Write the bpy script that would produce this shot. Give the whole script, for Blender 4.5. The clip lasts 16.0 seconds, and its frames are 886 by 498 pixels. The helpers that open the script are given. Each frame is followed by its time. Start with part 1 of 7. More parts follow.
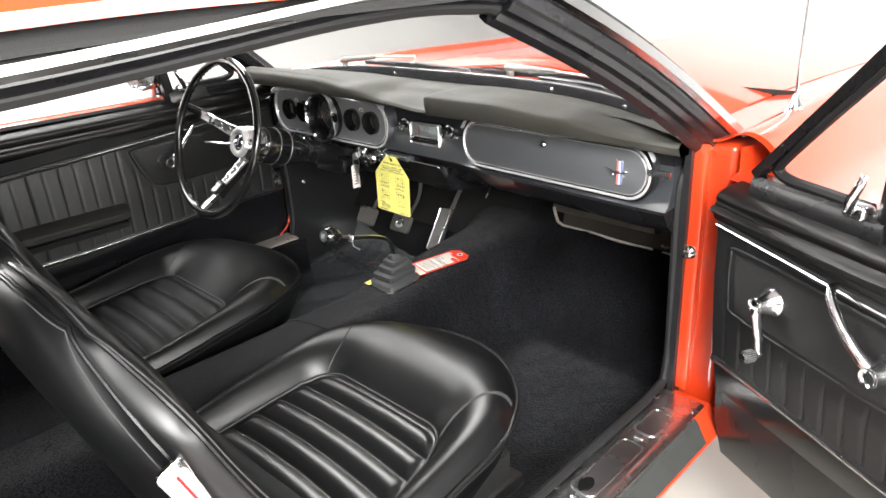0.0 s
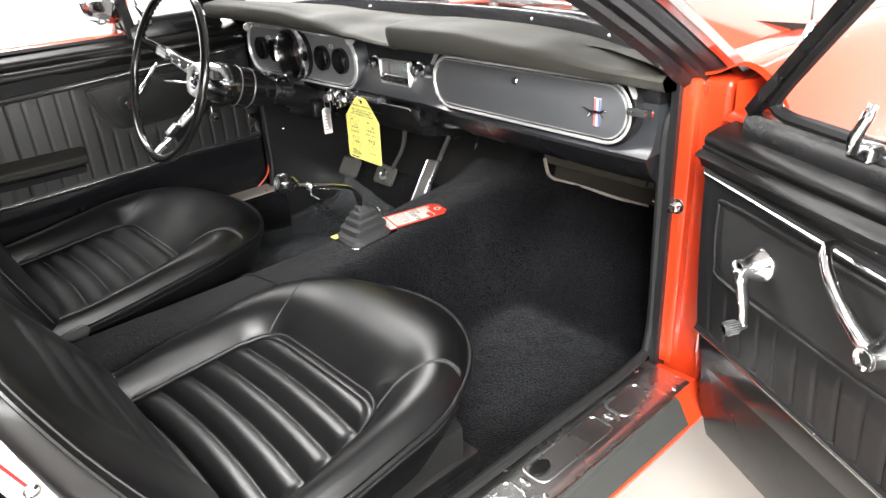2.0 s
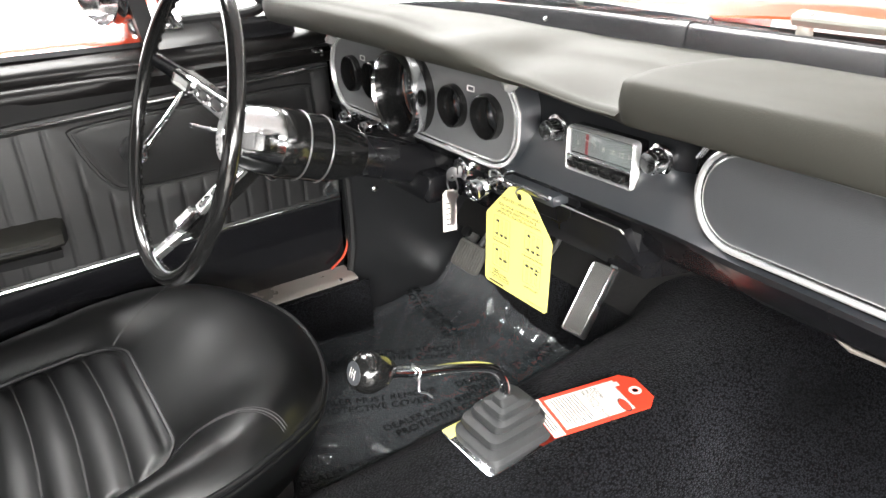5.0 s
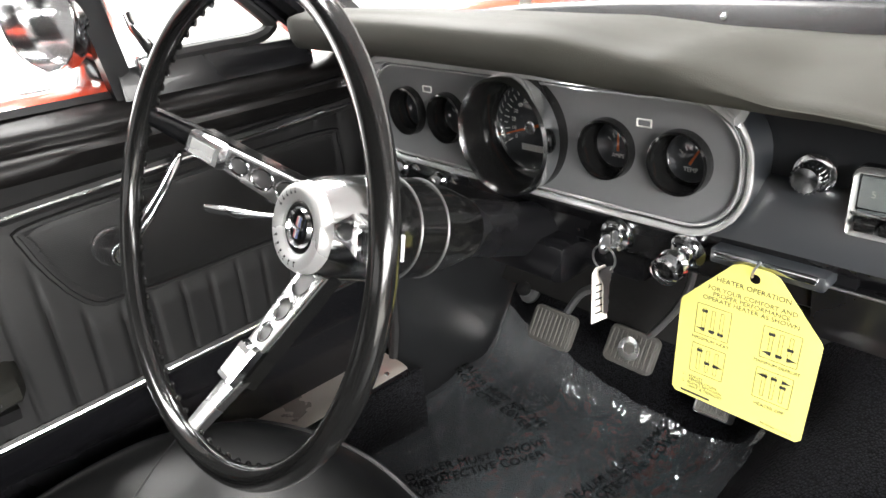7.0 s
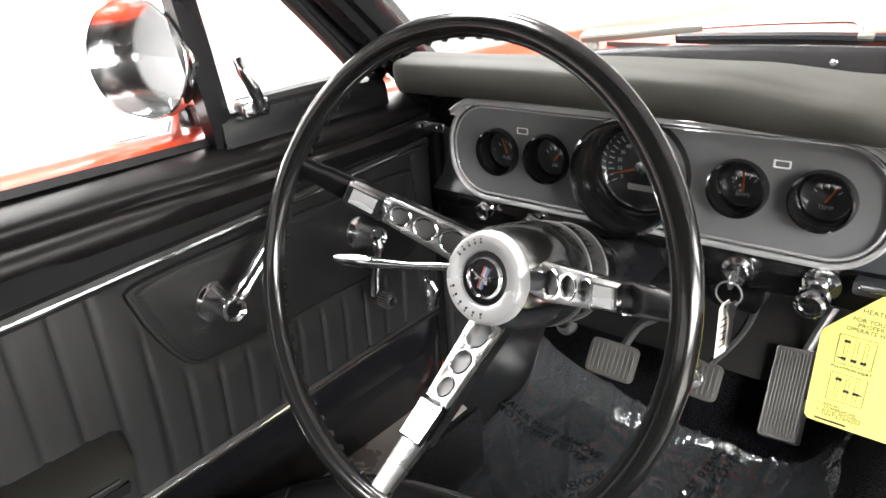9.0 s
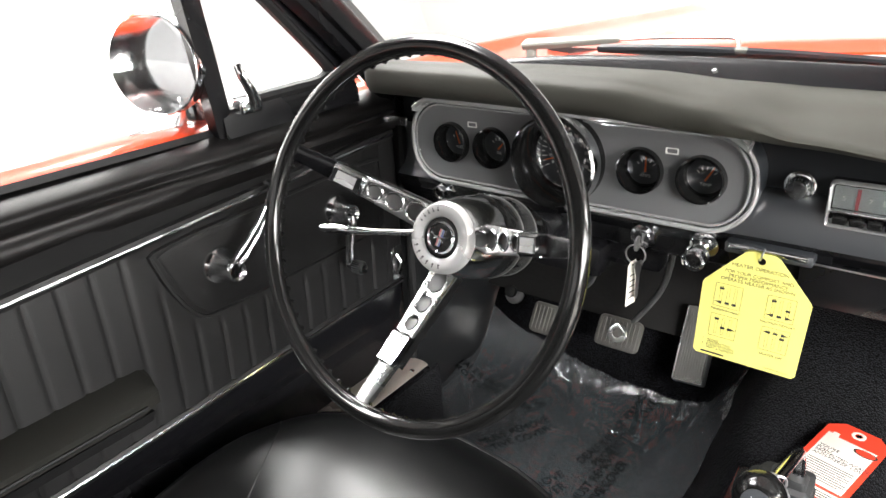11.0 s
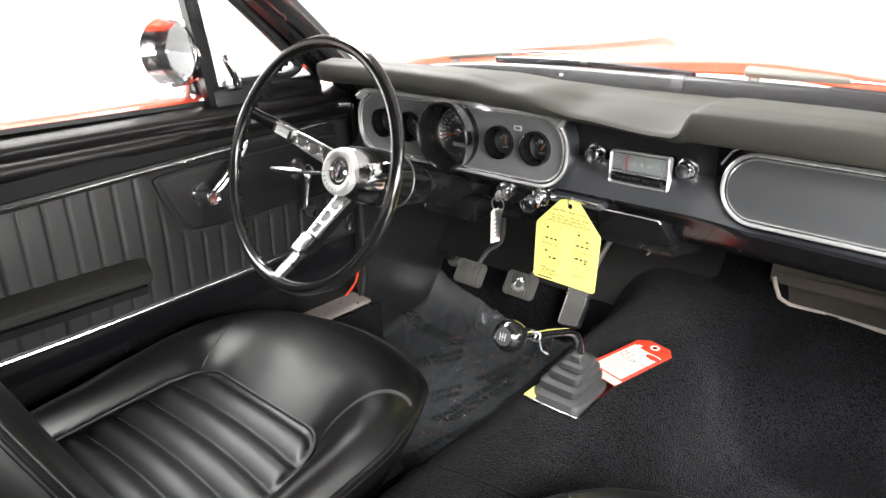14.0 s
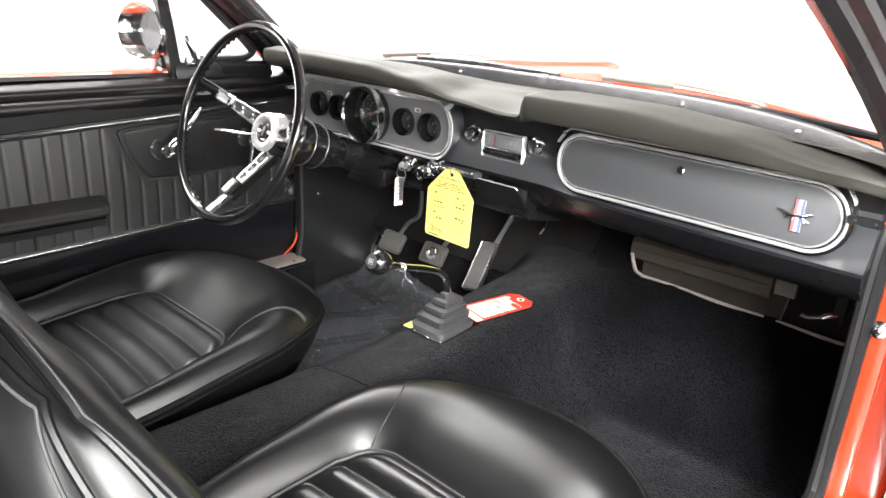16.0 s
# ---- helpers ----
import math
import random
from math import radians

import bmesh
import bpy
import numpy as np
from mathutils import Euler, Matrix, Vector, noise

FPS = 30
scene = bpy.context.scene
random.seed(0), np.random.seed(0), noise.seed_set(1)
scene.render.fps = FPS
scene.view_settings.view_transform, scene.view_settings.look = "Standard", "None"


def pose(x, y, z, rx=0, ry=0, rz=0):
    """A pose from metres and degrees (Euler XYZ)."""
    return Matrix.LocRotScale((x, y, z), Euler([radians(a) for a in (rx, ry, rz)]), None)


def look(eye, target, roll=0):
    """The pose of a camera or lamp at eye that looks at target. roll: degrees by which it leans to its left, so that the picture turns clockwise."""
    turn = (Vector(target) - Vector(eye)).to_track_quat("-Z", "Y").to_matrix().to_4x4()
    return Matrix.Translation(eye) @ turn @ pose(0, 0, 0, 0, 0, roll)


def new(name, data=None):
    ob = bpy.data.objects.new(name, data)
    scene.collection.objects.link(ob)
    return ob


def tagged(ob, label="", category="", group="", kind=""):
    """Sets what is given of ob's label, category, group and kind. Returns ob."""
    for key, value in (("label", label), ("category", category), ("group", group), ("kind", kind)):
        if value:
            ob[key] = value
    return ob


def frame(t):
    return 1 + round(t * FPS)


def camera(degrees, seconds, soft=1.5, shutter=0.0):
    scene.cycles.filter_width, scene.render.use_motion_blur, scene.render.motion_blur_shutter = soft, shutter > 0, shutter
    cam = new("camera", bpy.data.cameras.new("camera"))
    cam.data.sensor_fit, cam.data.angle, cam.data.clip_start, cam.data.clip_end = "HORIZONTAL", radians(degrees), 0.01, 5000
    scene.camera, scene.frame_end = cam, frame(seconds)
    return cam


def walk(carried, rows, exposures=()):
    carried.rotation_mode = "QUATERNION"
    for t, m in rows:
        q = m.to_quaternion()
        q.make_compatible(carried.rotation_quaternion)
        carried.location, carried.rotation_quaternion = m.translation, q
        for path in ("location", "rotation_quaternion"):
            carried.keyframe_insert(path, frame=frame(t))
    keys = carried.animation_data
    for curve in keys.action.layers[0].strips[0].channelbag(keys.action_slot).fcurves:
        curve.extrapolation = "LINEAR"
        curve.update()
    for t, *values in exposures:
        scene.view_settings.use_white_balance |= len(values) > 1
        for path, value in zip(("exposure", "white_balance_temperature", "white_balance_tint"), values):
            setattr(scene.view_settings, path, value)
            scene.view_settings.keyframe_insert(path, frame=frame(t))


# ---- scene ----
cam = camera(65.0, 16.0)
PATH = [
    (0, (1.194, 0.044, 1.176), (-0.127, 1.336, 0.412), -3.4),
    (0.5, (1.231, 0.121, 1.137), (-0.068, 1.43, 0.363), -2.9),
    (1, (1.269, 0.14, 1.121), (-0.067, 1.389, 0.31), -3.0),
    (1.5, (1.262, 0.169, 1.114), (-0.092, 1.377, 0.272), -3.5),
    (2, (1.195, 0.234, 1.089), (-0.167, 1.423, 0.233), -3.5),
    (2.5, (1.098, 0.296, 1.063), (-0.306, 1.429, 0.198), -2.8),
    (3, (0.965, 0.375, 1.083), (-0.476, 1.453, 0.21), -2.5),
    (3.5, (0.846, 0.45, 1.073), (-0.627, 1.491, 0.208), -1.7),
    (4, (0.736, 0.536, 1.059), (-0.761, 1.544, 0.197), -1.2),
    (4.2, (0.688, 0.556, 1.053), (-0.814, 1.555, 0.19), -1.1),
    (6.3, (0.257, 0.648, 1.001), (-1.155, 1.793, 0.167), -3.4),
    (6.5, (0.216, 0.638, 0.992), (-1.172, 1.821, 0.172), -3.5),
    (7, (0.121, 0.616, 1.007), (-1.242, 1.817, 0.17), -4.5),
    (7.5, (0.04, 0.589, 1.006), (-1.311, 1.817, 0.189), -5.0),
    (8, (-0.014, 0.549, 1.01), (-1.337, 1.823, 0.22), -4.9),
    (8.5, (-0.03, 0.512, 1.021), (-1.309, 1.84, 0.247), -4.2),
    (9, (-0.041, 0.478, 1.035), (-1.25, 1.867, 0.254), -3.5),
    (9.5, (-0.038, 0.45, 1.034), (-1.166, 1.896, 0.233), -2.6),
    (9.7, (-0.035, 0.436, 1.027), (-1.134, 1.895, 0.211), -2.5),
    (11.8, (0.146, 0.304, 1.098), (-1.011, 1.744, 0.331), -2.7),
    (12, (0.167, 0.294, 1.098), (-1.02, 1.719, 0.349), -2.7),
    (12.5, (0.232, 0.268, 1.102), (-0.992, 1.67, 0.371), -2.5),
    (13, (0.307, 0.245, 1.101), (-0.923, 1.638, 0.362), -2.1),
    (13.5, (0.4, 0.232, 1.096), (-0.834, 1.622, 0.357), -1.5),
    (14, (0.471, 0.197, 1.074), (-0.766, 1.591, 0.348), -0.5),
    (14.5, (0.54, 0.14, 1.056), (-0.696, 1.546, 0.353), 0.6),
    (15, (0.629, 0.12, 1.043), (-0.609, 1.533, 0.356), 2.1),
    (15.5, (0.715, 0.124, 1.036), (-0.532, 1.537, 0.366), 3.2),
    (16, (0.806, 0.119, 1.048), (-0.448, 1.528, 0.383), 3.5),
]
EXPOSURES = ((0, 0.37), (1, 0.46), (2, 0.56), (3.0, 1.00), (3.5, 1.18), (4.2, 1.22), (6.3, 0.97), (8, 0.94), (9.7, 0.92), (11.8, 0.71), (12.5, 0.71), (14.5, 0.97), (16, 0.99))
walk(cam, [(t, look(eye, target, roll)) for t, eye, target, roll in PATH],
     exposures=EXPOSURES)

# ---- light ----
world = bpy.data.worlds.new("studio_air")
world.use_nodes = True
world.node_tree.nodes["Background"].inputs[0].default_value = (1.0, 0.99, 0.97, 1)
world.node_tree.nodes["Background"].inputs[1].default_value = 0.35
scene.world = world


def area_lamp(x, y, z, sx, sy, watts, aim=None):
    data = bpy.data.lights.new("unseen_softbox", "AREA")
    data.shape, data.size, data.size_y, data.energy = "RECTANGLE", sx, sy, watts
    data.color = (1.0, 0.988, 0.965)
    ob = new("unseen_softbox", data)
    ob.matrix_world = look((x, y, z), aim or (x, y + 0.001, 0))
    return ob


# unseen overhead lamps, placed to suit the shading and highlights
area_lamp(2.9, -1.5, 3.6, 1.8, 4.0, 800, (0.1, 0.9, 0.5))
area_lamp(-2.5, 3.0, 3.8, 1.6, 2.6, 330, (-0.2, 1.0, 0.7))
area_lamp(-2.2, -0.4, 3.9, 1.6, 3.6, 450)
# added lamp that brightens the backdrop ahead of the car
area_lamp(0.0, 5.2, 3.9, 5.5, 1.6, 230, (0.0, 8.6, 1.2))
# unseen low lamps on three sides, added to fill the cabin with light
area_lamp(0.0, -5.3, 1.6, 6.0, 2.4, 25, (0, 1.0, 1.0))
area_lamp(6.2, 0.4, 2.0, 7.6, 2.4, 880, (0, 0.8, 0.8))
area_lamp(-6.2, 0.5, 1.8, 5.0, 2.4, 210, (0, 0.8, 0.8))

# ---- materials ----


def material(name, color, rough=0.5, metal=0.0, coat=0.0, bump=0.0, scale=200.0, spots=0.0, spot_scale=6.0, ior=1.5,
             kind="noise", rough_var=0.0, spec=0.5):
    """A surface with fine relief (bump, scale) and broad variation of tone and gloss (spots)."""
    m = bpy.data.materials.new(name)
    m.use_nodes = True
    nt = m.node_tree
    b = nt.nodes["Principled BSDF"]
    b.inputs["Base Color"].default_value = (*color, 1)
    b.inputs["Roughness"].default_value = rough
    b.inputs["Metallic"].default_value = metal
    b.inputs["Coat Weight"].default_value = coat
    b.inputs["Coat Roughness"].default_value = 0.06
    b.inputs["IOR"].default_value = ior
    b.inputs["Specular IOR Level"].default_value = spec
    tc = nt.nodes.new("ShaderNodeTexCoord")
    if spots or rough_var:
        n = nt.nodes.new("ShaderNodeTexNoise")
        n.inputs["Scale"].default_value = spot_scale
        n.inputs["Detail"].default_value = 6
        nt.links.new(tc.outputs["Object"], n.inputs["Vector"])
        if spots:
            mix = nt.nodes.new("ShaderNodeMix")
            mix.data_type = "RGBA"
            mix.inputs[6].default_value = (*[c * (1 - spots) for c in color], 1)
            mix.inputs[7].default_value = (*[min(1, c * (1 + spots)) for c in color], 1)
            nt.links.new(n.outputs["Fac"], mix.inputs[0])
            nt.links.new(mix.outputs[2], b.inputs["Base Color"])
        if rough_var:
            r = nt.nodes.new("ShaderNodeMapRange")
            r.inputs["From Min"].default_value, r.inputs["From Max"].default_value = 0.3, 0.7
            r.inputs["To Min"].default_value, r.inputs["To Max"].default_value = rough - rough_var, rough + rough_var
            nt.links.new(n.outputs["Fac"], r.inputs["Value"])
            nt.links.new(r.outputs["Result"], b.inputs["Roughness"])
    if bump:
        if kind == "voronoi":
            t = nt.nodes.new("ShaderNodeTexVoronoi")
            out = t.outputs["Distance"]
        else:
            t = nt.nodes.new("ShaderNodeTexNoise")
            t.inputs["Detail"].default_value = 4
            out = t.outputs["Fac"]
        t.inputs["Scale"].default_value = scale
        nt.links.new(tc.outputs["Object"], t.inputs["Vector"])
        bp = nt.nodes.new("ShaderNodeBump")
        bp.inputs["Strength"].default_value = bump
        bp.inputs["Distance"].default_value = 0.002
        nt.links.new(out, bp.inputs["Height"])
        nt.links.new(bp.outputs["Normal"], b.inputs["Normal"])
    return m


def carpet_material(name, color):
    """Short loop pile: speckled tone, shade coloured into the gaps, deep fine relief and a soft sheen."""
    m = material(name, color, 0.95, bump=0.8, scale=330, spots=0.0)
    nt = m.node_tree
    b = nt.nodes["Principled BSDF"]
    b.inputs["Sheen Weight"].default_value = 0.09
    b.inputs["Sheen Roughness"].default_value = 0.38
    b.inputs["Sheen Tint"].default_value = (0.94, 0.955, 1.0, 1)
    b.inputs["Specular IOR Level"].default_value = 0.08
    tc = nt.nodes["Texture Coordinate"]
    v = nt.nodes.new("ShaderNodeTexVoronoi")
    v.inputs["Scale"].default_value = 1
    mp = nt.nodes.new("ShaderNodeMapping")
    mp.inputs["Rotation"].default_value = (0, 0, 0.5)
    mp.inputs["Scale"].default_value = (470, 270, 430)
    nt.links.new(tc.outputs["Object"], mp.inputs["Vector"])
    nt.links.new(mp.outputs["Vector"], v.inputs["Vector"])
    n = nt.nodes.new("ShaderNodeTexNoise")
    n.inputs["Scale"].default_value = 7
    n.inputs["Detail"].default_value = 3
    nt.links.new(tc.outputs["Object"], n.inputs["Vector"])
    bp = next(q for q in nt.nodes if q.type == "BUMP")
    bp.inputs["Distance"].default_value = -0.0022
    nt.links.new(v.outputs["Distance"], bp.inputs["Height"])
    # base colour falls off from each loop's middle, shading the gaps
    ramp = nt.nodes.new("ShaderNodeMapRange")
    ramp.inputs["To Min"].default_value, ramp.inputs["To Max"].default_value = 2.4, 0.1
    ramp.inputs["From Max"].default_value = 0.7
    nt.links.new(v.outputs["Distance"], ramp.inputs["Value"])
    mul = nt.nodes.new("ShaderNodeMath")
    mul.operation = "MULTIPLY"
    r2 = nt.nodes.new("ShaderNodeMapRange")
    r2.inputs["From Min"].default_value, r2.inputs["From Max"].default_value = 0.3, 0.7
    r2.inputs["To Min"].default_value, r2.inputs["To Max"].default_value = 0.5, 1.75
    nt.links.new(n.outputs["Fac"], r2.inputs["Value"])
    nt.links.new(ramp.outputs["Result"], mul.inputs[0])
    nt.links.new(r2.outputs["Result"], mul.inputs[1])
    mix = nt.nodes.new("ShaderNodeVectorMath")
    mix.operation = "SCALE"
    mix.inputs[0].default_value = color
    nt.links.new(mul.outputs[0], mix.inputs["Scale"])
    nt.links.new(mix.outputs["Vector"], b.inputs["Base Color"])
    return m


def glass_material(name, tint=(1, 1, 1), gloss=0.08):
    m = bpy.data.materials.new(name)
    m.use_nodes = True
    nt = m.node_tree
    nt.nodes.remove(nt.nodes["Principled BSDF"])
    tr = nt.nodes.new("ShaderNodeBsdfTransparent")
    tr.inputs[0].default_value = (*tint, 1)
    gl = nt.nodes.new("ShaderNodeBsdfGlossy")
    gl.inputs["Roughness"].default_value = 0.02
    mix = nt.nodes.new("ShaderNodeMixShader")
    fr = nt.nodes.new("ShaderNodeLayerWeight")
    p = nt.nodes.new("ShaderNodeMath")
    p.operation = "POWER"
    p.inputs[1].default_value = 5.0
    q = nt.nodes.new("ShaderNodeMath")
    q.operation = "MULTIPLY_ADD"
    q.inputs[1].default_value, q.inputs[2].default_value = 0.5, gloss * 0.25
    nt.links.new(fr.outputs["Facing"], p.inputs[0])
    nt.links.new(p.outputs[0], q.inputs[0])
    nt.links.new(q.outputs[0], mix.inputs[0])
    nt.links.new(tr.outputs[0], mix.inputs[1])
    nt.links.new(gl.outputs[0], mix.inputs[2])
    nt.links.new(mix.outputs[0], nt.nodes["Material Output"].inputs["Surface"])
    return m


def film_material(name):
    """Thin clear plastic sheet with soft wrinkles."""
    m = glass_material(name, (0.9, 0.9, 0.9), 0.5)
    nt = m.node_tree
    gl = next(n for n in nt.nodes if n.type == "BSDF_GLOSSY")
    gl.inputs["Roughness"].default_value = 0.06
    next(n for n in nt.nodes if n.type == "MATH" and n.operation == "POWER").inputs[1].default_value = 3.0
    mix = next(n for n in nt.nodes if n.type == "MIX_SHADER")
    haze = nt.nodes.new("ShaderNodeMixShader")
    haze.inputs[0].default_value = 0.030
    milk = nt.nodes.new("ShaderNodeBsdfDiffuse")
    milk.inputs[0].default_value = (0.70, 0.76, 0.82, 1)
    nt.links.new(mix.outputs[0], haze.inputs[1])
    nt.links.new(milk.outputs[0], haze.inputs[2])
    nt.links.new(haze.outputs[0], nt.nodes["Material Output"].inputs["Surface"])
    tc = nt.nodes.new("ShaderNodeTexCoord")
    n = nt.nodes.new("ShaderNodeTexNoise")
    n.inputs["Scale"].default_value, n.inputs["Detail"].default_value = 20, 6
    n.inputs["Distortion"].default_value = 1.2
    bp = nt.nodes.new("ShaderNodeBump")
    bp.inputs["Strength"].default_value, bp.inputs["Distance"].default_value = 0.35, 0.012
    nt.links.new(tc.outputs["Object"], n.inputs["Vector"])
    nt.links.new(n.outputs["Fac"], bp.inputs["Height"])
    nt.links.new(bp.outputs["Normal"], gl.inputs["Normal"])
    return m


VINYL = material("black_vinyl", (0.0044, 0.0046, 0.0049), 0.345, bump=0.05, scale=600, rough_var=0.02, spot_scale=9, spec=0.45)
PANEL = material("black_door_vinyl", (0.0095, 0.0094, 0.0098), 0.47, bump=0.16, scale=900, rough_var=0.06, spot_scale=10, spec=0.46)
WAIST = material("black_grained_waist_vinyl", (0.006, 0.0055, 0.0055), 0.38, bump=0.14, scale=600, rough_var=0.04, spot_scale=9, spec=0.24)
PAD = material("black_padded_vinyl", (0.034, 0.0335, 0.0285), 0.66, bump=0.16, scale=800, rough_var=0.05, spot_scale=8, spec=0.20)
ARMREST = material("dark_olive_vinyl", (0.015, 0.0148, 0.0128), 0.55, bump=0.16, scale=800, rough_var=0.05, spot_scale=8, spec=0.30)
PLEAT_LINE = material("pressed_cord_vinyl", (0.008, 0.008, 0.009), 0.55, bump=0.1)
STITCH = material("dark_thread", (0.035, 0.035, 0.036), 0.8, bump=0.3, scale=1500)
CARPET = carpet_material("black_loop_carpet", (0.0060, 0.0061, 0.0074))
BINDING = material("raw_carpet_edge", (0.52, 0.48, 0.42), 0.9, bump=0.6, scale=500, spots=0.3, spot_scale=60)
DARK_BOARD = material("footwell_dark_board", (0.0045, 0.0043, 0.0042), 0.7, bump=0.3, scale=120, spots=0.5, spot_scale=9)
DUCT = material("pressed_fibre_duct", (0.115, 0.102, 0.083), 0.5, bump=0.2, scale=90, spots=0.4, spot_scale=12)
BOARD = material("firewall_board", (0.075, 0.067, 0.056), 0.42, bump=0.3, scale=120, spots=0.75, spot_scale=7)
KICK = material("black_grained_board", (0.012, 0.0125, 0.0135), 0.3, bump=0.25, scale=700, kind="voronoi", spots=0.25, spot_scale=7)
RED = material("orange_red_paint", (0.57, 0.045, 0.010), 0.30, coat=1.0, bump=0.01, scale=60, spots=0.05, spot_scale=4)
RED.node_tree.nodes["Principled BSDF"].inputs["Coat IOR"].default_value = 1.5
BLACK_PAINT = material("black_gloss_paint", (0.007, 0.007, 0.008), 0.26, spec=0.42, coat=0.15, bump=0.015, scale=150, rough_var=0.05)
SATIN = material("satin_black_enamel", (0.017, 0.020, 0.024), 0.34, metal=0.0, spec=1.0, ior=1.75, bump=0.006, scale=400, rough_var=0.02)
CHROME = material("chrome", (0.80, 0.81, 0.82), 0.14, metal=1.0, rough_var=0.02, spot_scale=20)
POLISHED = material("polished_stainless", (0.76, 0.76, 0.76), 0.27, metal=1.0, bump=0.03, scale=300, rough_var=0.04)
STEEL = material("brushed_steel", (0.55, 0.55, 0.55), 0.3, metal=1.0, bump=0.08, scale=400, rough_var=0.08)
CAMERA_CASE = material("grey_grained_metal", (0.17, 0.173, 0.178), 0.5, metal=0.15, bump=0.14, scale=1600, kind="voronoi", spots=0.06, spot_scale=20)
CAMERA_CASE_LIGHT = material("pale_satin_metal", (0.24, 0.238, 0.23), 0.5, metal=0.0, spec=0.25, bump=0.05, scale=300, rough_var=0.05)
# warm tint puts the plate's orange reflections into its colour
WARM_REFLECT = material("metal_with_warm_reflection", (0.60, 0.54, 0.49), 0.3, metal=0.55, bump=0.06, scale=300, spots=0.2, spot_scale=14, rough_var=0.08)
# chrome made partly diffuse, so its bright reflections sit in the colour
BRIGHT = material("bright_diffuse_chrome", (0.88, 0.88, 0.88), 0.2, metal=0.7, rough_var=0.04, spot_scale=20)
ROCKER = material("polished_dark_metal", (0.22, 0.23, 0.22), 0.13, metal=0.8, bump=0.01, scale=40, rough_var=0.03, spot_scale=12)
# pale grey carries the glare off the accelerator's ribs
GAS_RUBBER = material("ribbed_rubber_with_glare", (0.15, 0.147, 0.138), 0.55, bump=0.15, scale=500, spots=0.2, spot_scale=30)
LINER = material("dark_satin_metal", (0.16, 0.16, 0.16), 0.4, metal=0.6, bump=0.02, scale=300, rough_var=0.05)
HUB_SILVER = material("bright_satin_silver", (0.82, 0.82, 0.82), 0.27, metal=0.62, bump=0.02, scale=300, rough_var=0.05)
GLOVE = material("charcoal_grained_metal", (0.078, 0.081, 0.087), 0.45, metal=0.0, bump=0.25, scale=1200, kind="voronoi", rough_var=0.05)
RUBBER = material("black_rubber", (0.011, 0.011, 0.0115), 0.6, spec=0.3, bump=0.15, scale=500, spots=0.3, spot_scale=30)
PEDAL_RUBBER = material("worn_pedal_rubber", (0.075, 0.072, 0.066), 0.6, bump=0.15, scale=500, spots=0.25, spot_scale=30)
GREY_RUBBER = material("dusty_grey_rubber", (0.029, 0.030, 0.031), 0.6, bump=0.15, scale=400, spots=0.25, spot_scale=25)
PLASTIC = material("glossy_black_plastic", (0.008, 0.008, 0.008), 0.16, coat=0.3, bump=0.01, scale=60, rough_var=0.03)
DIAL = material("black_dial_paint", (0.045, 0.049, 0.055), 0.6, bump=0.03)
INK_WHITE = material("white_dial_ink", (0.75, 0.75, 0.72), 0.6)
INK_BLACK = material("black_ink", (0.02, 0.02, 0.02), 0.7)
FILM_INK = material("film_printing_ink", (0.002, 0.002, 0.002), 0.8, spec=0.1)
ORANGE = material("orange_needle_paint", (0.85, 0.16, 0.02), 0.5)
YELLOW = material("yellow_card", (0.80, 0.74, 0.20), 0.38, bump=0.05, scale=300, spots=0.04, spot_scale=12)
WHITE_CARD = material("off_white_card", (0.72, 0.68, 0.62), 0.7, bump=0.05, scale=300, spots=0.06, spot_scale=20)
RED_CARD = material("red_card_ink", (0.75, 0.05, 0.02), 0.6, spots=0.06, spot_scale=30)
BLUE_ENAMEL = material("blue_enamel", (0.13, 0.16, 0.36), 0.3)
RED_ENAMEL = material("red_enamel", (0.48, 0.14, 0.15), 0.3)
WHITE_ENAMEL = material("white_enamel", (0.5, 0.5, 0.5), 0.3)
RED_LENS = material("red_reflector", (0.5, 0.012, 0.012), 0.45, spec=0.2)
DIAL_GREY = material("grey_radio_dial", (0.38, 0.42, 0.42), 0.35, spots=0.1)
TRIM_BLACK = material("semi_matt_black_metal", (0.012, 0.013, 0.015), 0.45, bump=0.05, scale=300, rough_var=0.06, spec=0.2)
GLOSS_TRIM = material("gloss_black_trim_paint", (0.005, 0.005, 0.006), 0.22, bump=0.012, scale=200, rough_var=0.03, spec=0.55)
WIPER = material("dull_grey_metal", (0.12, 0.121, 0.105), 0.55, metal=0.1, bump=0.05, scale=200)
WALL_WHITE = material("white_wall_paint", (0.57, 0.566, 0.555), 0.85, bump=0.05, scale=60, spots=0.02, spot_scale=1.5)
WALL_GREY = material("fill_cutting_grey", (0.17, 0.17, 0.172), 0.85, bump=0.05, scale=60, spots=0.04, spot_scale=1.5)
FLOOR_GREY = material("pale_epoxy_floor", (0.40, 0.375, 0.34), 0.35, bump=0.05, scale=40, spots=0.06, spot_scale=3, rough_var=0.08)
HEADLINER = material("black_headliner", (0.008, 0.008, 0.008), 0.8, bump=0.3, scale=500)
GLASS = glass_material("clear_glass")
LENS = glass_material("dial_glass", (0.95, 0.95, 0.95), 0.6)
FILM = film_material("clear_floor_film")

# ---- mesh helpers ----
XF = Matrix()


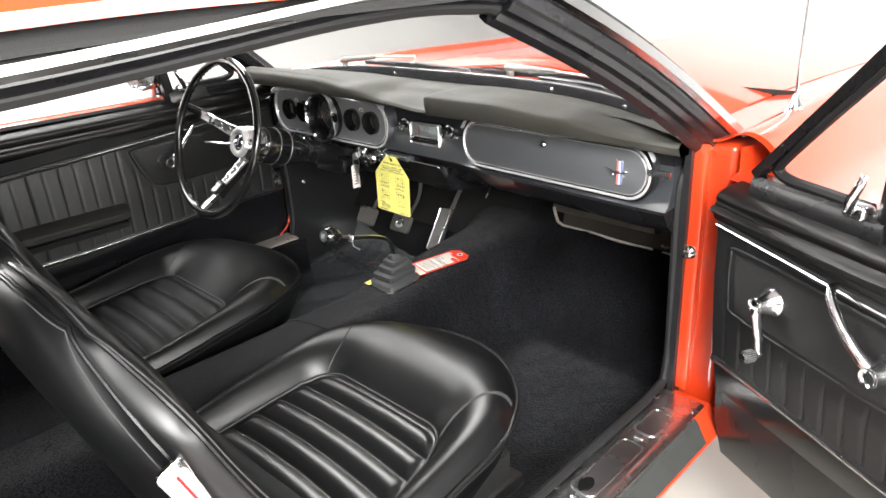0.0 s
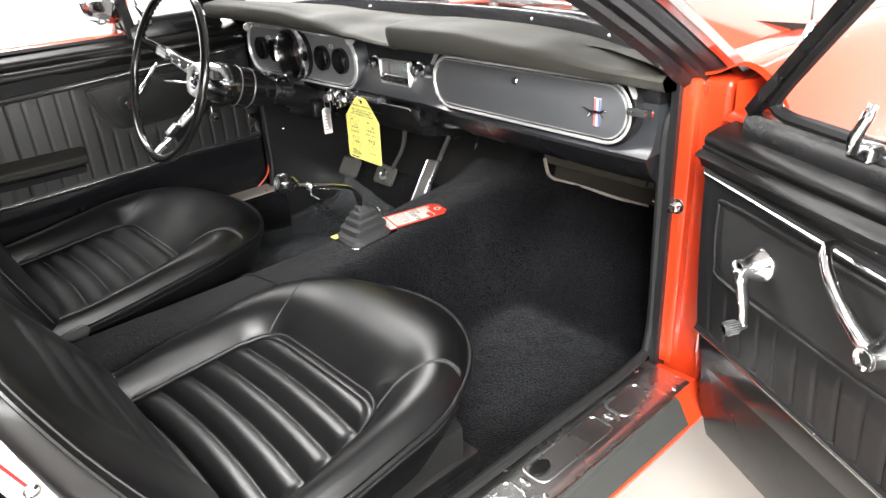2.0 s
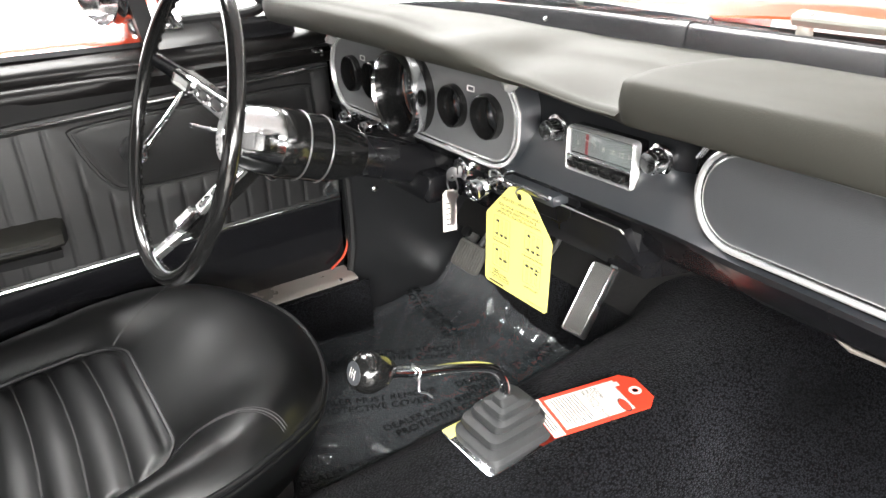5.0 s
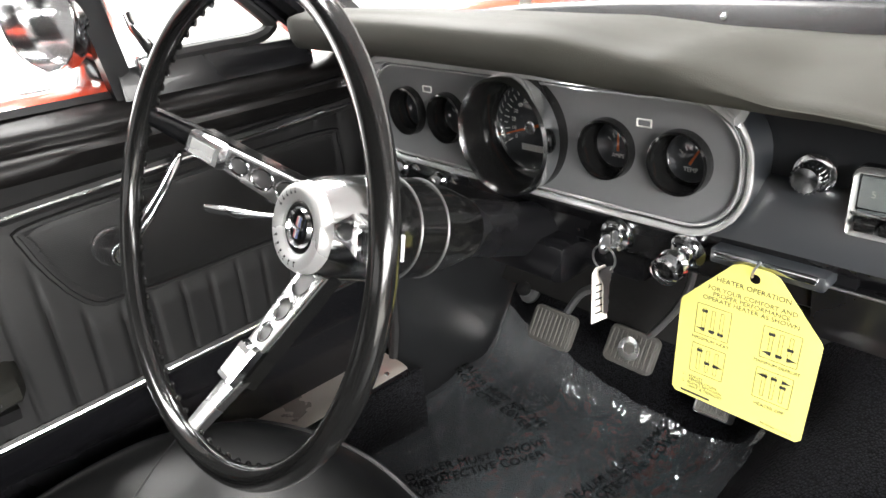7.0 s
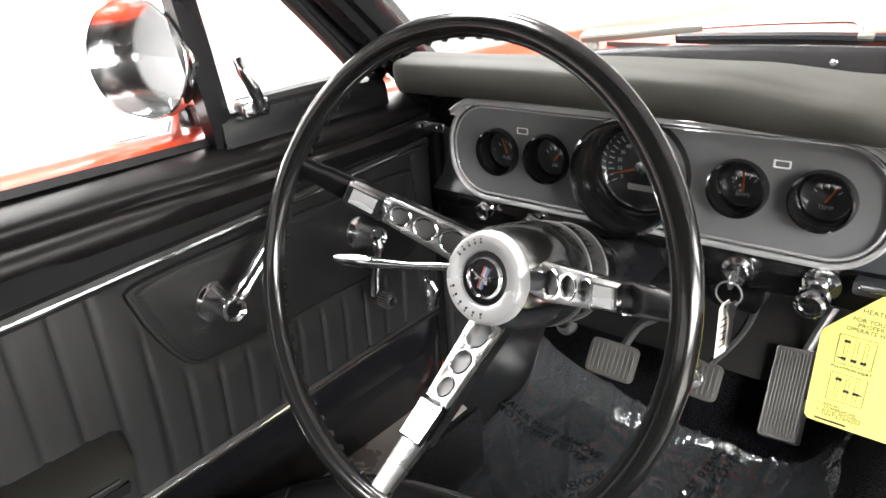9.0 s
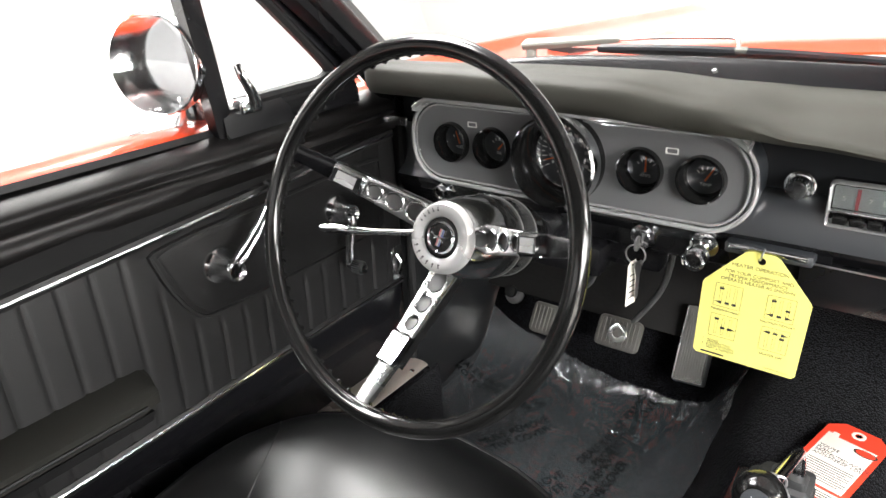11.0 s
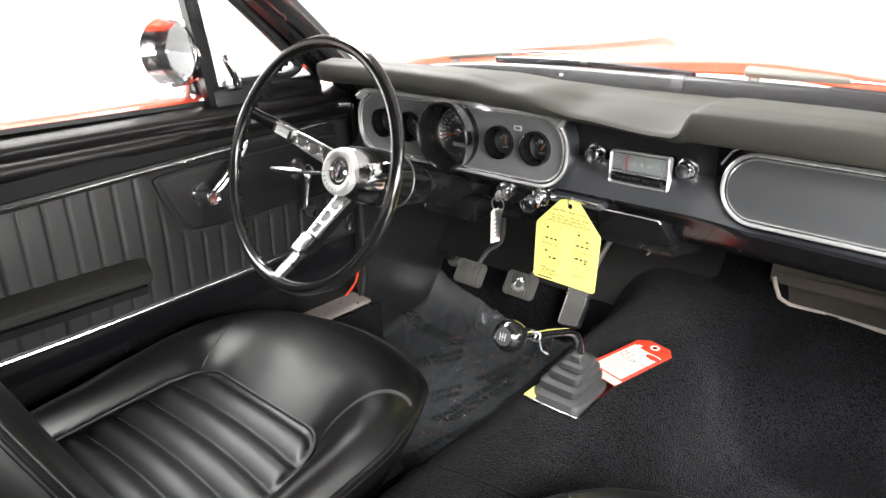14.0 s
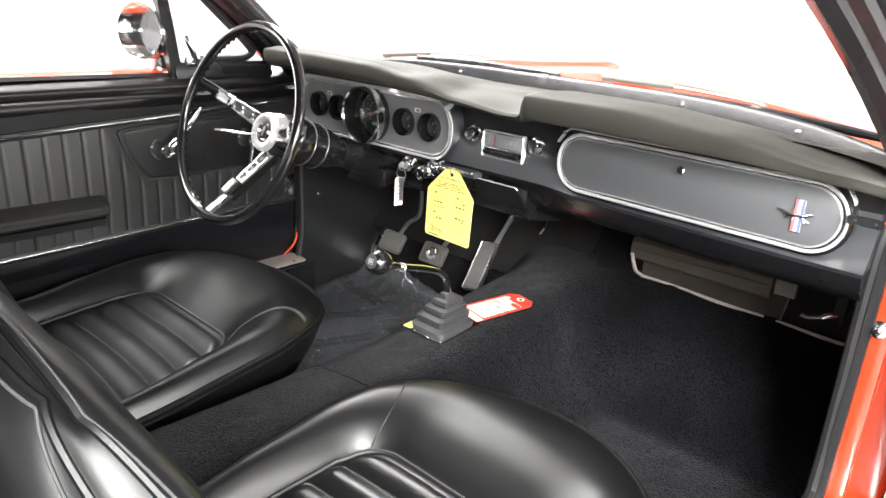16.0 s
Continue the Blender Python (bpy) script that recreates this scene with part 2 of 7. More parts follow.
def part(name, bm, mat, parent=None, label="", angle=38):
    """Links a bmesh as one mesh object, about its own centre, under parent."""
    flip = XF.determinant() < 0
    bmesh.ops.transform(bm, matrix=XF, verts=bm.verts)
    if flip:
        bmesh.ops.reverse_faces(bm, faces=bm.faces)
    me = bpy.data.meshes.new(name)
    co = [v.co for v in bm.verts]
    mid = (Vector([min(c[i] for c in co) for i in range(3)]) + Vector([max(c[i] for c in co) for i in range(3)])) / 2
    bmesh.ops.translate(bm, vec=-mid, verts=bm.verts)
    bm.to_mesh(me)
    bm.free()
    me.shade_smooth()
    me.set_sharp_from_angle(angle=radians(angle))
    me.materials.append(mat)
    ob = new(name, me)
    ob.matrix_basis = Matrix.Translation(mid)
    if parent is not None:
        ob.parent = parent
        w = parent.matrix_basis.copy()
        if parent.parent is not None:
            w = parent.parent.matrix_basis @ parent.matrix_parent_inverse @ w
        ob.matrix_parent_inverse = w.inverted()
    if label:
        ob["label"] = label
    return ob


def thing(name, at, label, category, group="", kind=""):
    ob = new(name)
    ob.empty_display_size = 0.05
    ob.matrix_basis = Matrix.Translation(XF @ Vector(at))
    return tagged(ob, label, category, group, kind)


def mesh_of(verts, faces):
    bm = bmesh.new()
    vs = [bm.verts.new(v) for v in verts]
    for f in faces:
        try:
            bm.faces.new([vs[i] for i in f])
        except ValueError:
            pass
    bmesh.ops.recalc_face_normals(bm, faces=bm.faces)
    return bm


def loft(rings, closed=True, caps=True, loop=False):
    """Skin over rings of points; closed: each ring is a loop; loop: the last ring joins the first."""
    n, k = len(rings[0]), len(rings)
    verts = [p for r in rings for p in r]
    faces = []
    for i in range(k if loop else k - 1):
        a, b = i * n, ((i + 1) % k) * n
        for j in range(n if closed else n - 1):
            j2 = (j + 1) % n
            faces.append((a + j, a + j2, b + j2, b + j))
    if caps and closed and not loop:
        faces.append(tuple(range(n - 1, -1, -1)))
        faces.append(tuple(range((k - 1) * n, k * n)))
    return mesh_of(verts, faces)


def spline(points, n=8, closed=False):
    """Points of a smooth curve through the given ones."""
    pts = [Vector(p) for p in points]
    out = []
    m = len(pts)
    for i in range(m if closed else m - 1):
        if closed:
            p0, p1, p2, p3 = (pts[(i + d) % m] for d in (-1, 0, 1, 2))
        else:
            p0, p1, p2, p3 = pts[max(i - 1, 0)], pts[i], pts[i + 1], pts[min(i + 2, m - 1)]
        for j in range(n):
            t = j / n
            out.append(0.5 * (2 * p1 + (p2 - p0) * t + (2 * p0 - 5 * p1 + 4 * p2 - p3) * t * t + (3 * p1 - p0 - 3 * p2 + p3) * t ** 3))
    if not closed:
        out.append(pts[-1])
    return out


def curve1(keys):
    """A smooth function of one number through (x, value) keys."""
    xs, ys = [k[0] for k in keys], [k[1] for k in keys]

    def f(x):
        if x <= xs[0]:
            return ys[0]
        if x >= xs[-1]:
            return ys[-1]
        i = max(j for j in range(len(xs) - 1) if xs[j] <= x)
        t = (x - xs[i]) / (xs[i + 1] - xs[i])
        t = t * t * (3 - 2 * t)
        return ys[i] + (ys[i + 1] - ys[i]) * t
    return f


def curve2(keys):
    """A flowing function of one number through (x, value) keys, with no level spots at the keys."""
    n = len(keys)
    xs, ys = [k[0] for k in keys], [k[1] for k in keys]
    ms = [(ys[min(i + 1, n - 1)] - ys[max(i - 1, 0)]) / (xs[min(i + 1, n - 1)] - xs[max(i - 1, 0)]) for i in range(n)]

    def f(x):
        x = min(max(x, xs[0]), xs[-1])
        i = min(max(j for j in range(n) if xs[j] <= x), n - 2)
        h = xs[i + 1] - xs[i]
        t = (x - xs[i]) / h
        return ((1 + 2 * t) * (1 - t) ** 2 * ys[i] + t * (1 - t) ** 2 * h * ms[i] + t * t * (3 - 2 * t) * ys[i + 1] + t * t * (t - 1) * h * ms[i + 1])
    return f


def smooth(a, b, x):
    t = min(1, max(0, (x - a) / (b - a)))
    return t * t * (3 - 2 * t)


def tube(points, r, seg=10, closed=False, flat=1.0, up=None):
    """A tube of radius r (a number or one for each point) along points; flat squashes it along the curve's second axis."""
    pts = [Vector(p) for p in points]
    n = len(pts)
    rings, side = [], None
    for i, p in enumerate(pts):
        if closed:
            d = (pts[(i + 1) % n] - pts[i - 1]).normalized()
        else:
            d = (pts[min(i + 1, n - 1)] - pts[max(i - 1, 0)]).normalized()
        if side is None:
            ref = Vector(up) if up else (Vector((0, 0, 1)) if abs(d.z) < 0.9 else Vector((1, 0, 0)))
            side = d.cross(ref).normalized()
        else:
            side = (side - d * side.dot(d)).normalized()
        other = d.cross(side)
        rr = r[i] if isinstance(r, (list, tuple)) else r
        rings.append([p + side * (rr * math.cos(a)) + other * (rr * flat * math.sin(a)) for a in (math.tau * j / seg for j in range(seg))])
    return loft(rings, caps=not closed, loop=closed)


def lathe(profile, m=None, seg=32, caps=True):
    """Turns (radius, height) pairs about the local z axis of the pose m."""
    m = m or Matrix()
    rings = [[m @ Vector((max(r, 1e-4) * math.cos(a), max(r, 1e-4) * math.sin(a), h)) for a in (math.tau * j / seg for j in range(seg))] for r, h in profile]
    return loft(rings, caps=caps)


def rbox(x0, x1, y0, y1, z0, z1, bevel=0.004, seg=2, m=None):
    bm = bmesh.new()
    bmesh.ops.create_cube(bm, size=1)
    for v in bm.verts:
        v.co = Vector(((x0 + x1) / 2 + v.co.x * (x1 - x0), (y0 + y1) / 2 + v.co.y * (y1 - y0), (z0 + z1) / 2 + v.co.z * (z1 - z0)))
    if bevel:
        bmesh.ops.bevel(bm, geom=bm.edges[:], offset=bevel, segments=seg, affect="EDGES", profile=0.5)
    if m is not None:
        bmesh.ops.transform(bm, matrix=m, verts=bm.verts)
    return bm


def rrect(w, h, r, n=6):
    """The outline of a rectangle with rounded corners, about the origin."""
    out = []
    for cx, cy, a0 in ((w / 2 - r, h / 2 - r, 0), (-w / 2 + r, h / 2 - r, 90), (-w / 2 + r, -h / 2 + r, 180), (w / 2 - r, -h / 2 + r, 270)):
        for i in range(n + 1):
            a = radians(a0 + 90 * i / n)
            out.append((cx + r * math.cos(a), cy + r * math.sin(a)))
    return out


def circle(r, n=24, x=0.0, y=0.0):
    return [(x + r * math.cos(math.tau * i / n), y + r * math.sin(math.tau * i / n)) for i in range(n)]


def plate(outline, thick, m=None, holes=(), bevel=0.0):
    """A flat piece of the given outline in local x and y, from z = 0 to thick, with holes."""
    bm = bmesh.new()
    edges = []
    for loop_ in (outline, *holes):
        vs = [bm.verts.new((p[0], p[1], 0)) for p in loop_]
        edges += [bm.edges.new((vs[i], vs[(i + 1) % len(vs)])) for i in range(len(vs))]
    if holes:
        bmesh.ops.triangle_fill(bm, edges=edges, use_beauty=True, use_dissolve=False)
    else:
        bm.faces.new([v for v in bm.verts])
    ext = bmesh.ops.extrude_face_region(bm, geom=bm.faces[:])
    bmesh.ops.translate(bm, vec=(0, 0, thick), verts=[g for g in ext["geom"] if isinstance(g, bmesh.types.BMVert)])
    bmesh.ops.recalc_face_normals(bm, faces=bm.faces)
    if bevel:
        sharp = [e for e in bm.edges if len(e.link_faces) == 2 and e.calc_face_angle(0) > 1.0]
        bmesh.ops.bevel(bm, geom=sharp, offset=bevel, segments=2, affect="EDGES", profile=0.5)
    if m is not None:
        bmesh.ops.transform(bm, matrix=m, verts=bm.verts)
    return bm


def frame_ring(outer, inner, thick, m=None, bevel=0.0):
    """A flat frame between two outlines with the same number of points, crowned a little."""
    m = m or Matrix()
    rings = []
    for k in range(7):
        a = math.pi * k / 6
        w, h = 0.5 - 0.5 * math.cos(a), thick * math.sin(a)
        rings.append([m @ Vector((o[0] + (i[0] - o[0]) * w, o[1] + (i[1] - o[1]) * w, h)) for o, i in zip(outer, inner)])
    return loft(rings, loop=False, caps=False)


def joined(*bms):
    out = bmesh.new()
    for b in bms:
        me = bpy.data.meshes.new("tmp")
        b.to_mesh(me)
        b.free()
        out.from_mesh(me)
        bpy.data.meshes.remove(me)
    return out


def sheet(f, nu, nv):
    """A grid surface from f(i / nu, j / nv)."""
    verts = [f(i / nu, j / nv) for j in range(nv + 1) for i in range(nu + 1)]
    w = nu + 1
    return mesh_of(verts, [(j * w + i, j * w + i + 1, (j + 1) * w + i + 1, (j + 1) * w + i) for j in range(nv) for i in range(nu)])


def slab(f, nu, nv, thick):
    """A grid surface with a second skin at the offset thick (a vector), closed round the rim."""
    t = Vector(thick)
    w = nu + 1
    top = [Vector(f(i / nu, j / nv)) for j in range(nv + 1) for i in range(nu + 1)]
    k = len(top)
    verts = top + [p + t for p in top]
    faces = []
    for j in range(nv):
        for i in range(nu):
            a = j * w + i
            faces.append((a, a + 1, a + w + 1, a + w))
            faces.append((k + a, k + a + w, k + a + w + 1, k + a + 1))
    rim = list(range(w)) + [j * w + nu for j in range(1, nv + 1)] + [nv * w + i for i in range(nu - 1, -1, -1)] + [j * w for j in range(nv - 1, 0, -1)]
    for a, b in zip(rim, rim[1:] + rim[:1]):
        faces.append((a, k + a, k + b, b))
    return mesh_of(verts, faces)


def facing(x, y, z, tilt=0.0):
    """A pose whose local x is the car's right, local y up and local z back towards the seats; tilt leans its top forward."""
    return Matrix.Translation((x, y, z)) @ Matrix.Rotation(radians(90 - tilt), 4, "X")


def lettering(text, size, m, depth=0.0004, align="CENTER", spacing=1.0):
    """Raised letters as a bmesh, lying in the local x and y of m."""
    cu = bpy.data.curves.new("letters", "FONT")
    cu.body, cu.size, cu.extrude, cu.align_x, cu.align_y = text, size, depth, align, "CENTER"
    cu.space_line = spacing
    cu.resolution_u = 3
    tmp = bpy.data.objects.new("letters", cu)
    me = tmp.to_mesh()
    bm = bmesh.new()
    bm.from_mesh(me)
    tmp.to_mesh_clear()
    bpy.data.objects.remove(tmp)
    bpy.data.curves.remove(cu)
    bmesh.ops.transform(bm, matrix=m, verts=bm.verts)
    return bm


# ---- the studio ----
def studio():
    tagged(part("floor", rbox(-7, 7, -6, 9, -0.2, 0, 0), FLOOR_GREY), "pale grey polished epoxy studio floor", "floor", kind="structure")
    # south wall and ceiling are unseen; their grey cuts fill light in the cabin
    for name, box in (("wall_north", (-7.2, 7.2, 9, 9.2, -0.2, 4.2)), ("wall_south", (-7.2, 7.2, -6.2, -6, -0.2, 4.2)),
                      ("wall_east", (7, 7.2, -6, 9, -0.2, 4.2)), ("wall_west", (-7.2, -7, -6, 9, -0.2, 4.2))):
        grey = name == "wall_south"
        tagged(part(name, rbox(*box, 0), WALL_GREY if grey else WALL_WHITE), "unseen plain grey studio wall, set dark to cut fill light" if grey else "plain bright white painted studio wall", "wall", kind="structure")
    tagged(part("ceiling", rbox(-7.2, 7.2, -6.2, 9.2, 4.2, 4.4, 0), WALL_GREY), "unseen plain grey studio ceiling, set dark to cut fill light", "ceiling", kind="structure")

    # coved white backdrop ahead of the car and on the far side
    cove = [(2.9, 0.006), (5.0, 0.006), (6.9, 0.008)] + [(6.9 + 2.0 * math.sin(a), 2.008 - 2.0 * math.cos(a)) for a in (math.pi / 2 * i / 12 for i in range(1, 13))] + [(8.9, 4.15)]
    tagged(part("backdrop", slab(lambda u, v: (-6.9 + 13.8 * u, *cove[round(v * 15)]), 4, 15, (0, 0.02, -0.004)), WALL_WHITE), "seamless white coved studio backdrop", "backdrop", kind="structure")
    cove2 = [(-1.7, 0.011), (-3.6, 0.011), (-4.9, 0.012)] + [(-4.9 - 2.0 * math.sin(a), 2.012 - 2.0 * math.cos(a)) for a in (math.pi / 2 * i / 12 for i in range(1, 13))] + [(-6.9, 4.15)]
    tagged(part("backdrop", slab(lambda u, v: (cove2[round(v * 15)][0], -5.9 + 14.8 * u, cove2[round(v * 15)][1]), 4, 15, (-0.02, 0, -0.004)), WALL_WHITE), "seamless white coved studio backdrop", "backdrop", kind="structure")


studio()

# ---- car body ----
CAR = thing("car_body", (0, 0, 0.2), "orange-red painted body of a vintage coupe with black interior", "car body")


def tunnel_top(y):
    return 0.437 + 0.05 * smooth(0.9, 1.5, y) + 0.03 * smooth(1.35, 1.6, y)


def floor_z(x, y):
    side = smooth(-0.1, 0.1, x)
    y0 = 1.37 - 0.075 * side
    z = 0.262 + 1.25 * max(0, y - y0) * smooth(y0 - 0.02, y0 + 0.10, y)
    z += 0.03 * smooth(0.55, 0.66, abs(x)) * (1 - smooth(1.0, 1.2, y))
    bell = math.exp(-((abs(x) / 0.165) ** 4))
    return max(z, z + (tunnel_top(y) - z) * bell)


def carpet_end(x):
    return 1.49 + 0.13 * (1 - smooth(0.13, 0.18, x))


def build_floor():
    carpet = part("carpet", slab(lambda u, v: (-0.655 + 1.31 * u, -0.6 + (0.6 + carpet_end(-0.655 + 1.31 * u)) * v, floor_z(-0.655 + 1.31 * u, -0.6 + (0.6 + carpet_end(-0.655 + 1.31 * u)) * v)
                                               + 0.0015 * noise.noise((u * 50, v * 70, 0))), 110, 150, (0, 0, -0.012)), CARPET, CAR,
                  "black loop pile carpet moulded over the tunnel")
    part("floor_pan", rbox(-0.68, 0.68, -0.62, 1.55, 0.19, 0.235, 0.004), BLACK_PAINT, CAR)
    # pale cut edge along the top of the passenger's toe carpet
    part("carpet_edge", tube([(0.143, 1.500, 0.548), (0.150, 1.497, 0.530), (0.160, 1.494, 0.512)] + [(x, 1.492 - 0.012 * (x - 0.18) + 0.002 * math.sin(31 * x), floor_z(x, 1.490 - 0.012 * (x - 0.18)) - 0.001) for x in np.linspace(0.18, 0.655, 30)], 0.0042, 6), BINDING, carpet, "pale raw cut edge of the carpet")
    # seam across the tunnel between the seats
    part("carpet_seam", tube([(x, 0.80 + 0.02 * math.sin(9 * x), floor_z(x, 0.80) + 0.002) for x in np.linspace(-0.2, 0.2, 24)], 0.004, 6, flat=0.6), CARPET, carpet)
    fire = [(1.42, 0.40), (1.58, 0.60), (1.66, 0.70), (1.66, 0.85)]
    # footwell shade is coloured in: the boards at both ends are nearly black
    for x0, x1, mt, lb in ((-0.66, 0.12, DARK_BOARD, "firewall board with the footwell's shade in its colour"), (0.122, 0.47, BOARD, "bare grey-brown board behind the toe carpet"), (0.472, 0.66, DARK_BOARD, "firewall board with the footwell's shade in its colour")):
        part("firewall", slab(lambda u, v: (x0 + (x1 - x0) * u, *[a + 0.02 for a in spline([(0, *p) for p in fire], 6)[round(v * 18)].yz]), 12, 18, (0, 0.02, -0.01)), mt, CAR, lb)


build_floor()


def build_kick(s):
    """The side of the footwell ahead of the door; s is -1 for the driver's side, 1 for the other."""
    bm = slab(lambda u, v: (s * (0.655 + 0.006 * math.sin(math.pi * u)), 1.176 + 0.449 * u, 0.20 + 0.66 * v), 8, 8, (s * 0.012, 0, 0))
    k = part("kick_panel", bm, KICK, CAR, "black grained kick panel")
    for y, z in ((1.245, 0.546), (1.50, 0.43)):
        part("screw", lathe([(0.006, 0), (0.006, 0.002), (0.003, 0.004)], Matrix.Translation((s * 0.655, y, z)) @ Matrix.Rotation(radians(-90 * s), 4, "Y"), 12), CHROME, k)
    if s < 0:
        m = Matrix.Translation((-0.655, 1.15, 0.585)) @ Matrix.Rotation(radians(90), 4, "Y") @ Matrix.Rotation(radians(90), 4, "Z")
        h = part("vent_handle", plate(rrect(0.028, 0.06, 0.006), 0.004, m, bevel=0.001), CHROME, k, "chrome fresh-air vent handle")
        part("vent_lever", tube([(-0.648, 1.15, 0.60), (-0.63, 1.14, 0.595), (-0.625, 1.12, 0.58)], 0.004, 8), CHROME, h)


for s in (-1, 1):
    build_kick(s)


def build_sill(s, z, dx=0.0):
    """Door sill with its scuff plate; z is the height of the plate."""
    x0, x1 = 0.648 - dx, 0.738 - dx
    part("sill_carpet", slab(lambda u, v: (s * (0.632 - dx + 0.006 * v), -0.55 + 1.74 * u, 0.235 + (z - 0.238) * v), 10, 4, (s * 0.006, 0, 0)), CARPET, CAR)
    y_end = 1.19 if dx == 0 else 1.172
    prof = [(0.640, z - 0.09), (0.642, z - 0.008), (0.650, z), (0.735, z), (0.742, z - 0.006), (0.752, z - 0.025), (0.769, z - 0.046), (0.768, z - 0.054), (0.735, z - 0.078), (0.69, z - 0.10)]
    # driver's sill is black, not body red, so no red shows inside
    sill = part("door_sill", loft([[(s * (x - dx), y, zz) for x, zz in prof] for y in (-0.55, 0.2, 0.8, y_end)]), RED if s > 0 else BLACK_PAINT, CAR, "orange-red painted door sill" if s > 0 else "door sill coloured black")
    rock = [(0.7390, z + 0.002), (0.746, z - 0.004), (0.755, z - 0.021), (0.766, z - 0.041)]
    part("rocker_cover", slab(lambda u, v: (s * spline([(p[0] - dx, 0, p[1]) for p in rock], 5)[round(u * 15)].x, -0.5 + 1.62 * v, spline([(p[0], 0, p[1]) for p in rock], 5)[round(u * 15)].z), 15, 6, (s * 0.003, 0, 0.002)), ROCKER, sill, "polished dark metal rocker cover")
    plate_ = part("scuff_plate", slab(lambda u, v: (s * (x0 + (x1 - x0) * u), 0.02 + 1.15 * v, z + 0.002 + 0.004 * smooth(0, 0.1, u) * (1 - smooth(0.9, 1, u))), 16, 4, (0, 0, 0.0015)), POLISHED if s > 0 else WARM_REFLECT, sill, "polished metal scuff plate with ribbed panels" if s > 0 else "plain metal scuff plate")
    y = 1.10
    k = 0
    while y > 0.1 and s > 0:
        ln = 0.085 if k % 2 == 0 else 0.17
        cxr = 0.693 - dx
        # a pressed long oval with a raised rim and shallow ribs inside
        part("rib_frame", tube([Vector((cxr + px, y - ln / 2 + py, z + 0.0072)) for px, py in rrect(0.044, ln, 0.014)], 0.0030, 8, closed=True, flat=0.6), POLISHED, plate_)
        for j in range(4):
            xr = cxr - 0.0135 + 0.009 * j
            part("rib", tube([(xr, y - 0.010, z + 0.0060), (xr, y - ln + 0.010, z + 0.0060)], 0.0030, 8, flat=0.5), POLISHED, plate_)
        y -= ln + 0.03
        k += 1
        part("bump_button", lathe([(0.007, 0), (0.006, 0.0025), (0.002, 0.0040)], Matrix.Translation((cxr, y + 0.015, z + 0.006)) @ Matrix.Diagonal((1.5, 0.8, 1, 1)), 14), POLISHED, plate_)
    for y in (1.135, 0.80, 0.45):
        for xr in (0.657 - dx, 0.730 - dx):
            part("screw", lathe([(0.005, 0), (0.005, 0.001), (0.002, 0.003)], Matrix.Translation((s * xr, y, z + 0.006)), 10), POLISHED, plate_)
    part("oval_badge", lathe([(0.001, 0.0), (0.02, 0.0), (0.019, 0.002), (0.001, 0.002)], Matrix.Translation((s * (0.691 - dx), 0.835, z + 0.0095)) @ Matrix.Diagonal((0.6, 1, 1, 1)), 24), PLASTIC, plate_, "small dark oval badge")


build_sill(1, 0.352)
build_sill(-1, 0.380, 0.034)


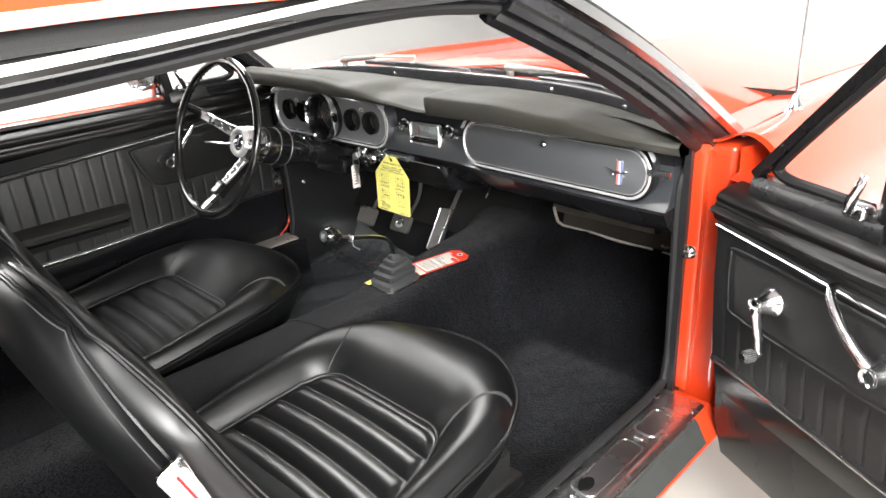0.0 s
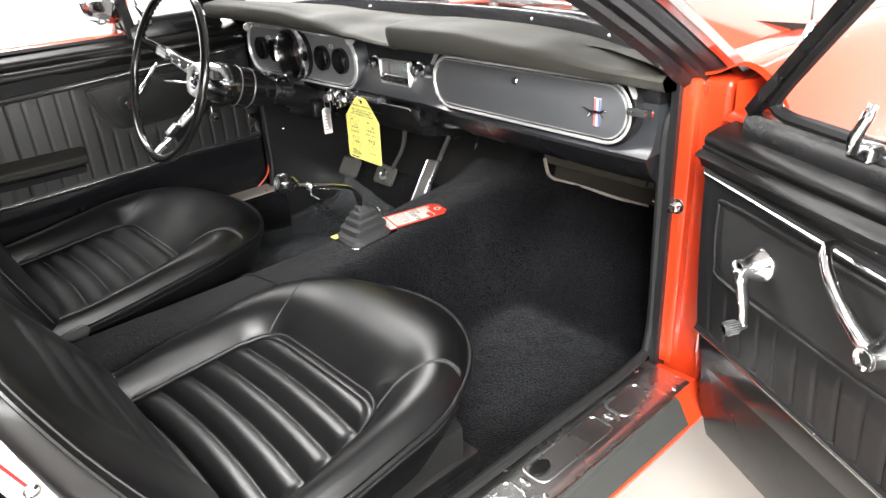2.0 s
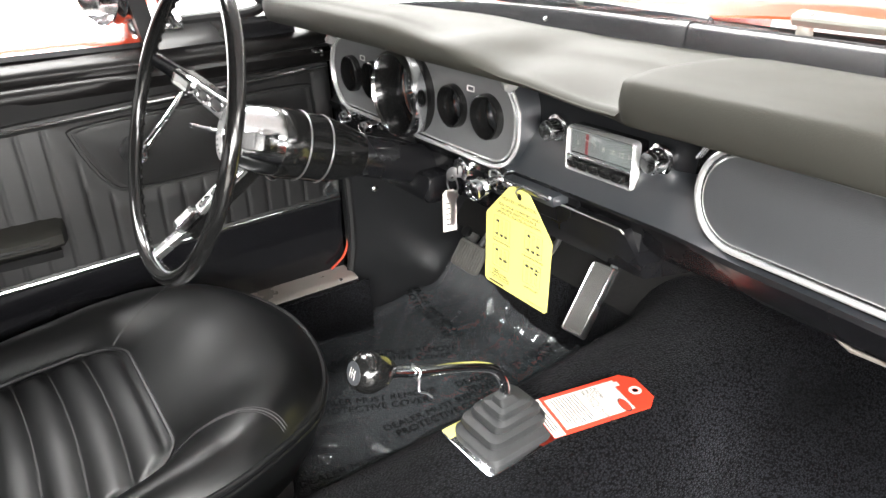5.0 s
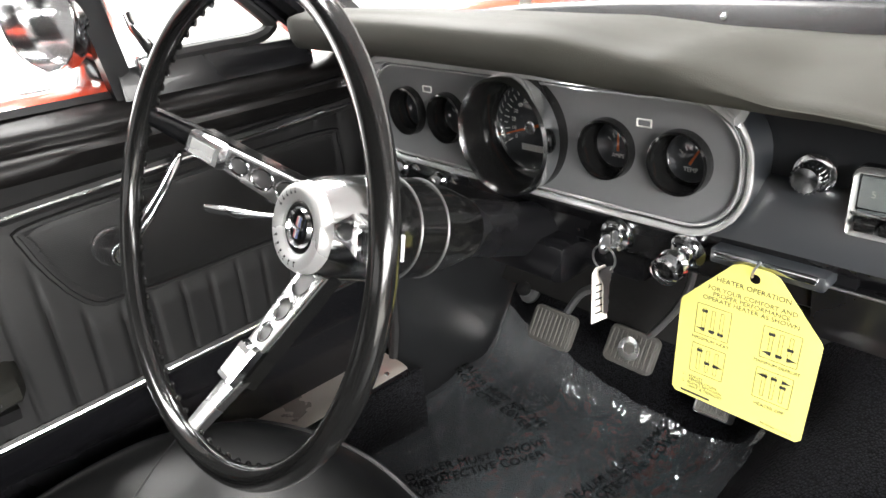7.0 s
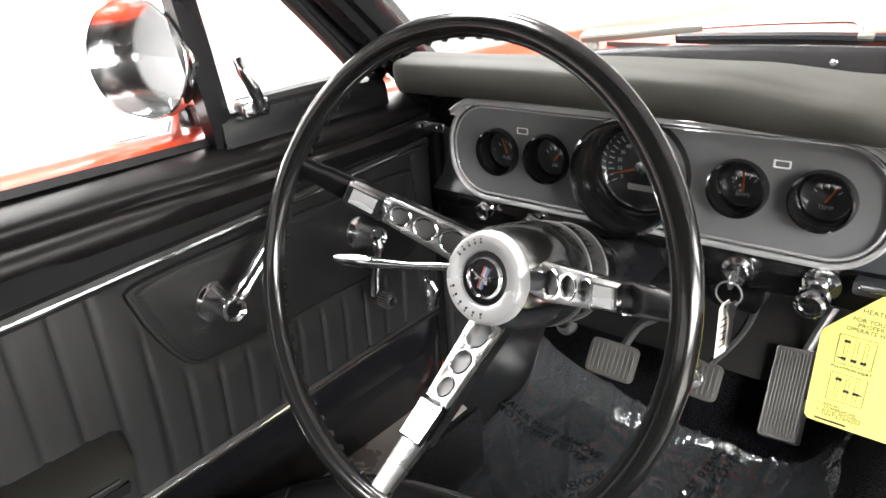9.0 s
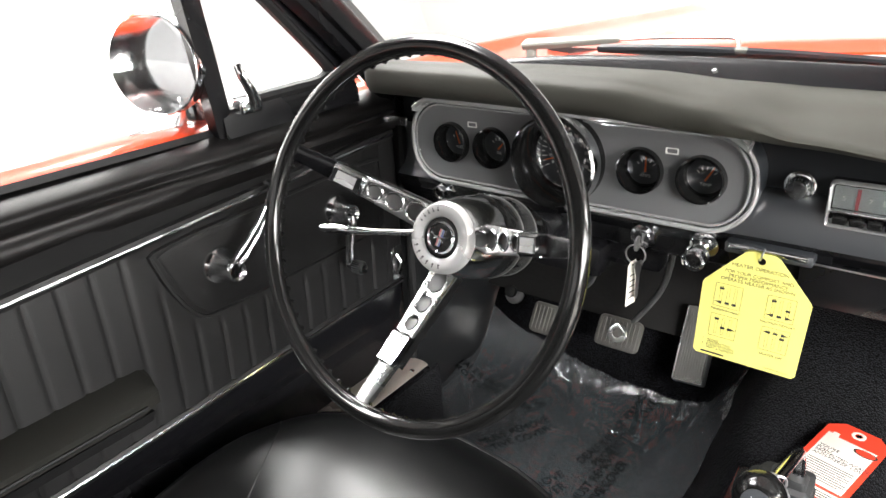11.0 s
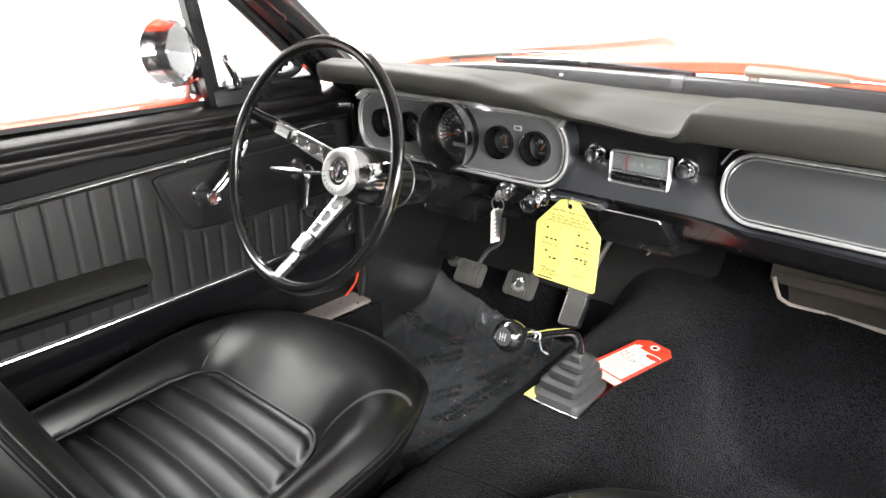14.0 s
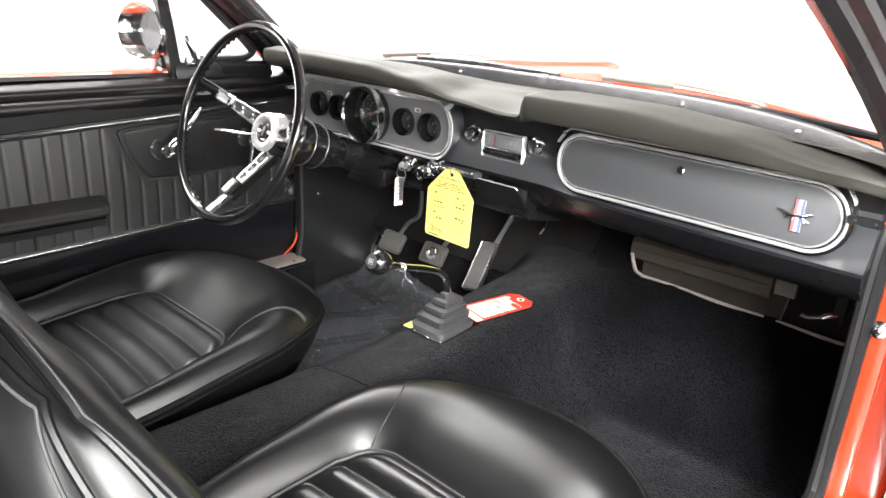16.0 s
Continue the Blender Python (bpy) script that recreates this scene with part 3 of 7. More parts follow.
def build_pillar(s):
    """Hinge pillar, windshield pillar and roof rail of one side."""
    # driver's pillar is black, not body red, so none shows past the door
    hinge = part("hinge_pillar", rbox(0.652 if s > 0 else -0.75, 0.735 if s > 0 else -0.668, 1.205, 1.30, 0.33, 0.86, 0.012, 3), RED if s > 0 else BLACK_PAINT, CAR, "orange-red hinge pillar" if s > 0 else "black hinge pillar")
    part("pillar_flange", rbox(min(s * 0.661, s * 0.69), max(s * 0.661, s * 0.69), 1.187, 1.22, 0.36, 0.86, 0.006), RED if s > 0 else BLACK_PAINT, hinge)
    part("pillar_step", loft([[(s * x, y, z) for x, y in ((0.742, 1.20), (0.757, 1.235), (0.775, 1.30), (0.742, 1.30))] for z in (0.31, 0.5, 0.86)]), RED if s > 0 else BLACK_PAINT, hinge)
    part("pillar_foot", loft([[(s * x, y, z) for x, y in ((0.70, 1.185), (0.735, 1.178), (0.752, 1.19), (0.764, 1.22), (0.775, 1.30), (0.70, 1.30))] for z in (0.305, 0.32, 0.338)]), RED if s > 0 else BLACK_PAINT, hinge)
    sw = part("door_switch", lathe([(0.013, 0), (0.013, 0.003), (0.008, 0.004), (0.008, 0.014), (0.004, 0.016)], facing(s * 0.674, 1.188, 0.657), 20), CHROME, hinge, "chrome door-light switch")
    part("plunger", lathe([(0.005, 0.0), (0.005, 0.022), (0.002, 0.024)], facing(s * 0.674, 1.188, 0.657), 14), PLASTIC, sw)
    # windshield pillar, a swept section that leans back
    low, high = (Vector((0.675, 1.285, 0.845)), Vector((0.600, 0.76, 1.145))) if s > 0 else (Vector((-0.688, 1.300, 0.797)), Vector((-0.608, 0.76, 1.208)))
    sec = [(0.0, -0.042), (0.022, -0.034), (0.030, -0.010), (0.020, 0.014), (0.006, 0.018), (-0.006, 0.021), (-0.018, 0.017), (-0.022, 0.006), (-0.027, 0.004), (-0.034, -0.002), (-0.036, -0.014), (-0.030, -0.026), (-0.020, -0.028), (-0.016, -0.036)] if s < 0 else [(0.0, -0.055), (0.012, -0.048), (0.014, -0.040), (0.025, -0.036), (0.027, -0.026), (0.032, -0.022), (0.034, 0.0), (0.020, 0.030), (-0.015, 0.034), (-0.024, 0.020), (-0.030, 0.018), (-0.035, 0.006), (-0.030, -0.008), (-0.032, -0.020), (-0.022, -0.034), (-0.016, -0.046)]
    rings = []
    for i in range(9):
        p = low.lerp(high, i / 8) + Vector((0, 0, 0.02 * math.sin(math.pi * i / 8)))
        rings.append([p + Vector((s * a, 0.70 * b, 0.8 * b)) for a, b in sec])
    part("windshield_pillar", loft(rings), BLACK_PAINT, CAR, "black trimmed windshield pillar")
    tr = [[p[2 if s < 0 else 6] + Vector((s * a, b, b * 0.9)) for a, b in ((0.002, -0.004), (0.012, 0.0), (0.010, 0.012), (0.0, 0.016))] for p in rings]
    part("pillar_trim", loft(tr), CHROME, CAR, "bright metal windshield trim")
    # drip rail and roof edge
    rail = [(0.603, 0.745, 1.155), (0.606, 0.55, 1.168), (0.612, 0.2, 1.142), (0.612, -0.3, 1.115)]
    rr = [Vector((s * x, y, z)) for x, y, z in rail]
    part("roof_rail", loft([[p + Vector((s * a, 0, b)) for a, b in ((-0.03, -0.03), (0.0, -0.042), (0.014, -0.03), (0.012, 0.0), (-0.03, 0.01))] for p in spline(rr, 5)]), BLACK_PAINT, CAR, "black roof rail over the door")
    part("drip_rail", loft([[p + Vector((s * a, 0, b)) for a, b in ((0.010, -0.024), (0.020, -0.027), (0.027, -0.021), (0.026, -0.014), (0.012, -0.010))] for p in spline(rr, 5)]), STEEL, CAR, "bright metal drip rail")
    # rubber seal round the door opening
    seal = [(0.660, 0.05, 0.375), (0.655, 0.8, 0.372), (0.652, 1.12, 0.372), (0.650, 1.178, 0.41), (0.648, 1.182, 0.6), (0.648, 1.180, 0.78), (0.66, 1.20, 0.835), (0.655, 1.10, 0.93), (0.61, 0.78, 1.097), (0.605, 0.68, 1.124), (0.606, 0.5, 1.126), (0.608, 0.2, 1.102), (0.605, -0.2, 1.08)]
    if s < 0:
        seal[6:9] = [(0.664, 1.19, 0.85), (0.652, 1.08, 0.945), (0.618, 0.86, 1.112)]
    part("door_seal", tube(spline([(s * a, b, c) for a, b, c in seal], 6), 0.0085, 8), RUBBER, CAR, "black rubber door seal")


for s in (-1, 1):
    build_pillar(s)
part("door_edge", tube(spline([(-0.6625, 1.180, 0.56), (-0.6625, 1.181, 0.47), (-0.6625, 1.168, 0.42), (-0.6625, 1.135, 0.394)], 6), 0.0026, 8), RED, CAR, "thin orange-red painted edge")


def build_roof():
    def skin(u, v):
        x = -0.635 + 1.27 * u
        k = 1 - (abs(x) / 0.635) ** 2.6
        y = 0.80 - 0.04 * (1 - k) - 1.40 * v
        edge = 1.152 - 0.03 * smooth(0.3, 0.8, v)
        return (x, y, edge + 0.135 * k ** 0.6 * smooth(-0.25, 0.35, v) + 0.045 * k * (1 - smooth(0, 0.4, v)))
    part("roof", slab(skin, 40, 24, (0, 0, 0.012)), RED, CAR, "orange-red painted roof skin")
    part("headliner", slab(lambda u, v: Vector(skin(u, v)) + Vector((0, 0, -0.014)), 30, 20, (0, 0, -0.004)), HEADLINER, CAR, "black headliner")
    part("windshield_header", loft([[(x, 0.79 - 0.05 * (x / 0.6) ** 2 + a, 1.178 - 0.035 * (x / 0.6) ** 2 + b) for a, b in ((-0.03, -0.02), (0.02, -0.03), (0.035, 0.0), (-0.02, 0.02))] for x in np.linspace(-0.6, 0.6, 21)]), BLACK_PAINT, CAR)
    # unseen, and raised to keep light from the rear off the dash
    part("rear_bulkhead", slab(lambda u, v: (-0.66 + 1.32 * u, -0.6 - 0.05 * v, 0.24 + 0.74 * v), 6, 6, (0, -0.02, 0)), HEADLINER, CAR, "unseen plain black rear bulkhead that blocks rear light")
    part("rear_deck", slab(lambda u, v: (-0.84 + 1.68 * u, -0.65 - 1.2 * v, 0.84 - 0.05 * v), 6, 6, (0, 0, -0.02)), RED, CAR, "orange-red rear deck")
    for s in (-1, 1):
        part("quarter_panel", slab(lambda u, v: (s * (0.69 - 0.02 * v * v), -0.62 + 0.60 * u, 0.30 + 0.55 * v), 6, 10, (s * 0.02, 0, 0)), HEADLINER, CAR, "black rear quarter trim")
        part("quarter_skin", slab(lambda u, v: (s * (0.86 - 0.12 * smooth(0.85, 1.0, v)), -1.85 + 1.83 * u, 0.25 + 0.61 * v), 6, 14, (s * 0.01, 0, 0)), RED, CAR, "orange-red rear quarter panel")
        # unseen pillar, widened to hold ambient light out of the cabin
        part("rear_pillar", loft([[(s * x, y + dy, z) for x, dy in ((0.0 + w, 0.34), (0.03 + w, 0.32), (0.03 + w, -0.10), (0.0 + w, -0.12))] for w, y, z in ((0.66, -0.62, 0.84), (0.63, -0.58, 1.0), (0.585, -0.54, 1.145))]), HEADLINER, CAR, "unseen broad rear roof pillar in black that blocks ambient light")


build_roof()


def hood_z(x, y):
    return 0.905 - 0.030 * smooth(1.6, 2.8, y) - 0.045 * (abs(x) / 0.6) ** 2.4 + 0.008 * math.exp(-((x / 0.16) ** 2)) - 0.25 * smooth(2.6, 2.9, y) ** 2 * 0.3


def build_front():
    rear = lambda x: 1.60 - 0.13 * (abs(x) / 0.61) ** 2
    part("hood", slab(lambda u, v: (-0.608 + 1.216 * u, rear(-0.608 + 1.216 * u) + 0.006 + (2.78 - rear(-0.608 + 1.216 * u)) * v,
                                    hood_z(-0.608 + 1.216 * u, 1.5 + 1.3 * v) - 0.014 * (1 - smooth(0, 0.08, v)) ** 2), 40, 60, (0, 0, -0.004)), RED, CAR, "orange-red painted hood")
    cowl = part("cowl_panel", slab(lambda u, v: (-0.70 + 1.40 * u, 1.30 - 0.10 * abs(2 * u - 1) ** 2 + (rear(-0.70 + 1.40 * u) - 0.004 - 1.30 + 0.10 * abs(2 * u - 1) ** 2) * v,
                                                 0.868 - 0.02 * abs(2 * u - 1) ** 2), 30, 8, (0, 0, -0.01)), RED, CAR, "orange-red cowl with louvres")
    for x0 in np.arange(0.10, 0.52, 0.021):
        part("louvre", rbox(x0 - 0.0035, x0 + 0.0035, 1.42, 1.475, 0.862, 0.871, 0.002, 1), RED, cowl)
    for s in (-1, 1):
        def fender(u, v):
            y = 1.20 + 1.62 * v
            pr = [(0.614, hood_z(0.6, y) - 0.002), (0.67, hood_z(0.6, y) + 0.004), (0.715, 0.5 * hood_z(0.6, y) + 0.5 * (0.884 - 0.028 * smooth(1.5, 2.7, y))), (0.755, 0.888 - 0.028 * smooth(1.5, 2.7, y)), (0.80, 0.86 - 0.03 * smooth(1.5, 2.7, y)), (0.835, 0.78), (0.85, 0.60), (0.845, 0.40)]
            q = spline([(a, 0, b) for a, b in pr], 5)[round(u * 35)]
            return (s * (q.x - 0.03 * smooth(2.3, 2.82, y)), y + (0.04 if u < 0.4 else 0) * smooth(0.9, 1, v), q.z)
        part("fender", slab(fender, 35, 20, (-s * 0.008, 0, -0.006)), RED, CAR, "orange-red front fender")
    part("nose_panel", slab(lambda u, v: (-0.78 + 1.56 * u, 2.75 + 0.05 * v, 0.70 - 0.4 * v), 8, 4, (0, -0.02, 0)), RED, CAR)
    # windshield: curved glass between the cowl and the header
    def shield(u, v):
        a = 2 * u - 1
        base = Vector((0.66 * a, 1.345 - 0.10 * a * a - 0.03 * a ** 4, 0.906 - 0.032 * a * a))
        top = Vector((0.585 * a, 0.805 - 0.05 * a * a, 1.165 - 0.03 * a * a))
        return base.lerp(top, v) + Vector((0, 0.01, 0.022)) * math.sin(math.pi * v)
    w = part("windshield", slab(shield, 24, 8, (0, 0.003, 0.004)), GLASS, CAR, "clear curved windshield")
    w.visible_shadow = False
    part("windshield_gasket", tube([Vector(shield(i / 30, 0)) + Vector((0, 0.004, -0.002)) for i in range(31)], 0.011, 8), RUBBER, CAR, "black rubber windshield gasket")


build_front()


def build_road_wheel(s, y):
    m = Matrix.Translation((s * 0.70, y, 0.315)) @ Matrix.Rotation(radians(90 * s), 4, "Y")
    w = part("road_wheel", lathe([(0.02, 0.06), (0.10, 0.065), (0.165, 0.05), (0.178, 0.08), (0.178, -0.08)], m, 32), STEEL, CAR, "steel road wheel")
    part("tyre", lathe([(0.178, -0.085), (0.25, -0.095), (0.305, -0.08), (0.315, -0.05), (0.315, 0.05), (0.305, 0.08), (0.25, 0.095), (0.178, 0.085)], m, 40), RUBBER, w)


for s in (-1, 1):
    for y in (2.15, -1.05):
        build_road_wheel(s, y)

# ---- dashboard ----
DASH = thing("dashboard", (0, 1.2, 0.70), "black padded dashboard with round gauges and chrome trim", "dashboard")
LIP_Y = curve1([(-0.648, 1.195), (-0.625, 1.105), (-0.60, 1.050), (-0.57, 1.025), (-0.4, 1.020), (-0.25, 1.030), (-0.15, 1.058), (-0.06, 1.094), (0.06, 1.100), (0.085, 1.096), (0.130, 1.056), (0.30, 1.054), (0.45, 1.066), (0.60, 1.104), (0.662, 1.135)])
LIP_Z = curve1([(-0.648, 0.875), (-0.625, 0.898), (-0.60, 0.914), (-0.57, 0.919), (-0.4, 0.922), (-0.25, 0.918), (-0.15, 0.904), (-0.06, 0.884), (0.06, 0.874), (0.085, 0.876), (0.130, 0.906), (0.30, 0.907), (0.45, 0.898), (0.60, 0.877), (0.662, 0.866)])


def build_dash():
    rings = []
    for x in np.linspace(-0.648, 0.662, 101):
        ly, lz = LIP_Y(x), LIP_Z(x)
        back = 1.285 - 0.075 * (abs(x) / 0.64) ** 3
        bz = 0.902 - 0.034 * (abs(x) / 0.64) ** 4
        mid = smooth(0.0, 0.04, lz - 0.876)
        lift = 0.013 * mid
        zt = max(lz + lift, 0.893) + 0.004
        drop = 0.010 + 0.010 * mid + 0.011 * smooth(0.06, 0.13, x)
        pts = [(back, bz), (back - 0.08, 0.5 * (bz + zt) + 0.004), (ly + 0.05 + 0.03 * (1 - mid), zt - 0.004 * (1 - mid)), (ly + 0.022, lz + lift + 0.002), (ly + 0.006, lz + lift - 0.0005), (ly + 0.001, lz + lift - 0.006), (ly + 0.002, lz - 0.4 * drop), (ly + 0.009, lz - drop),
               (ly + 0.018, lz - drop - 0.002), (ly + 0.050, lz - drop - 0.003), (1.160 + 0.01 * (1 - mid), 0.874 - 0.014 * (1 - mid)), (1.19, 0.862), (1.26, 0.86)]
        rings.append([Vector((x, p[1], p[2])) for p in spline([(0, *p) for p in pts], 4)])
    part("padded_top", loft(rings, caps=True), PAD, DASH, "matt black padded dashboard top", 60)
    # painted steel face below the pad
    prof_mid = [(1.182, 0.875), (1.1785, 0.8035), (1.1735, 0.8005), (1.1685, 0.794), (1.1640, 0.783), (1.1600, 0.770), (1.1570, 0.757), (1.1555, 0.748), (1.158, 0.741), (1.170, 0.735), (1.178, 0.712), (1.20, 0.690), (1.26, 0.688)]
    prof_side = [(1.184, 0.875), (1.186, 0.82), (1.185, 0.805), (1.184, 0.79), (1.181, 0.776), (1.177, 0.763), (1.172, 0.750), (1.160, 0.741), (1.158, 0.736), (1.164, 0.726), (1.176, 0.708), (1.20, 0.690), (1.26, 0.688)]
    rings, recess, rolls = [], [], []
    for x in np.linspace(-0.645, 0.645, 80):
        k = smooth(0.10, 0.20, abs(x - 0.0))
        pr = [(a[0] + (b[0] - a[0]) * k, a[1] + (b[1] - a[1]) * k) for a, b in zip(prof_mid, prof_side)]
        fwd = -0.024 * smooth(0.12, 0.62, x)
        pr = [(a + fwd, b) for a, b in pr]
        recess.append([Vector((x, y, z)) for y, z in pr[:2]] + [Vector((x, 1.30, 0.8035)), Vector((x, 1.30, 0.875))])
        low_pr = pr[7:]
        rings.append([Vector((x, y, z)) for y, z in pr[1:8]] + [Vector((x, 1.30, 0.748)), Vector((x, 1.30, 0.8035))])
        rolls.append([Vector((x, y, z)) for y, z in low_pr] + [Vector((x, 1.30, 0.70)), Vector((x, 1.30, 0.745))])
    k = next(i for i, r in enumerate(rings) if r[0].x > 0.135)
    part("steel_face", loft(rings), SATIN, DASH, "satin blue-black steel dash face", 60)
    part("radio_recess", loft(recess[:k]), TRIM_BLACK, DASH, "dull black recess behind the radio", 50)
    part("glove_box_surround", loft(recess[k - 1:]), BLACK_PAINT, DASH, "gloss black dash face round the glove box", 50)
    part("lower_roll", loft(rolls), BLACK_PAINT, DASH, "gloss black rolled lower edge of the dash", 50)
    # lower flange that carries ignition, lighter and switches
    part("lower_flange", loft([[(x, y, z) for y, z in ((1.166, 0.742), (1.168, 0.700), (1.180, 0.692), (1.23, 0.690), (1.23, 0.742))] for x in np.linspace(-0.64, -0.02, 8)]), BLACK_PAINT, DASH)
    # windshield base trim with screws
    tr = [Vector((x, 1.292 - 0.085 * (abs(x) / 0.64) ** 3, 0.916 - 0.036 * (abs(x) / 0.64) ** 4)) for x in np.linspace(-0.63, 0.63, 40)]
    trim = part("windshield_base_trim", loft([[p + Vector((0, a, b)) for a, b in ((-0.022, -0.020), (-0.0195, -0.016), (-0.0160, 0.007), (-0.013, 0.0110), (-0.007, 0.0126), (0.012, 0.008), (0.026, 0.000), (0.026, -0.02), (-0.02, -0.024))] for p in tr]), GLOSS_TRIM, DASH, "satin black steel trim at the windshield base")
    for x in (-0.42, -0.2, 0.009, 0.305, 0.50):
        y = 1.286 - 0.085 * (abs(x) / 0.64) ** 3
        part("screw", lathe([(0.0034, 0.0), (0.0034, 0.001), (0.0015, 0.002)], Matrix.Translation((x, y - 0.0115, 0.913 - 0.036 * (abs(x) / 0.64) ** 4)) @ Matrix.Rotation(radians(80), 4, "X"), 12), CHROME, trim)
    part("trim_joiner", loft([[(x, 1.292 + a, 0.916 + b) for a, b in ((-0.024, -0.019), (-0.0215, -0.015), (-0.018, 0.008), (-0.014, 0.0128), (-0.007, 0.0143), (0.010, 0.010), (-0.01, -0.02))] for x in (0.0, 0.02)]), GLOSS_TRIM, trim)
    # end brackets
    for s in (-1, 1):
        part("end_bracket", plate(rrect(0.044, 0.012, 0.004), 0.004, facing(-0.615, 1.130, 0.836) if s < 0 else facing(0.634, 1.128, 0.814), holes=[circle(0.002, 10, -0.012), circle(0.002, 10, 0.012)]), CHROME, DASH, "chrome end bracket")


build_dash()


def gauge(parent, x, r, text, needle_deg, depth=0.02, y=1.150):
    m = facing(x, y, 0.809)
    g = part("gauge", lathe([(r * 0.86, -depth), (r * 0.88, 0.006), (r * 0.9, 0.008), (r, 0.004), (r * 1.02, -0.004), (r * 1.02, -depth), (r * 0.86, -depth)], m, 40, caps=False), PLASTIC, parent, f"deep black {text.lower()} gauge with a chrome rim" if text else "")
    part("rim", lathe([(r * 0.90, 0.0065), (r * 0.93, 0.0095), (r * 1.0, 0.0085), (r * 1.035, 0.003), (r * 1.035, -0.004), (r * 0.95, -0.002)], m, 40, caps=False), PLASTIC, g)
    part("inner_rim", lathe([(r * 0.74, -depth + 0.001), (r * 0.78, -depth + 0.005), (r * 0.86, -depth + 0.003)], m, 40, caps=False), CHROME, g)
    part("dial", plate(circle(r * 0.87, 32), 0.002, m @ Matrix.Translation((0, 0, -depth - 0.001))), DIAL, g)
    part("lens", lathe([(r * 0.80, -depth + 0.004), (r * 0.66, -depth + 0.0065), (r * 0.45, -depth + 0.0085), (r * 0.2, -depth + 0.0096), (0.0005, -depth + 0.010)], m, 32, caps=False), LENS, g)
    d = m @ Matrix.Translation((0, 0, -depth + 0.0012))
    a = radians(needle_deg)
    part("needle", plate([(-0.0012, -0.002), (0.0012, -0.002), (0.0007, r * 0.62), (-0.0007, r * 0.62)], 0.0008, d @ Matrix.Translation((0, -r * 0.18, 0.0008)) @ Matrix.Rotation(a, 4, "Z")), ORANGE, g)
    if text:
        part("lettering", lettering(text, r * 0.20, d @ Matrix.Translation((0, -r * 0.42, 0.0006)), 0.0002), INK_WHITE, g)
    ticks = []
    for i in range(5):
        b = radians(50 - 25 * i)
        ticks.append(plate([(-0.0005, r * 0.40), (0.0005, r * 0.40), (0.0005, r * 0.55), (-0.0005, r * 0.55)], 0.0004, d @ Matrix.Translation((0, -r * 0.18, 0.0)) @ Matrix.Rotation(b, 4, "Z")))
    part("scale_marks", joined(*ticks), INK_WHITE, g)
    return g


def bright_border(name, w, h, r, m, parent, label):
    """A chrome frame of two raised beads with a dark groove between them."""
    bead = lambda grow, rr, z: tube([m @ Vector((p[0], p[1], z)) for p in rrect(w + grow, h + grow, r + grow / 2, 10)], rr, 8, closed=True)
    edge = part(name, bead(0.014, 0.0026, 0.0022), BRIGHT, parent, label)
    part("groove", frame_ring(rrect(w + 0.013, h + 0.013, r + 0.0065, 10), rrect(w - 0.001, h - 0.001, r - 0.0005, 10), 0.0016, m), CHROME, edge)
    part("inner_bead", bead(-0.0015, 0.0012, 0.0022), BRIGHT, edge)
    return edge


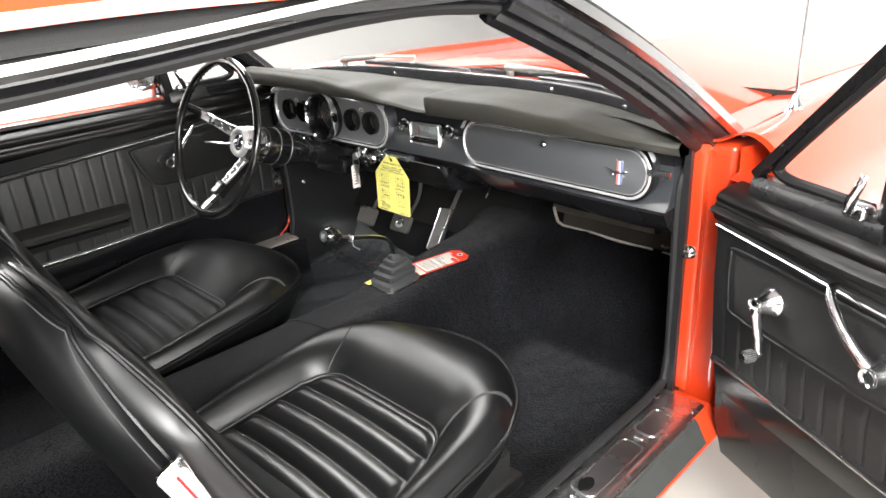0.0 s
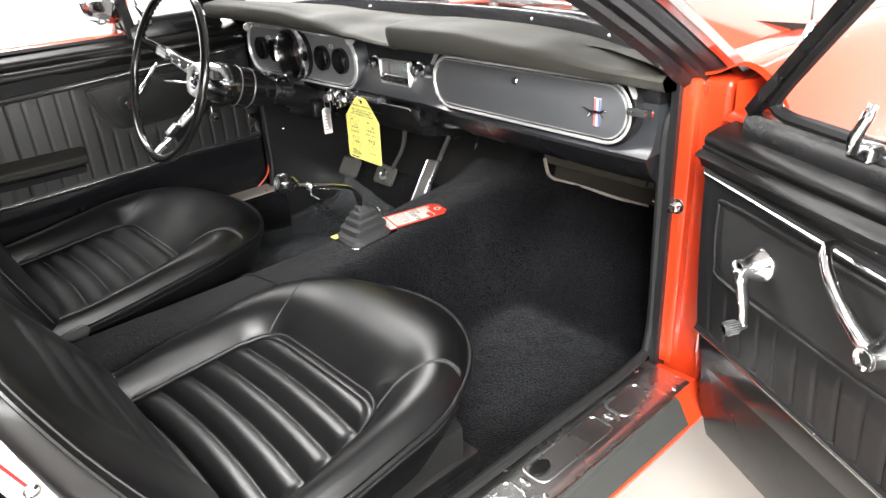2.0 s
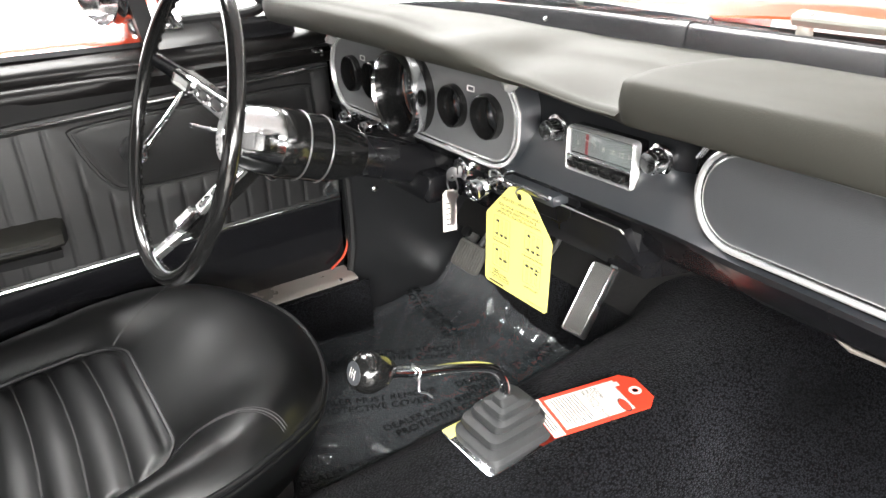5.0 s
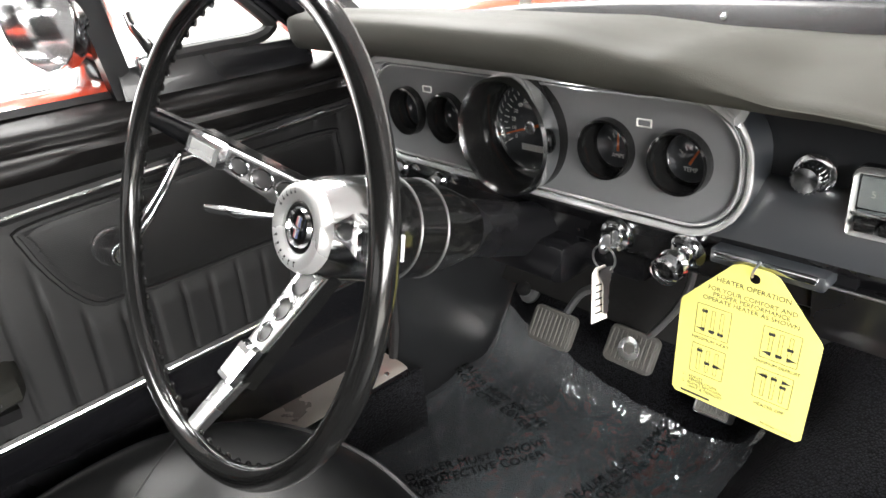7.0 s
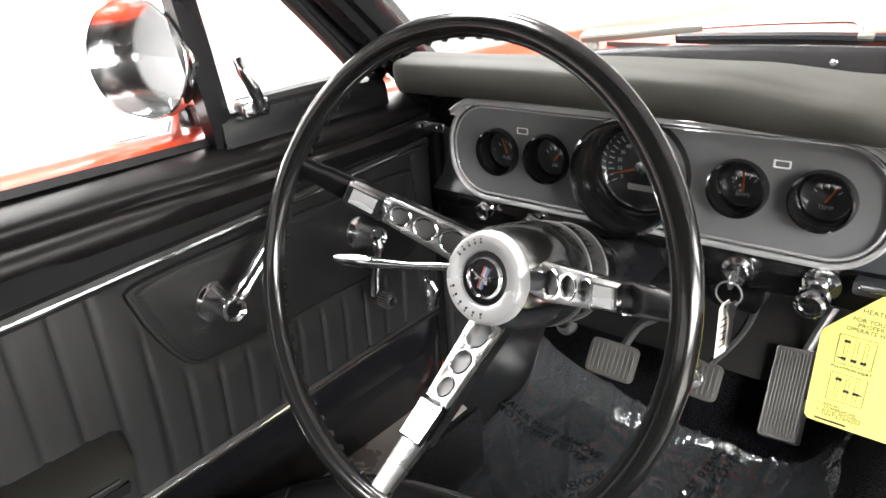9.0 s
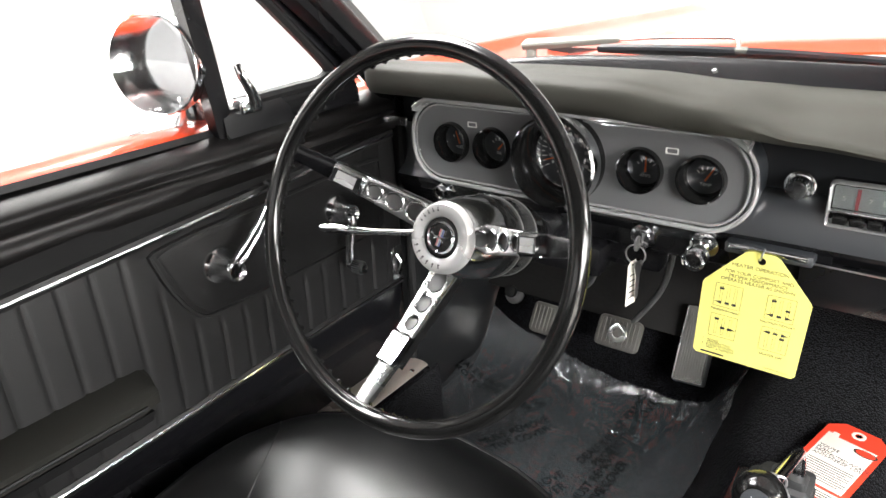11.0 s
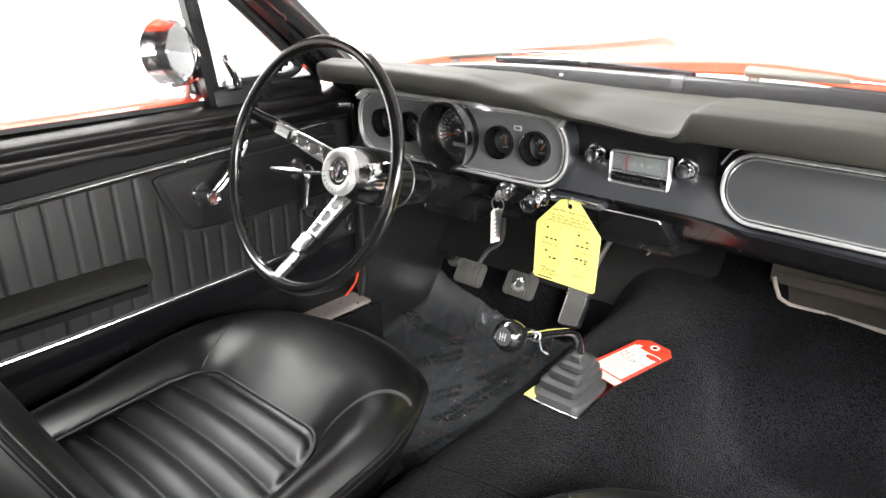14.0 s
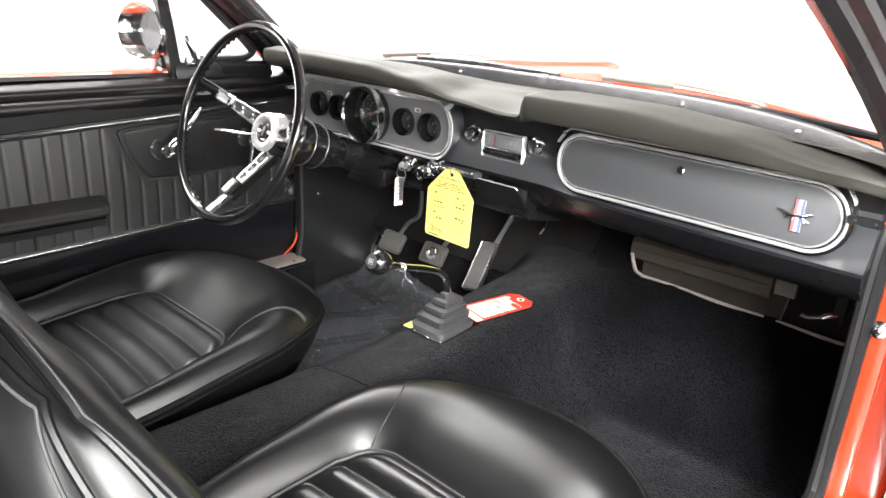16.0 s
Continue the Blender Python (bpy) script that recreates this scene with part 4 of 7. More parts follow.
def build_cluster():
    cx, w, h, r = -0.3515, 0.482, 0.112, 0.05
    m = facing(cx, 1.150, 0.8085)
    holes = [circle(0.029, 28, x - cx) for x in (-0.527, -0.458, -0.242, -0.167)] + [circle(0.060, 40, -0.350 - cx)]
    # housing that stands proud of the dash
    pod = part("gauge_pod", loft([[m @ Vector((p[0] * k, p[1] * k, z)) for p in rrect(w + 0.012, h + 0.012, r + 0.004, 8)] for z, k in ((-0.06, 1.03), (-0.012, 1.0), (0.001, 0.985))], caps=False), SATIN, DASH, "wide instrument cluster with five round gauges")
    part("cluster_face", plate(rrect(w, h, r, 8), 0.002, m @ Matrix.Translation((0, 0, -0.003)), holes=holes), CAMERA_CASE, pod, "grey grained metal cluster face")
    part("cluster_back", plate(rrect(w, h, r, 8), 0.002, m @ Matrix.Translation((0, 0, -0.032))), DIAL, pod)
    bright_border("cluster_trim", w - 0.003, h - 0.003, r - 0.0015, m @ Matrix.Translation((0, 0, 0.0005)), pod, "chrome cluster surround")
    # bright hood strip over the gauges
    top = [m @ Vector((x, h / 2 + 0.006 - 0.020 * smooth(0.19, 0.245, abs(x)) ** 2, 0.004)) for x in np.linspace(-0.235, 0.235, 40)]
    part("cluster_brow", loft([[p + Vector((0, a, b)) for a, b in ((0.0, -0.006), (-0.012, -0.001), (-0.012, 0.004), (0.01, 0.012), (0.02, 0.008))] for p in top]), BRIGHT, pod, "chrome brow over the gauges")
    part("brow_bead", tube([p + Vector((0, -0.012, 0.0042)) for p in top], 0.0016, 6), BRIGHT, pod)
    part("brow_bead", tube([p + Vector((0, -0.011, -0.0012)) for p in top], 0.0010, 6), BRIGHT, pod)
    gauge(pod, -0.527, 0.0285, "FUEL", 20)
    gauge(pod, -0.458, 0.0285, "OIL", -40)
    gauge(pod, -0.242, 0.0285, "AMPS", 0)
    gauge(pod, -0.167, 0.0285, "TEMP", -30)
    # speedometer in a deep hooded tube
    sm = facing(-0.350, 1.150, 0.809)
    R = 0.060
    sp = part("speedometer", lathe([(R * 0.80, -0.022), (R * 0.93, 0.026), (R * 0.97, 0.030), (R * 1.02, 0.026), (R * 1.03, -0.004), (R * 1.03, -0.024), (R * 0.8, -0.024)], sm, 56, caps=False), PLASTIC, pod, "deep hooded round speedometer")
    part("rim", lathe([(R * 0.94, 0.028), (R * 0.97, 0.0325), (R * 1.02, 0.030), (R * 1.045, 0.022), (R * 1.03, 0.012)], sm, 56, caps=False), CHROME, sp)
    part("inner_rim", lathe([(R * 0.72, -0.020), (R * 0.745, -0.013), (R * 0.80, -0.014), (R * 0.82, -0.020)], sm, 56, caps=False), CHROME, sp)
    part("dial", plate(circle(R * 0.82, 48), 0.002, sm @ Matrix.Translation((0, 0, -0.024))), DIAL, sp)
    part("lens", lathe([(R * 0.74, -0.0165), (R * 0.6, -0.0125), (R * 0.4, -0.0095), (R * 0.2, -0.008), (0.0005, -0.0075)], sm, 40, caps=False), LENS, sp)
    d = sm @ Matrix.Translation((0, 0, -0.0218))
    marks = []
    for i in range(25):
        a = radians(120 - 10 * i)
        l0 = 0.60 if i % 2 else 0.56
        marks.append(plate([(-0.0006, R * l0), (0.0006, R * l0), (0.0006, R * 0.68), (-0.0006, R * 0.68)], 0.0004, d @ Matrix.Rotation(a, 4, "Z")))
    part("scale_marks", joined(*marks), INK_WHITE, sp)
    nums = [lettering(str(10 * i), 0.0062, d @ Matrix.Translation((0.46 * R * math.cos(radians(210 - 20 * i)), 0.46 * R * math.sin(radians(210 - 20 * i)), 0)), 0.0002) for i in range(13)]
    part("numerals", joined(*nums), INK_WHITE, sp)
    part("odometer", rbox(-0.016, 0.016, -0.027, -0.020, 0, 0.001, 0.0002, 1, d), INK_WHITE, sp)
    part("needle", plate([(-0.0016, -0.010), (0.0016, -0.010), (0.0006, R * 0.62), (-0.0006, R * 0.62)], 0.001, d @ Matrix.Translation((0, 0, 0.003)) @ Matrix.Rotation(radians(108), 4, "Z")), ORANGE, sp)
    part("needle_hub", lathe([(0.007, 0.002), (0.007, 0.006), (0.004, 0.007)], d, 20), CHROME, sp)
    # turn-signal windows
    for x in (-0.492, -0.205):
        part("signal_window", frame_ring(rrect(0.016, 0.008, 0.001, 2), rrect(0.012, 0.005, 0.001, 2), 0.001, facing(x, 1.151, 0.838)), INK_WHITE, pod, "small white-edged signal window")


build_cluster()


def knob(parent, x, y, z, r=0.013, length=0.028, name="knob", label="chrome pull knob"):
    """A turned chrome knob on its collar."""
    m = facing(x, y, z, -8)
    k = part(name, lathe([(r * 0.5, -0.02), (r * 0.5, length * 0.3), (r * 0.8, length * 0.35), (r * 1.0, length * 0.5), (r * 0.85, length * 0.62), (r * 0.95, length * 0.7), (r * 0.95, length * 0.95), (r * 0.75, length), (r * 0.70, length * 0.9)], m, 24), CHROME, parent, label)
    part("collar", lathe([(r * 0.6, -0.016), (r * 1.25, -0.014), (r * 1.2, -0.006), (r * 0.7, -0.002)], m, 24), CHROME, k)
    part("insert", lathe([(r * 0.68, length * 0.9), (r * 0.4, length * 0.97)], m, 20), PLASTIC, k)
    return k


def build_dash_fittings():
    for x, z in ((-0.540, 0.738), (-0.471, 0.734)):
        knob(DASH, x, 1.155, z, 0.011)
    ig = part("ignition_lock", lathe([(0.019, -0.004), (0.019, 0.004), (0.016, 0.010), (0.011, 0.012), (0.011, 0.015), (0.002, 0.016)], facing(-0.234, 1.164, 0.720), 28), CHROME, DASH, "chrome ignition lock")
    part("key_slot", rbox(-0.001, 0.001, -0.006, 0.006, 0.014, 0.017, 0, m=facing(-0.234, 1.164, 0.720)), INK_BLACK, ig)
    knob(DASH, -0.157, 1.150, 0.724, 0.0145, 0.036, "cigarette_lighter", "chrome cigarette lighter")
    # heater control at the lower edge
    part("heater_control", rbox(-0.13, -0.035, 1.142, 1.20, 0.728, 0.742, 0.003), SATIN, DASH, "slim heater control with a bright edge")
    part("heater_trim", rbox(-0.125, -0.040, 1.138, 1.144, 0.735, 0.7415, 0.002), CHROME, DASH)
    part("heater_box", loft([[(x, y, z) for y, z in ((1.175, 0.735), (1.172, 0.690), (1.185, 0.665), (1.30, 0.64), (1.32, 0.73))] for x in (-0.13, -0.125, 0.065, 0.07)]), BLACK_PAINT, DASH, "black heater housing")
    tray = part("ash_tray", loft([[(x0 + k * 0.022 * x1, y, z) for y, z, k in ((1.158, 0.7275, 0), (1.160, 0.722, 0.1), (1.168, 0.690, 1), (1.20, 0.686, 1), (1.26, 0.7275, 0))] for x0, x1 in ((-0.050, 0), (-0.046, 0), (0.052, 1), (0.056, 1))]), BLACK_PAINT, DASH, "gloss black ash tray drawer")
    part("tray_lip", tube([(-0.048, 1.157, 0.7285), (0.0, 1.1565, 0.7288), (0.055, 1.157, 0.7285), (0.058, 1.159, 0.724)], 0.0013, 6), STEEL, tray)
    flap = part("insulation_flap", slab(lambda u, v: tuple(Vector((-0.206 + 0.102 * u, 1.513 + 0.03 * (1 - abs(2 * u - 1)) * (1 - v) + 0.05 * v, (0.499 + 0.037 * u - 0.038 * (1 - abs(2 * u - 1))) * (1 - v) + 0.66 * v))), 10, 8, (0, 0.006, 0)), DARK_BOARD, CAR, "dark insulation flap with a pale cut edge")
    part("flap_edge", tube([(-0.206, 1.511, 0.499), (-0.173, 1.533, 0.485), (-0.157, 1.541, 0.4795), (-0.140, 1.533, 0.493), (-0.104, 1.511, 0.536)], 0.0024, 6), BINDING, flap)
    part("hanging_bracket", loft([[(x, y, z) for x, y in ((0.492, 1.335), (0.525, 1.335), (0.525, 1.345), (0.492, 1.345))] for z in (0.61, 0.64, 0.70)]), BOARD, DASH, "brown metal bracket under the dash")
    duct = part("air_duct", loft([[(x, y, z) for y, z in ((1.512, 0.532), (1.508, 0.538), (1.512, 0.572), (1.520, 0.580), (1.570, 0.585), (1.570, 0.532))] for x in (0.134, 0.138, 0.436, 0.440)]), DUCT, CAR, "pale brown pressed duct over the toe carpet")
    part("duct_seam", tube([(x, 1.5085, 0.556 + 0.004 * smooth(0.15, 0.42, x)) for x in np.linspace(0.14, 0.434, 8)], 0.0016, 6), DUCT, duct)
    pull = part("vent_pull", tube(spline([(0.596, 1.350, 0.600), (0.582, 1.344, 0.597), (0.570, 1.341, 0.590), (0.552, 1.340, 0.584), (0.540, 1.341, 0.585)], 4), [0.0045] * 9 + [0.0036] * 6 + [0.0042] * 2, 10), CHROME, DASH, "small chrome vent pull")
    part("pull_mount", rbox(0.586, 0.604, 1.344, 1.372, 0.588, 0.690, 0.003), TRIM_BLACK, pull)
    part("fuse_panel", rbox(-0.42, -0.22, 1.19, 1.24, 0.655, 0.70, 0.006), BLACK_PAINT, DASH)
    br = part("brake_pull", rbox(-0.439, -0.389, 1.176, 1.20, 0.639, 0.659, 0.004), PLASTIC, DASH, "black parking brake pull")
    part("lettering", lettering("BRAKE", 0.010, facing(-0.414, 1.1745, 0.649), 0.0003), INK_WHITE, br)


build_dash_fittings()


def build_radio():
    m = facing(0.014, 1.168, 0.800, 0)
    radio = part("radio", rbox(-0.049, 0.049, -0.026, 0.026, -0.03, 0.004, 0.003, m=m), PLASTIC, DASH, "chrome-framed car radio with push buttons")
    part("radio_frame", frame_ring(rrect(0.100, 0.054, 0.005, 3), rrect(0.090, 0.045, 0.003, 3), 0.010, m @ Matrix.Translation((0, 0, 0.001))), BRIGHT, radio)
    part("radio_dial", rbox(-0.044, 0.044, -0.004, 0.021, 0.003, 0.006, 0.001, m=m), DIAL_GREY, radio, "pale grey tuning dial")
    part("dial_glass", rbox(-0.044, 0.044, -0.005, 0.0215, 0.0075, 0.0085, 0.0, m=m), LENS, radio)
    part("tuning_pointer", rbox(-0.0225, -0.019, -0.003, 0.020, 0.0062, 0.0070, 0, m=m), RED_ENAMEL, radio)
    part("dial_numerals", joined(*[lettering(t, 0.008, m @ Matrix.Translation((-0.034 + 0.0125 * i, 0.008, 0.0064)), 0.0002) for i, t in enumerate(("5", "6", "7", "8", "10", "12", "14"))]), INK_WHITE, radio)
    part("divider", rbox(-0.046, 0.046, -0.0085, -0.0045, 0.003, 0.012, 0.0015, m=m), CHROME, radio)
    for i in range(5):
        part("push_button", rbox(-0.041 + 0.0166 * i, -0.041 + 0.0166 * i + 0.0145, -0.019, -0.010, 0.002, 0.017, 0.002, m=m), PLASTIC, radio)
    for x in (-0.066, 0.084):
        mm = facing(x, 1.180, 0.812)
        k = part("radio_knob", lathe([(0.0125, 0.0), (0.0125, 0.012), (0.0115, 0.014), (0.0115, 0.024), (0.010, 0.027), (0.004, 0.026)], mm, 28), CHROME, radio, "chrome radio knob")
        part("knob_ring", lathe([(0.012, -0.004), (0.0165, 0.0), (0.0165, 0.008), (0.0125, 0.010)], mm, 28), CHROME, k)
        part("knob_flutes", joined(*[tube([mm @ Vector((0.0116 * math.cos(a), 0.0116 * math.sin(a), h)) for h in (0.014, 0.024)], 0.0009, 5) for a in (math.tau * i / 20 for i in range(20))]), CHROME, k)


build_radio()


def emblem(parent, m, s=1.0):
    """A tri-colour bar behind a running-horse shape, drawn as a plain bright blob."""
    e = part("emblem", rbox(-0.008 * s, 0.008 * s, -0.027 * s, 0.027 * s, 0, 0.002, 0.0008, m=m), CHROME, parent, "small chrome and tri-colour emblem")
    for i, mt in enumerate((RED_ENAMEL, WHITE_ENAMEL, BLUE_ENAMEL)):
        part("enamel_bar", rbox((-0.0072 + 0.0049 * i) * s, (-0.0026 + 0.0049 * i) * s, -0.0255 * s, 0.0255 * s, 0.002, 0.0027, 0.0003, 1, m=m), mt, e)
    body = tube([m @ Vector((x * s * 1.15, y * s * 1.3 + 0.001 * s, 0.0045)) for x, y in ((-0.027, 0.004), (-0.018, 0.003), (-0.010, 0.0), (0.0, 0.001), (0.010, 0.001), (0.017, 0.005), (0.021, 0.003))], [0.0012 * s, 0.002 * s, 0.005 * s, 0.0052 * s, 0.005 * s, 0.0035 * s, 0.0018 * s], 8, flat=0.6)
    legs = [tube([m @ Vector((a * s, -0.002 * s, 0.0045)), m @ Vector((b * s, -0.008 * s, 0.004))], 0.0012 * s, 6) for a, b in ((-0.009, -0.017), (-0.005, -0.008), (0.010, 0.018), (0.008, 0.012))]
    part("bright_relief", joined(body, *legs), CHROME, e)


def build_glovebox():
    cx, w, h = 0.3765, 0.456, 0.083
    m = Matrix.Translation((cx, 1.152, 0.802)) @ Matrix.Rotation(radians(-2.6), 4, "Z") @ Matrix.Rotation(radians(88), 4, "X")
    r = 0.0405
    door = part("glove_box_door", plate(rrect(w, h, r, 9), 0.012, m @ Matrix.Translation((0, 0, -0.006)), bevel=0.002), GLOVE, DASH, "charcoal glove box door with a chrome border")
    bright_border("door_border", w + 0.001, h + 0.001, r, m @ Matrix.Translation((0, 0, 0.002)), door, "chrome border")
    top = [m @ Vector((x, h / 2 + 0.016 - 0.03 * smooth(0.21, 0.245, abs(x)) ** 2, 0.002)) for x in np.linspace(-0.24, 0.24, 40)]
    part("brow_strip", loft([[p + Vector((0, a, b)) for a, b in ((0.004, -0.004), (-0.006, -0.0025), (-0.007, -0.0005), (0.006, 0.002))] for p in top]), BRIGHT, door, "chrome brow strip")
    part("door_seat", plate(rrect(w + 0.03, h + 0.03, r + 0.015, 8), 0.02, m @ Matrix.Translation((0, 0, -0.022))), BLACK_PAINT, door)
    part("latch_knob", lathe([(0.0045, 0.004), (0.0045, 0.008), (0.0068, 0.010), (0.0068, 0.014), (0.005, 0.016)], m @ Matrix.Translation((-0.003, 0.026, 0)), 22), CHROME, door, "small round latch knob")
    emblem(door, m @ Matrix.Translation((0.175, -0.002, 0.0062)), 0.88)


build_glovebox()

# ---- steering ----
HUB = Vector((-0.344, 0.876, 0.796))
WN = Vector((0, -0.944, 0.329)).normalized()
# wheel frame: local x right, local y up along the wheel, local z towards the driver, origin on the rim plane's centre
RIM_C = HUB + WN * 0.066
WM = Matrix.Translation(RIM_C) @ Matrix(((1, 0, 0), (0, 0.329, -0.944), (0, 0.944, 0.329))).to_4x4()


def build_wheel():
    wheel = thing("steering_wheel", tuple(HUB), "black three-spoke steering wheel with drilled chrome spokes", "steering wheel")
    R = 0.1825
    ring = [WM @ Vector((R * math.cos(a), R * math.sin(a), 0)) for a in (math.tau * i / 96 for i in range(96))]
    part("rim", tube(ring, 0.0093, 16, closed=True), PLASTIC, wheel, "glossy black rim")
    for i in range(72):
        a = math.tau * i / 72
        part("finger_grip", lathe([(0.0005, -0.0024), (0.0034, -0.001), (0.0034, 0.001), (0.0005, 0.0024)], WM @ Matrix.Translation(((R - 0.0062) * math.cos(a), (R - 0.0062) * math.sin(a), -0.0070)), 6), PLASTIC, wheel)
    # each spoke climbs straight from deep behind the hub's face to the rim
    rise = lambda q: -0.0875 + 0.62 * (q - 0.045)
    holes = ((0.0525, 0.0104), (0.0755, 0.0090), (0.0955, 0.0077))
    for deg in (159.5, 262.0, 8.5):
        a = radians(deg)
        def P(q, side, lift):
            return WM @ (Matrix.Rotation(a, 4, "Z") @ Vector((q - 0.5 * lift, side, rise(q) + 0.85 * lift)))
        bm = plate([(0.034, -0.0160), (0.070, -0.0138), (0.108, -0.0114), (0.108, 0.0114), (0.070, 0.0138), (0.034, 0.0160)], 0.004,
                   holes=[circle(r_, 22, q_) for q_, r_ in holes], bevel=0.0008)
        for v in bm.verts:
            v.co = P(v.co.x, v.co.y, v.co.z)
        sp = part("spoke", bm, POLISHED, wheel, "drilled chrome spoke")
        for q0, rr in holes:
            part("hole_rim", tube([P(q0 + rr * math.cos(t), rr * math.sin(t), 0.0038) for t in (math.tau * i / 22 for i in range(22))], 0.0011, 6, closed=True), CHROME, sp)
        part("spoke_backing", loft([[P(q, sd * wd, l) for sd, l in ((-1, -0.003), (1, -0.003), (0.8, -0.020), (-0.8, -0.020))] for q, wd in ((0.036, 0.0158), (0.085, 0.0130), (0.135, 0.0108))]), PLASTIC, sp, "black spoke backing")
        part("spoke_liner", loft([[P(q, sd * wd, l) for sd, l in ((-1, 0.0004), (1, 0.0004), (1, -0.0024), (-1, -0.0024))] for q, wd in ((0.036, 0.0150), (0.070, 0.0130), (0.106, 0.0108))]), LINER, sp, "dull metal liner behind the holes")
        bar = part("horn_bar", loft([[P(q, sd * wd, l) for sd, l in ((-1, 0.001), (-0.96, 0.0085 * k), (-0.72, 0.0115 * k), (0.72, 0.0115 * k), (0.96, 0.0085 * k), (1, 0.001))] for q, wd, k in ((0.1065, 0.0108, 0.55), (0.110, 0.0118, 1.0), (0.137, 0.0105, 1.0), (0.1385, 0.0100, 0.8))]), CHROME, sp, "chrome horn bar")
        part("bar_inset", loft([[P(q, sd * 0.0066, l) for sd, l in ((-1, 0.0108), (1, 0.0108), (1, 0.0122), (-1, 0.0122))] for q in (0.1145, 0.1335)]), HUB_SILVER, bar, "raised satin inset")
        tip = WM @ (Matrix.Rotation(a, 4, "Z") @ Vector((0.178, 0, -0.001)))
        arm = []
        for q in (0.0, 0.35, 0.7, 1.0):
            m_, wd = P(0.134, 0, -0.001).lerp(tip, q), 0.0108 - 0.0030 * q
            sx = (WM.to_3x3() @ (Matrix.Rotation(a, 3, "Z") @ Vector((0, 1, 0))))
            arm.append([m_ + sx * (sd * wd) + WN * l for sd, l in ((-1, -0.009), (-1, 0.0005), (-0.7, 0.002), (0.7, 0.002), (1, 0.0005), (1, -0.009))])
        # lower arm takes bright metal in place of the light it reflects
        part("spoke_arm", loft(arm), GLOSS_TRIM if deg != 262.0 else POLISHED, sp)
    hm = Matrix.Translation(HUB) @ WM.to_3x3().to_4x4()
    hub = part("hub", lathe([(0.0460, -0.056), (0.0460, -0.053), (0.0445, -0.036), (0.0420, -0.016), (0.0385, -0.004), (0.026, 0.0)], hm, 48), CHROME, wheel, "chrome hub cup")
    part("hub_ring", lathe([(0.0215, 0.000), (0.0225, 0.004), (0.030, 0.007), (0.0350, 0.006), (0.0378, 0.001), (0.0385, -0.006)], hm, 48, caps=False), HUB_SILVER, hub, "brushed metal ring with engraved bars")
    for i in range(11):
        t = radians(150 - 12 * i) if i < 5 else radians(205 + 15 * (i - 5) + (0 if i < 11 else 0))
        part("engraved_mark", rbox(-0.0011, 0.0011, 0.0275, 0.0320, 0.0045, 0.0069, 0.0004, 1, m=hm @ Matrix.Rotation(t - radians(90), 4, "Z")), GREY_RUBBER, hub)
    part("hub_cap", lathe([(0.0215, 0.002), (0.019, 0.0025), (0.012, 0.0010), (0.001, 0.0005)], hm, 36), PLASTIC, hub, "dark hub centre")
    part("cap_ring", lathe([(0.0135, 0.0012), (0.0155, 0.0050), (0.0175, 0.002)], hm, 36, caps=False), CHROME, hub)
    emblem(hub, hm @ Matrix.Rotation(radians(-12), 4, "Z") @ Matrix.Translation((0, 0, 0.002)), 0.36)
    # column
    col = thing("steering_column", tuple(HUB - WN * 0.35), "black tubular steering column with a chrome signal lever", "steering column")
    cm = Matrix.Translation(HUB) @ WM.to_3x3().to_4x4()
    part("shroud", lathe([(0.038, -0.052), (0.0455, -0.0565), (0.0470, -0.062), (0.0470, -0.089), (0.0462, -0.0905), (0.0462, -0.122), (0.0455, -0.1235), (0.0425, -0.145), (0.0360, -0.170), (0.0305, -0.186)], cm, 48), PLASTIC, col)
    part("collar_ring", lathe([(0.0468, -0.0885), (0.0478, -0.0900), (0.0468, -0.0915)], cm, 48, caps=False), LINER, col)
    part("rear_ring", lathe([(0.0461, -0.1215), (0.0470, -0.1230), (0.0459, -0.1245)], cm, 48, caps=False), LINER, col)
    part("tube", lathe([(0.030, -0.17), (0.030, -0.62)], cm, 28), BLACK_PAINT, col)
    part("bracket", rbox(-0.41, -0.28, 1.13, 1.20, 0.655, 0.70, 0.01), BLACK_PAINT, col)
    lev = tube(spline([(-0.385, 0.935, 0.772), (-0.42, 0.915, 0.772), (-0.47, 0.893, 0.771), (-0.525, 0.876, 0.770)], 5), [0.0035] * 9 + [0.0035, 0.0045, 0.0055, 0.006, 0.006, 0.0058, 0.005], 12)
    part("signal_lever", lev, CHROME, col, "chrome turn-signal lever")


build_wheel()

# ---- doors ----
def door_x(z):
    """Inner face of the door: upright below the waist."""
    return -0.662


INSET = spline([(y, z, 0) for y, z in ((0.732, 0.742), (0.752, 0.762), (0.95, 0.770), (1.108, 0.773), (1.128, 0.757), (1.130, 0.68), (1.11, 0.655), (0.95, 0.651), (0.82, 0.650), (0.770, 0.664))], 4, closed=True)
INSET_EDGES = [((a + b) / 2, Vector((b.y - a.y, a.x - b.x, 0)).normalized()) for a, b in zip(INSET, INSET[1:] + INSET[:1])]
if INSET_EDGES[0][1].dot(INSET_EDGES[0][0] - Vector((0.94, 0.71, 0))) < 0:
    INSET_EDGES = [(m, -n) for m, n in INSET_EDGES]
INSET_N = [(m.x, m.y, n.x, n.y) for m, n in INSET_EDGES]


def in_inset(y, z):
    """Distance outside the smooth panel round the handles (negative inside)."""
    if not (0.70 < y < 1.18 and 0.61 < z < 0.81):
        return 0.05
    return max((y - a) * c + (z - b) * d for a, b, c, d in INSET_N)


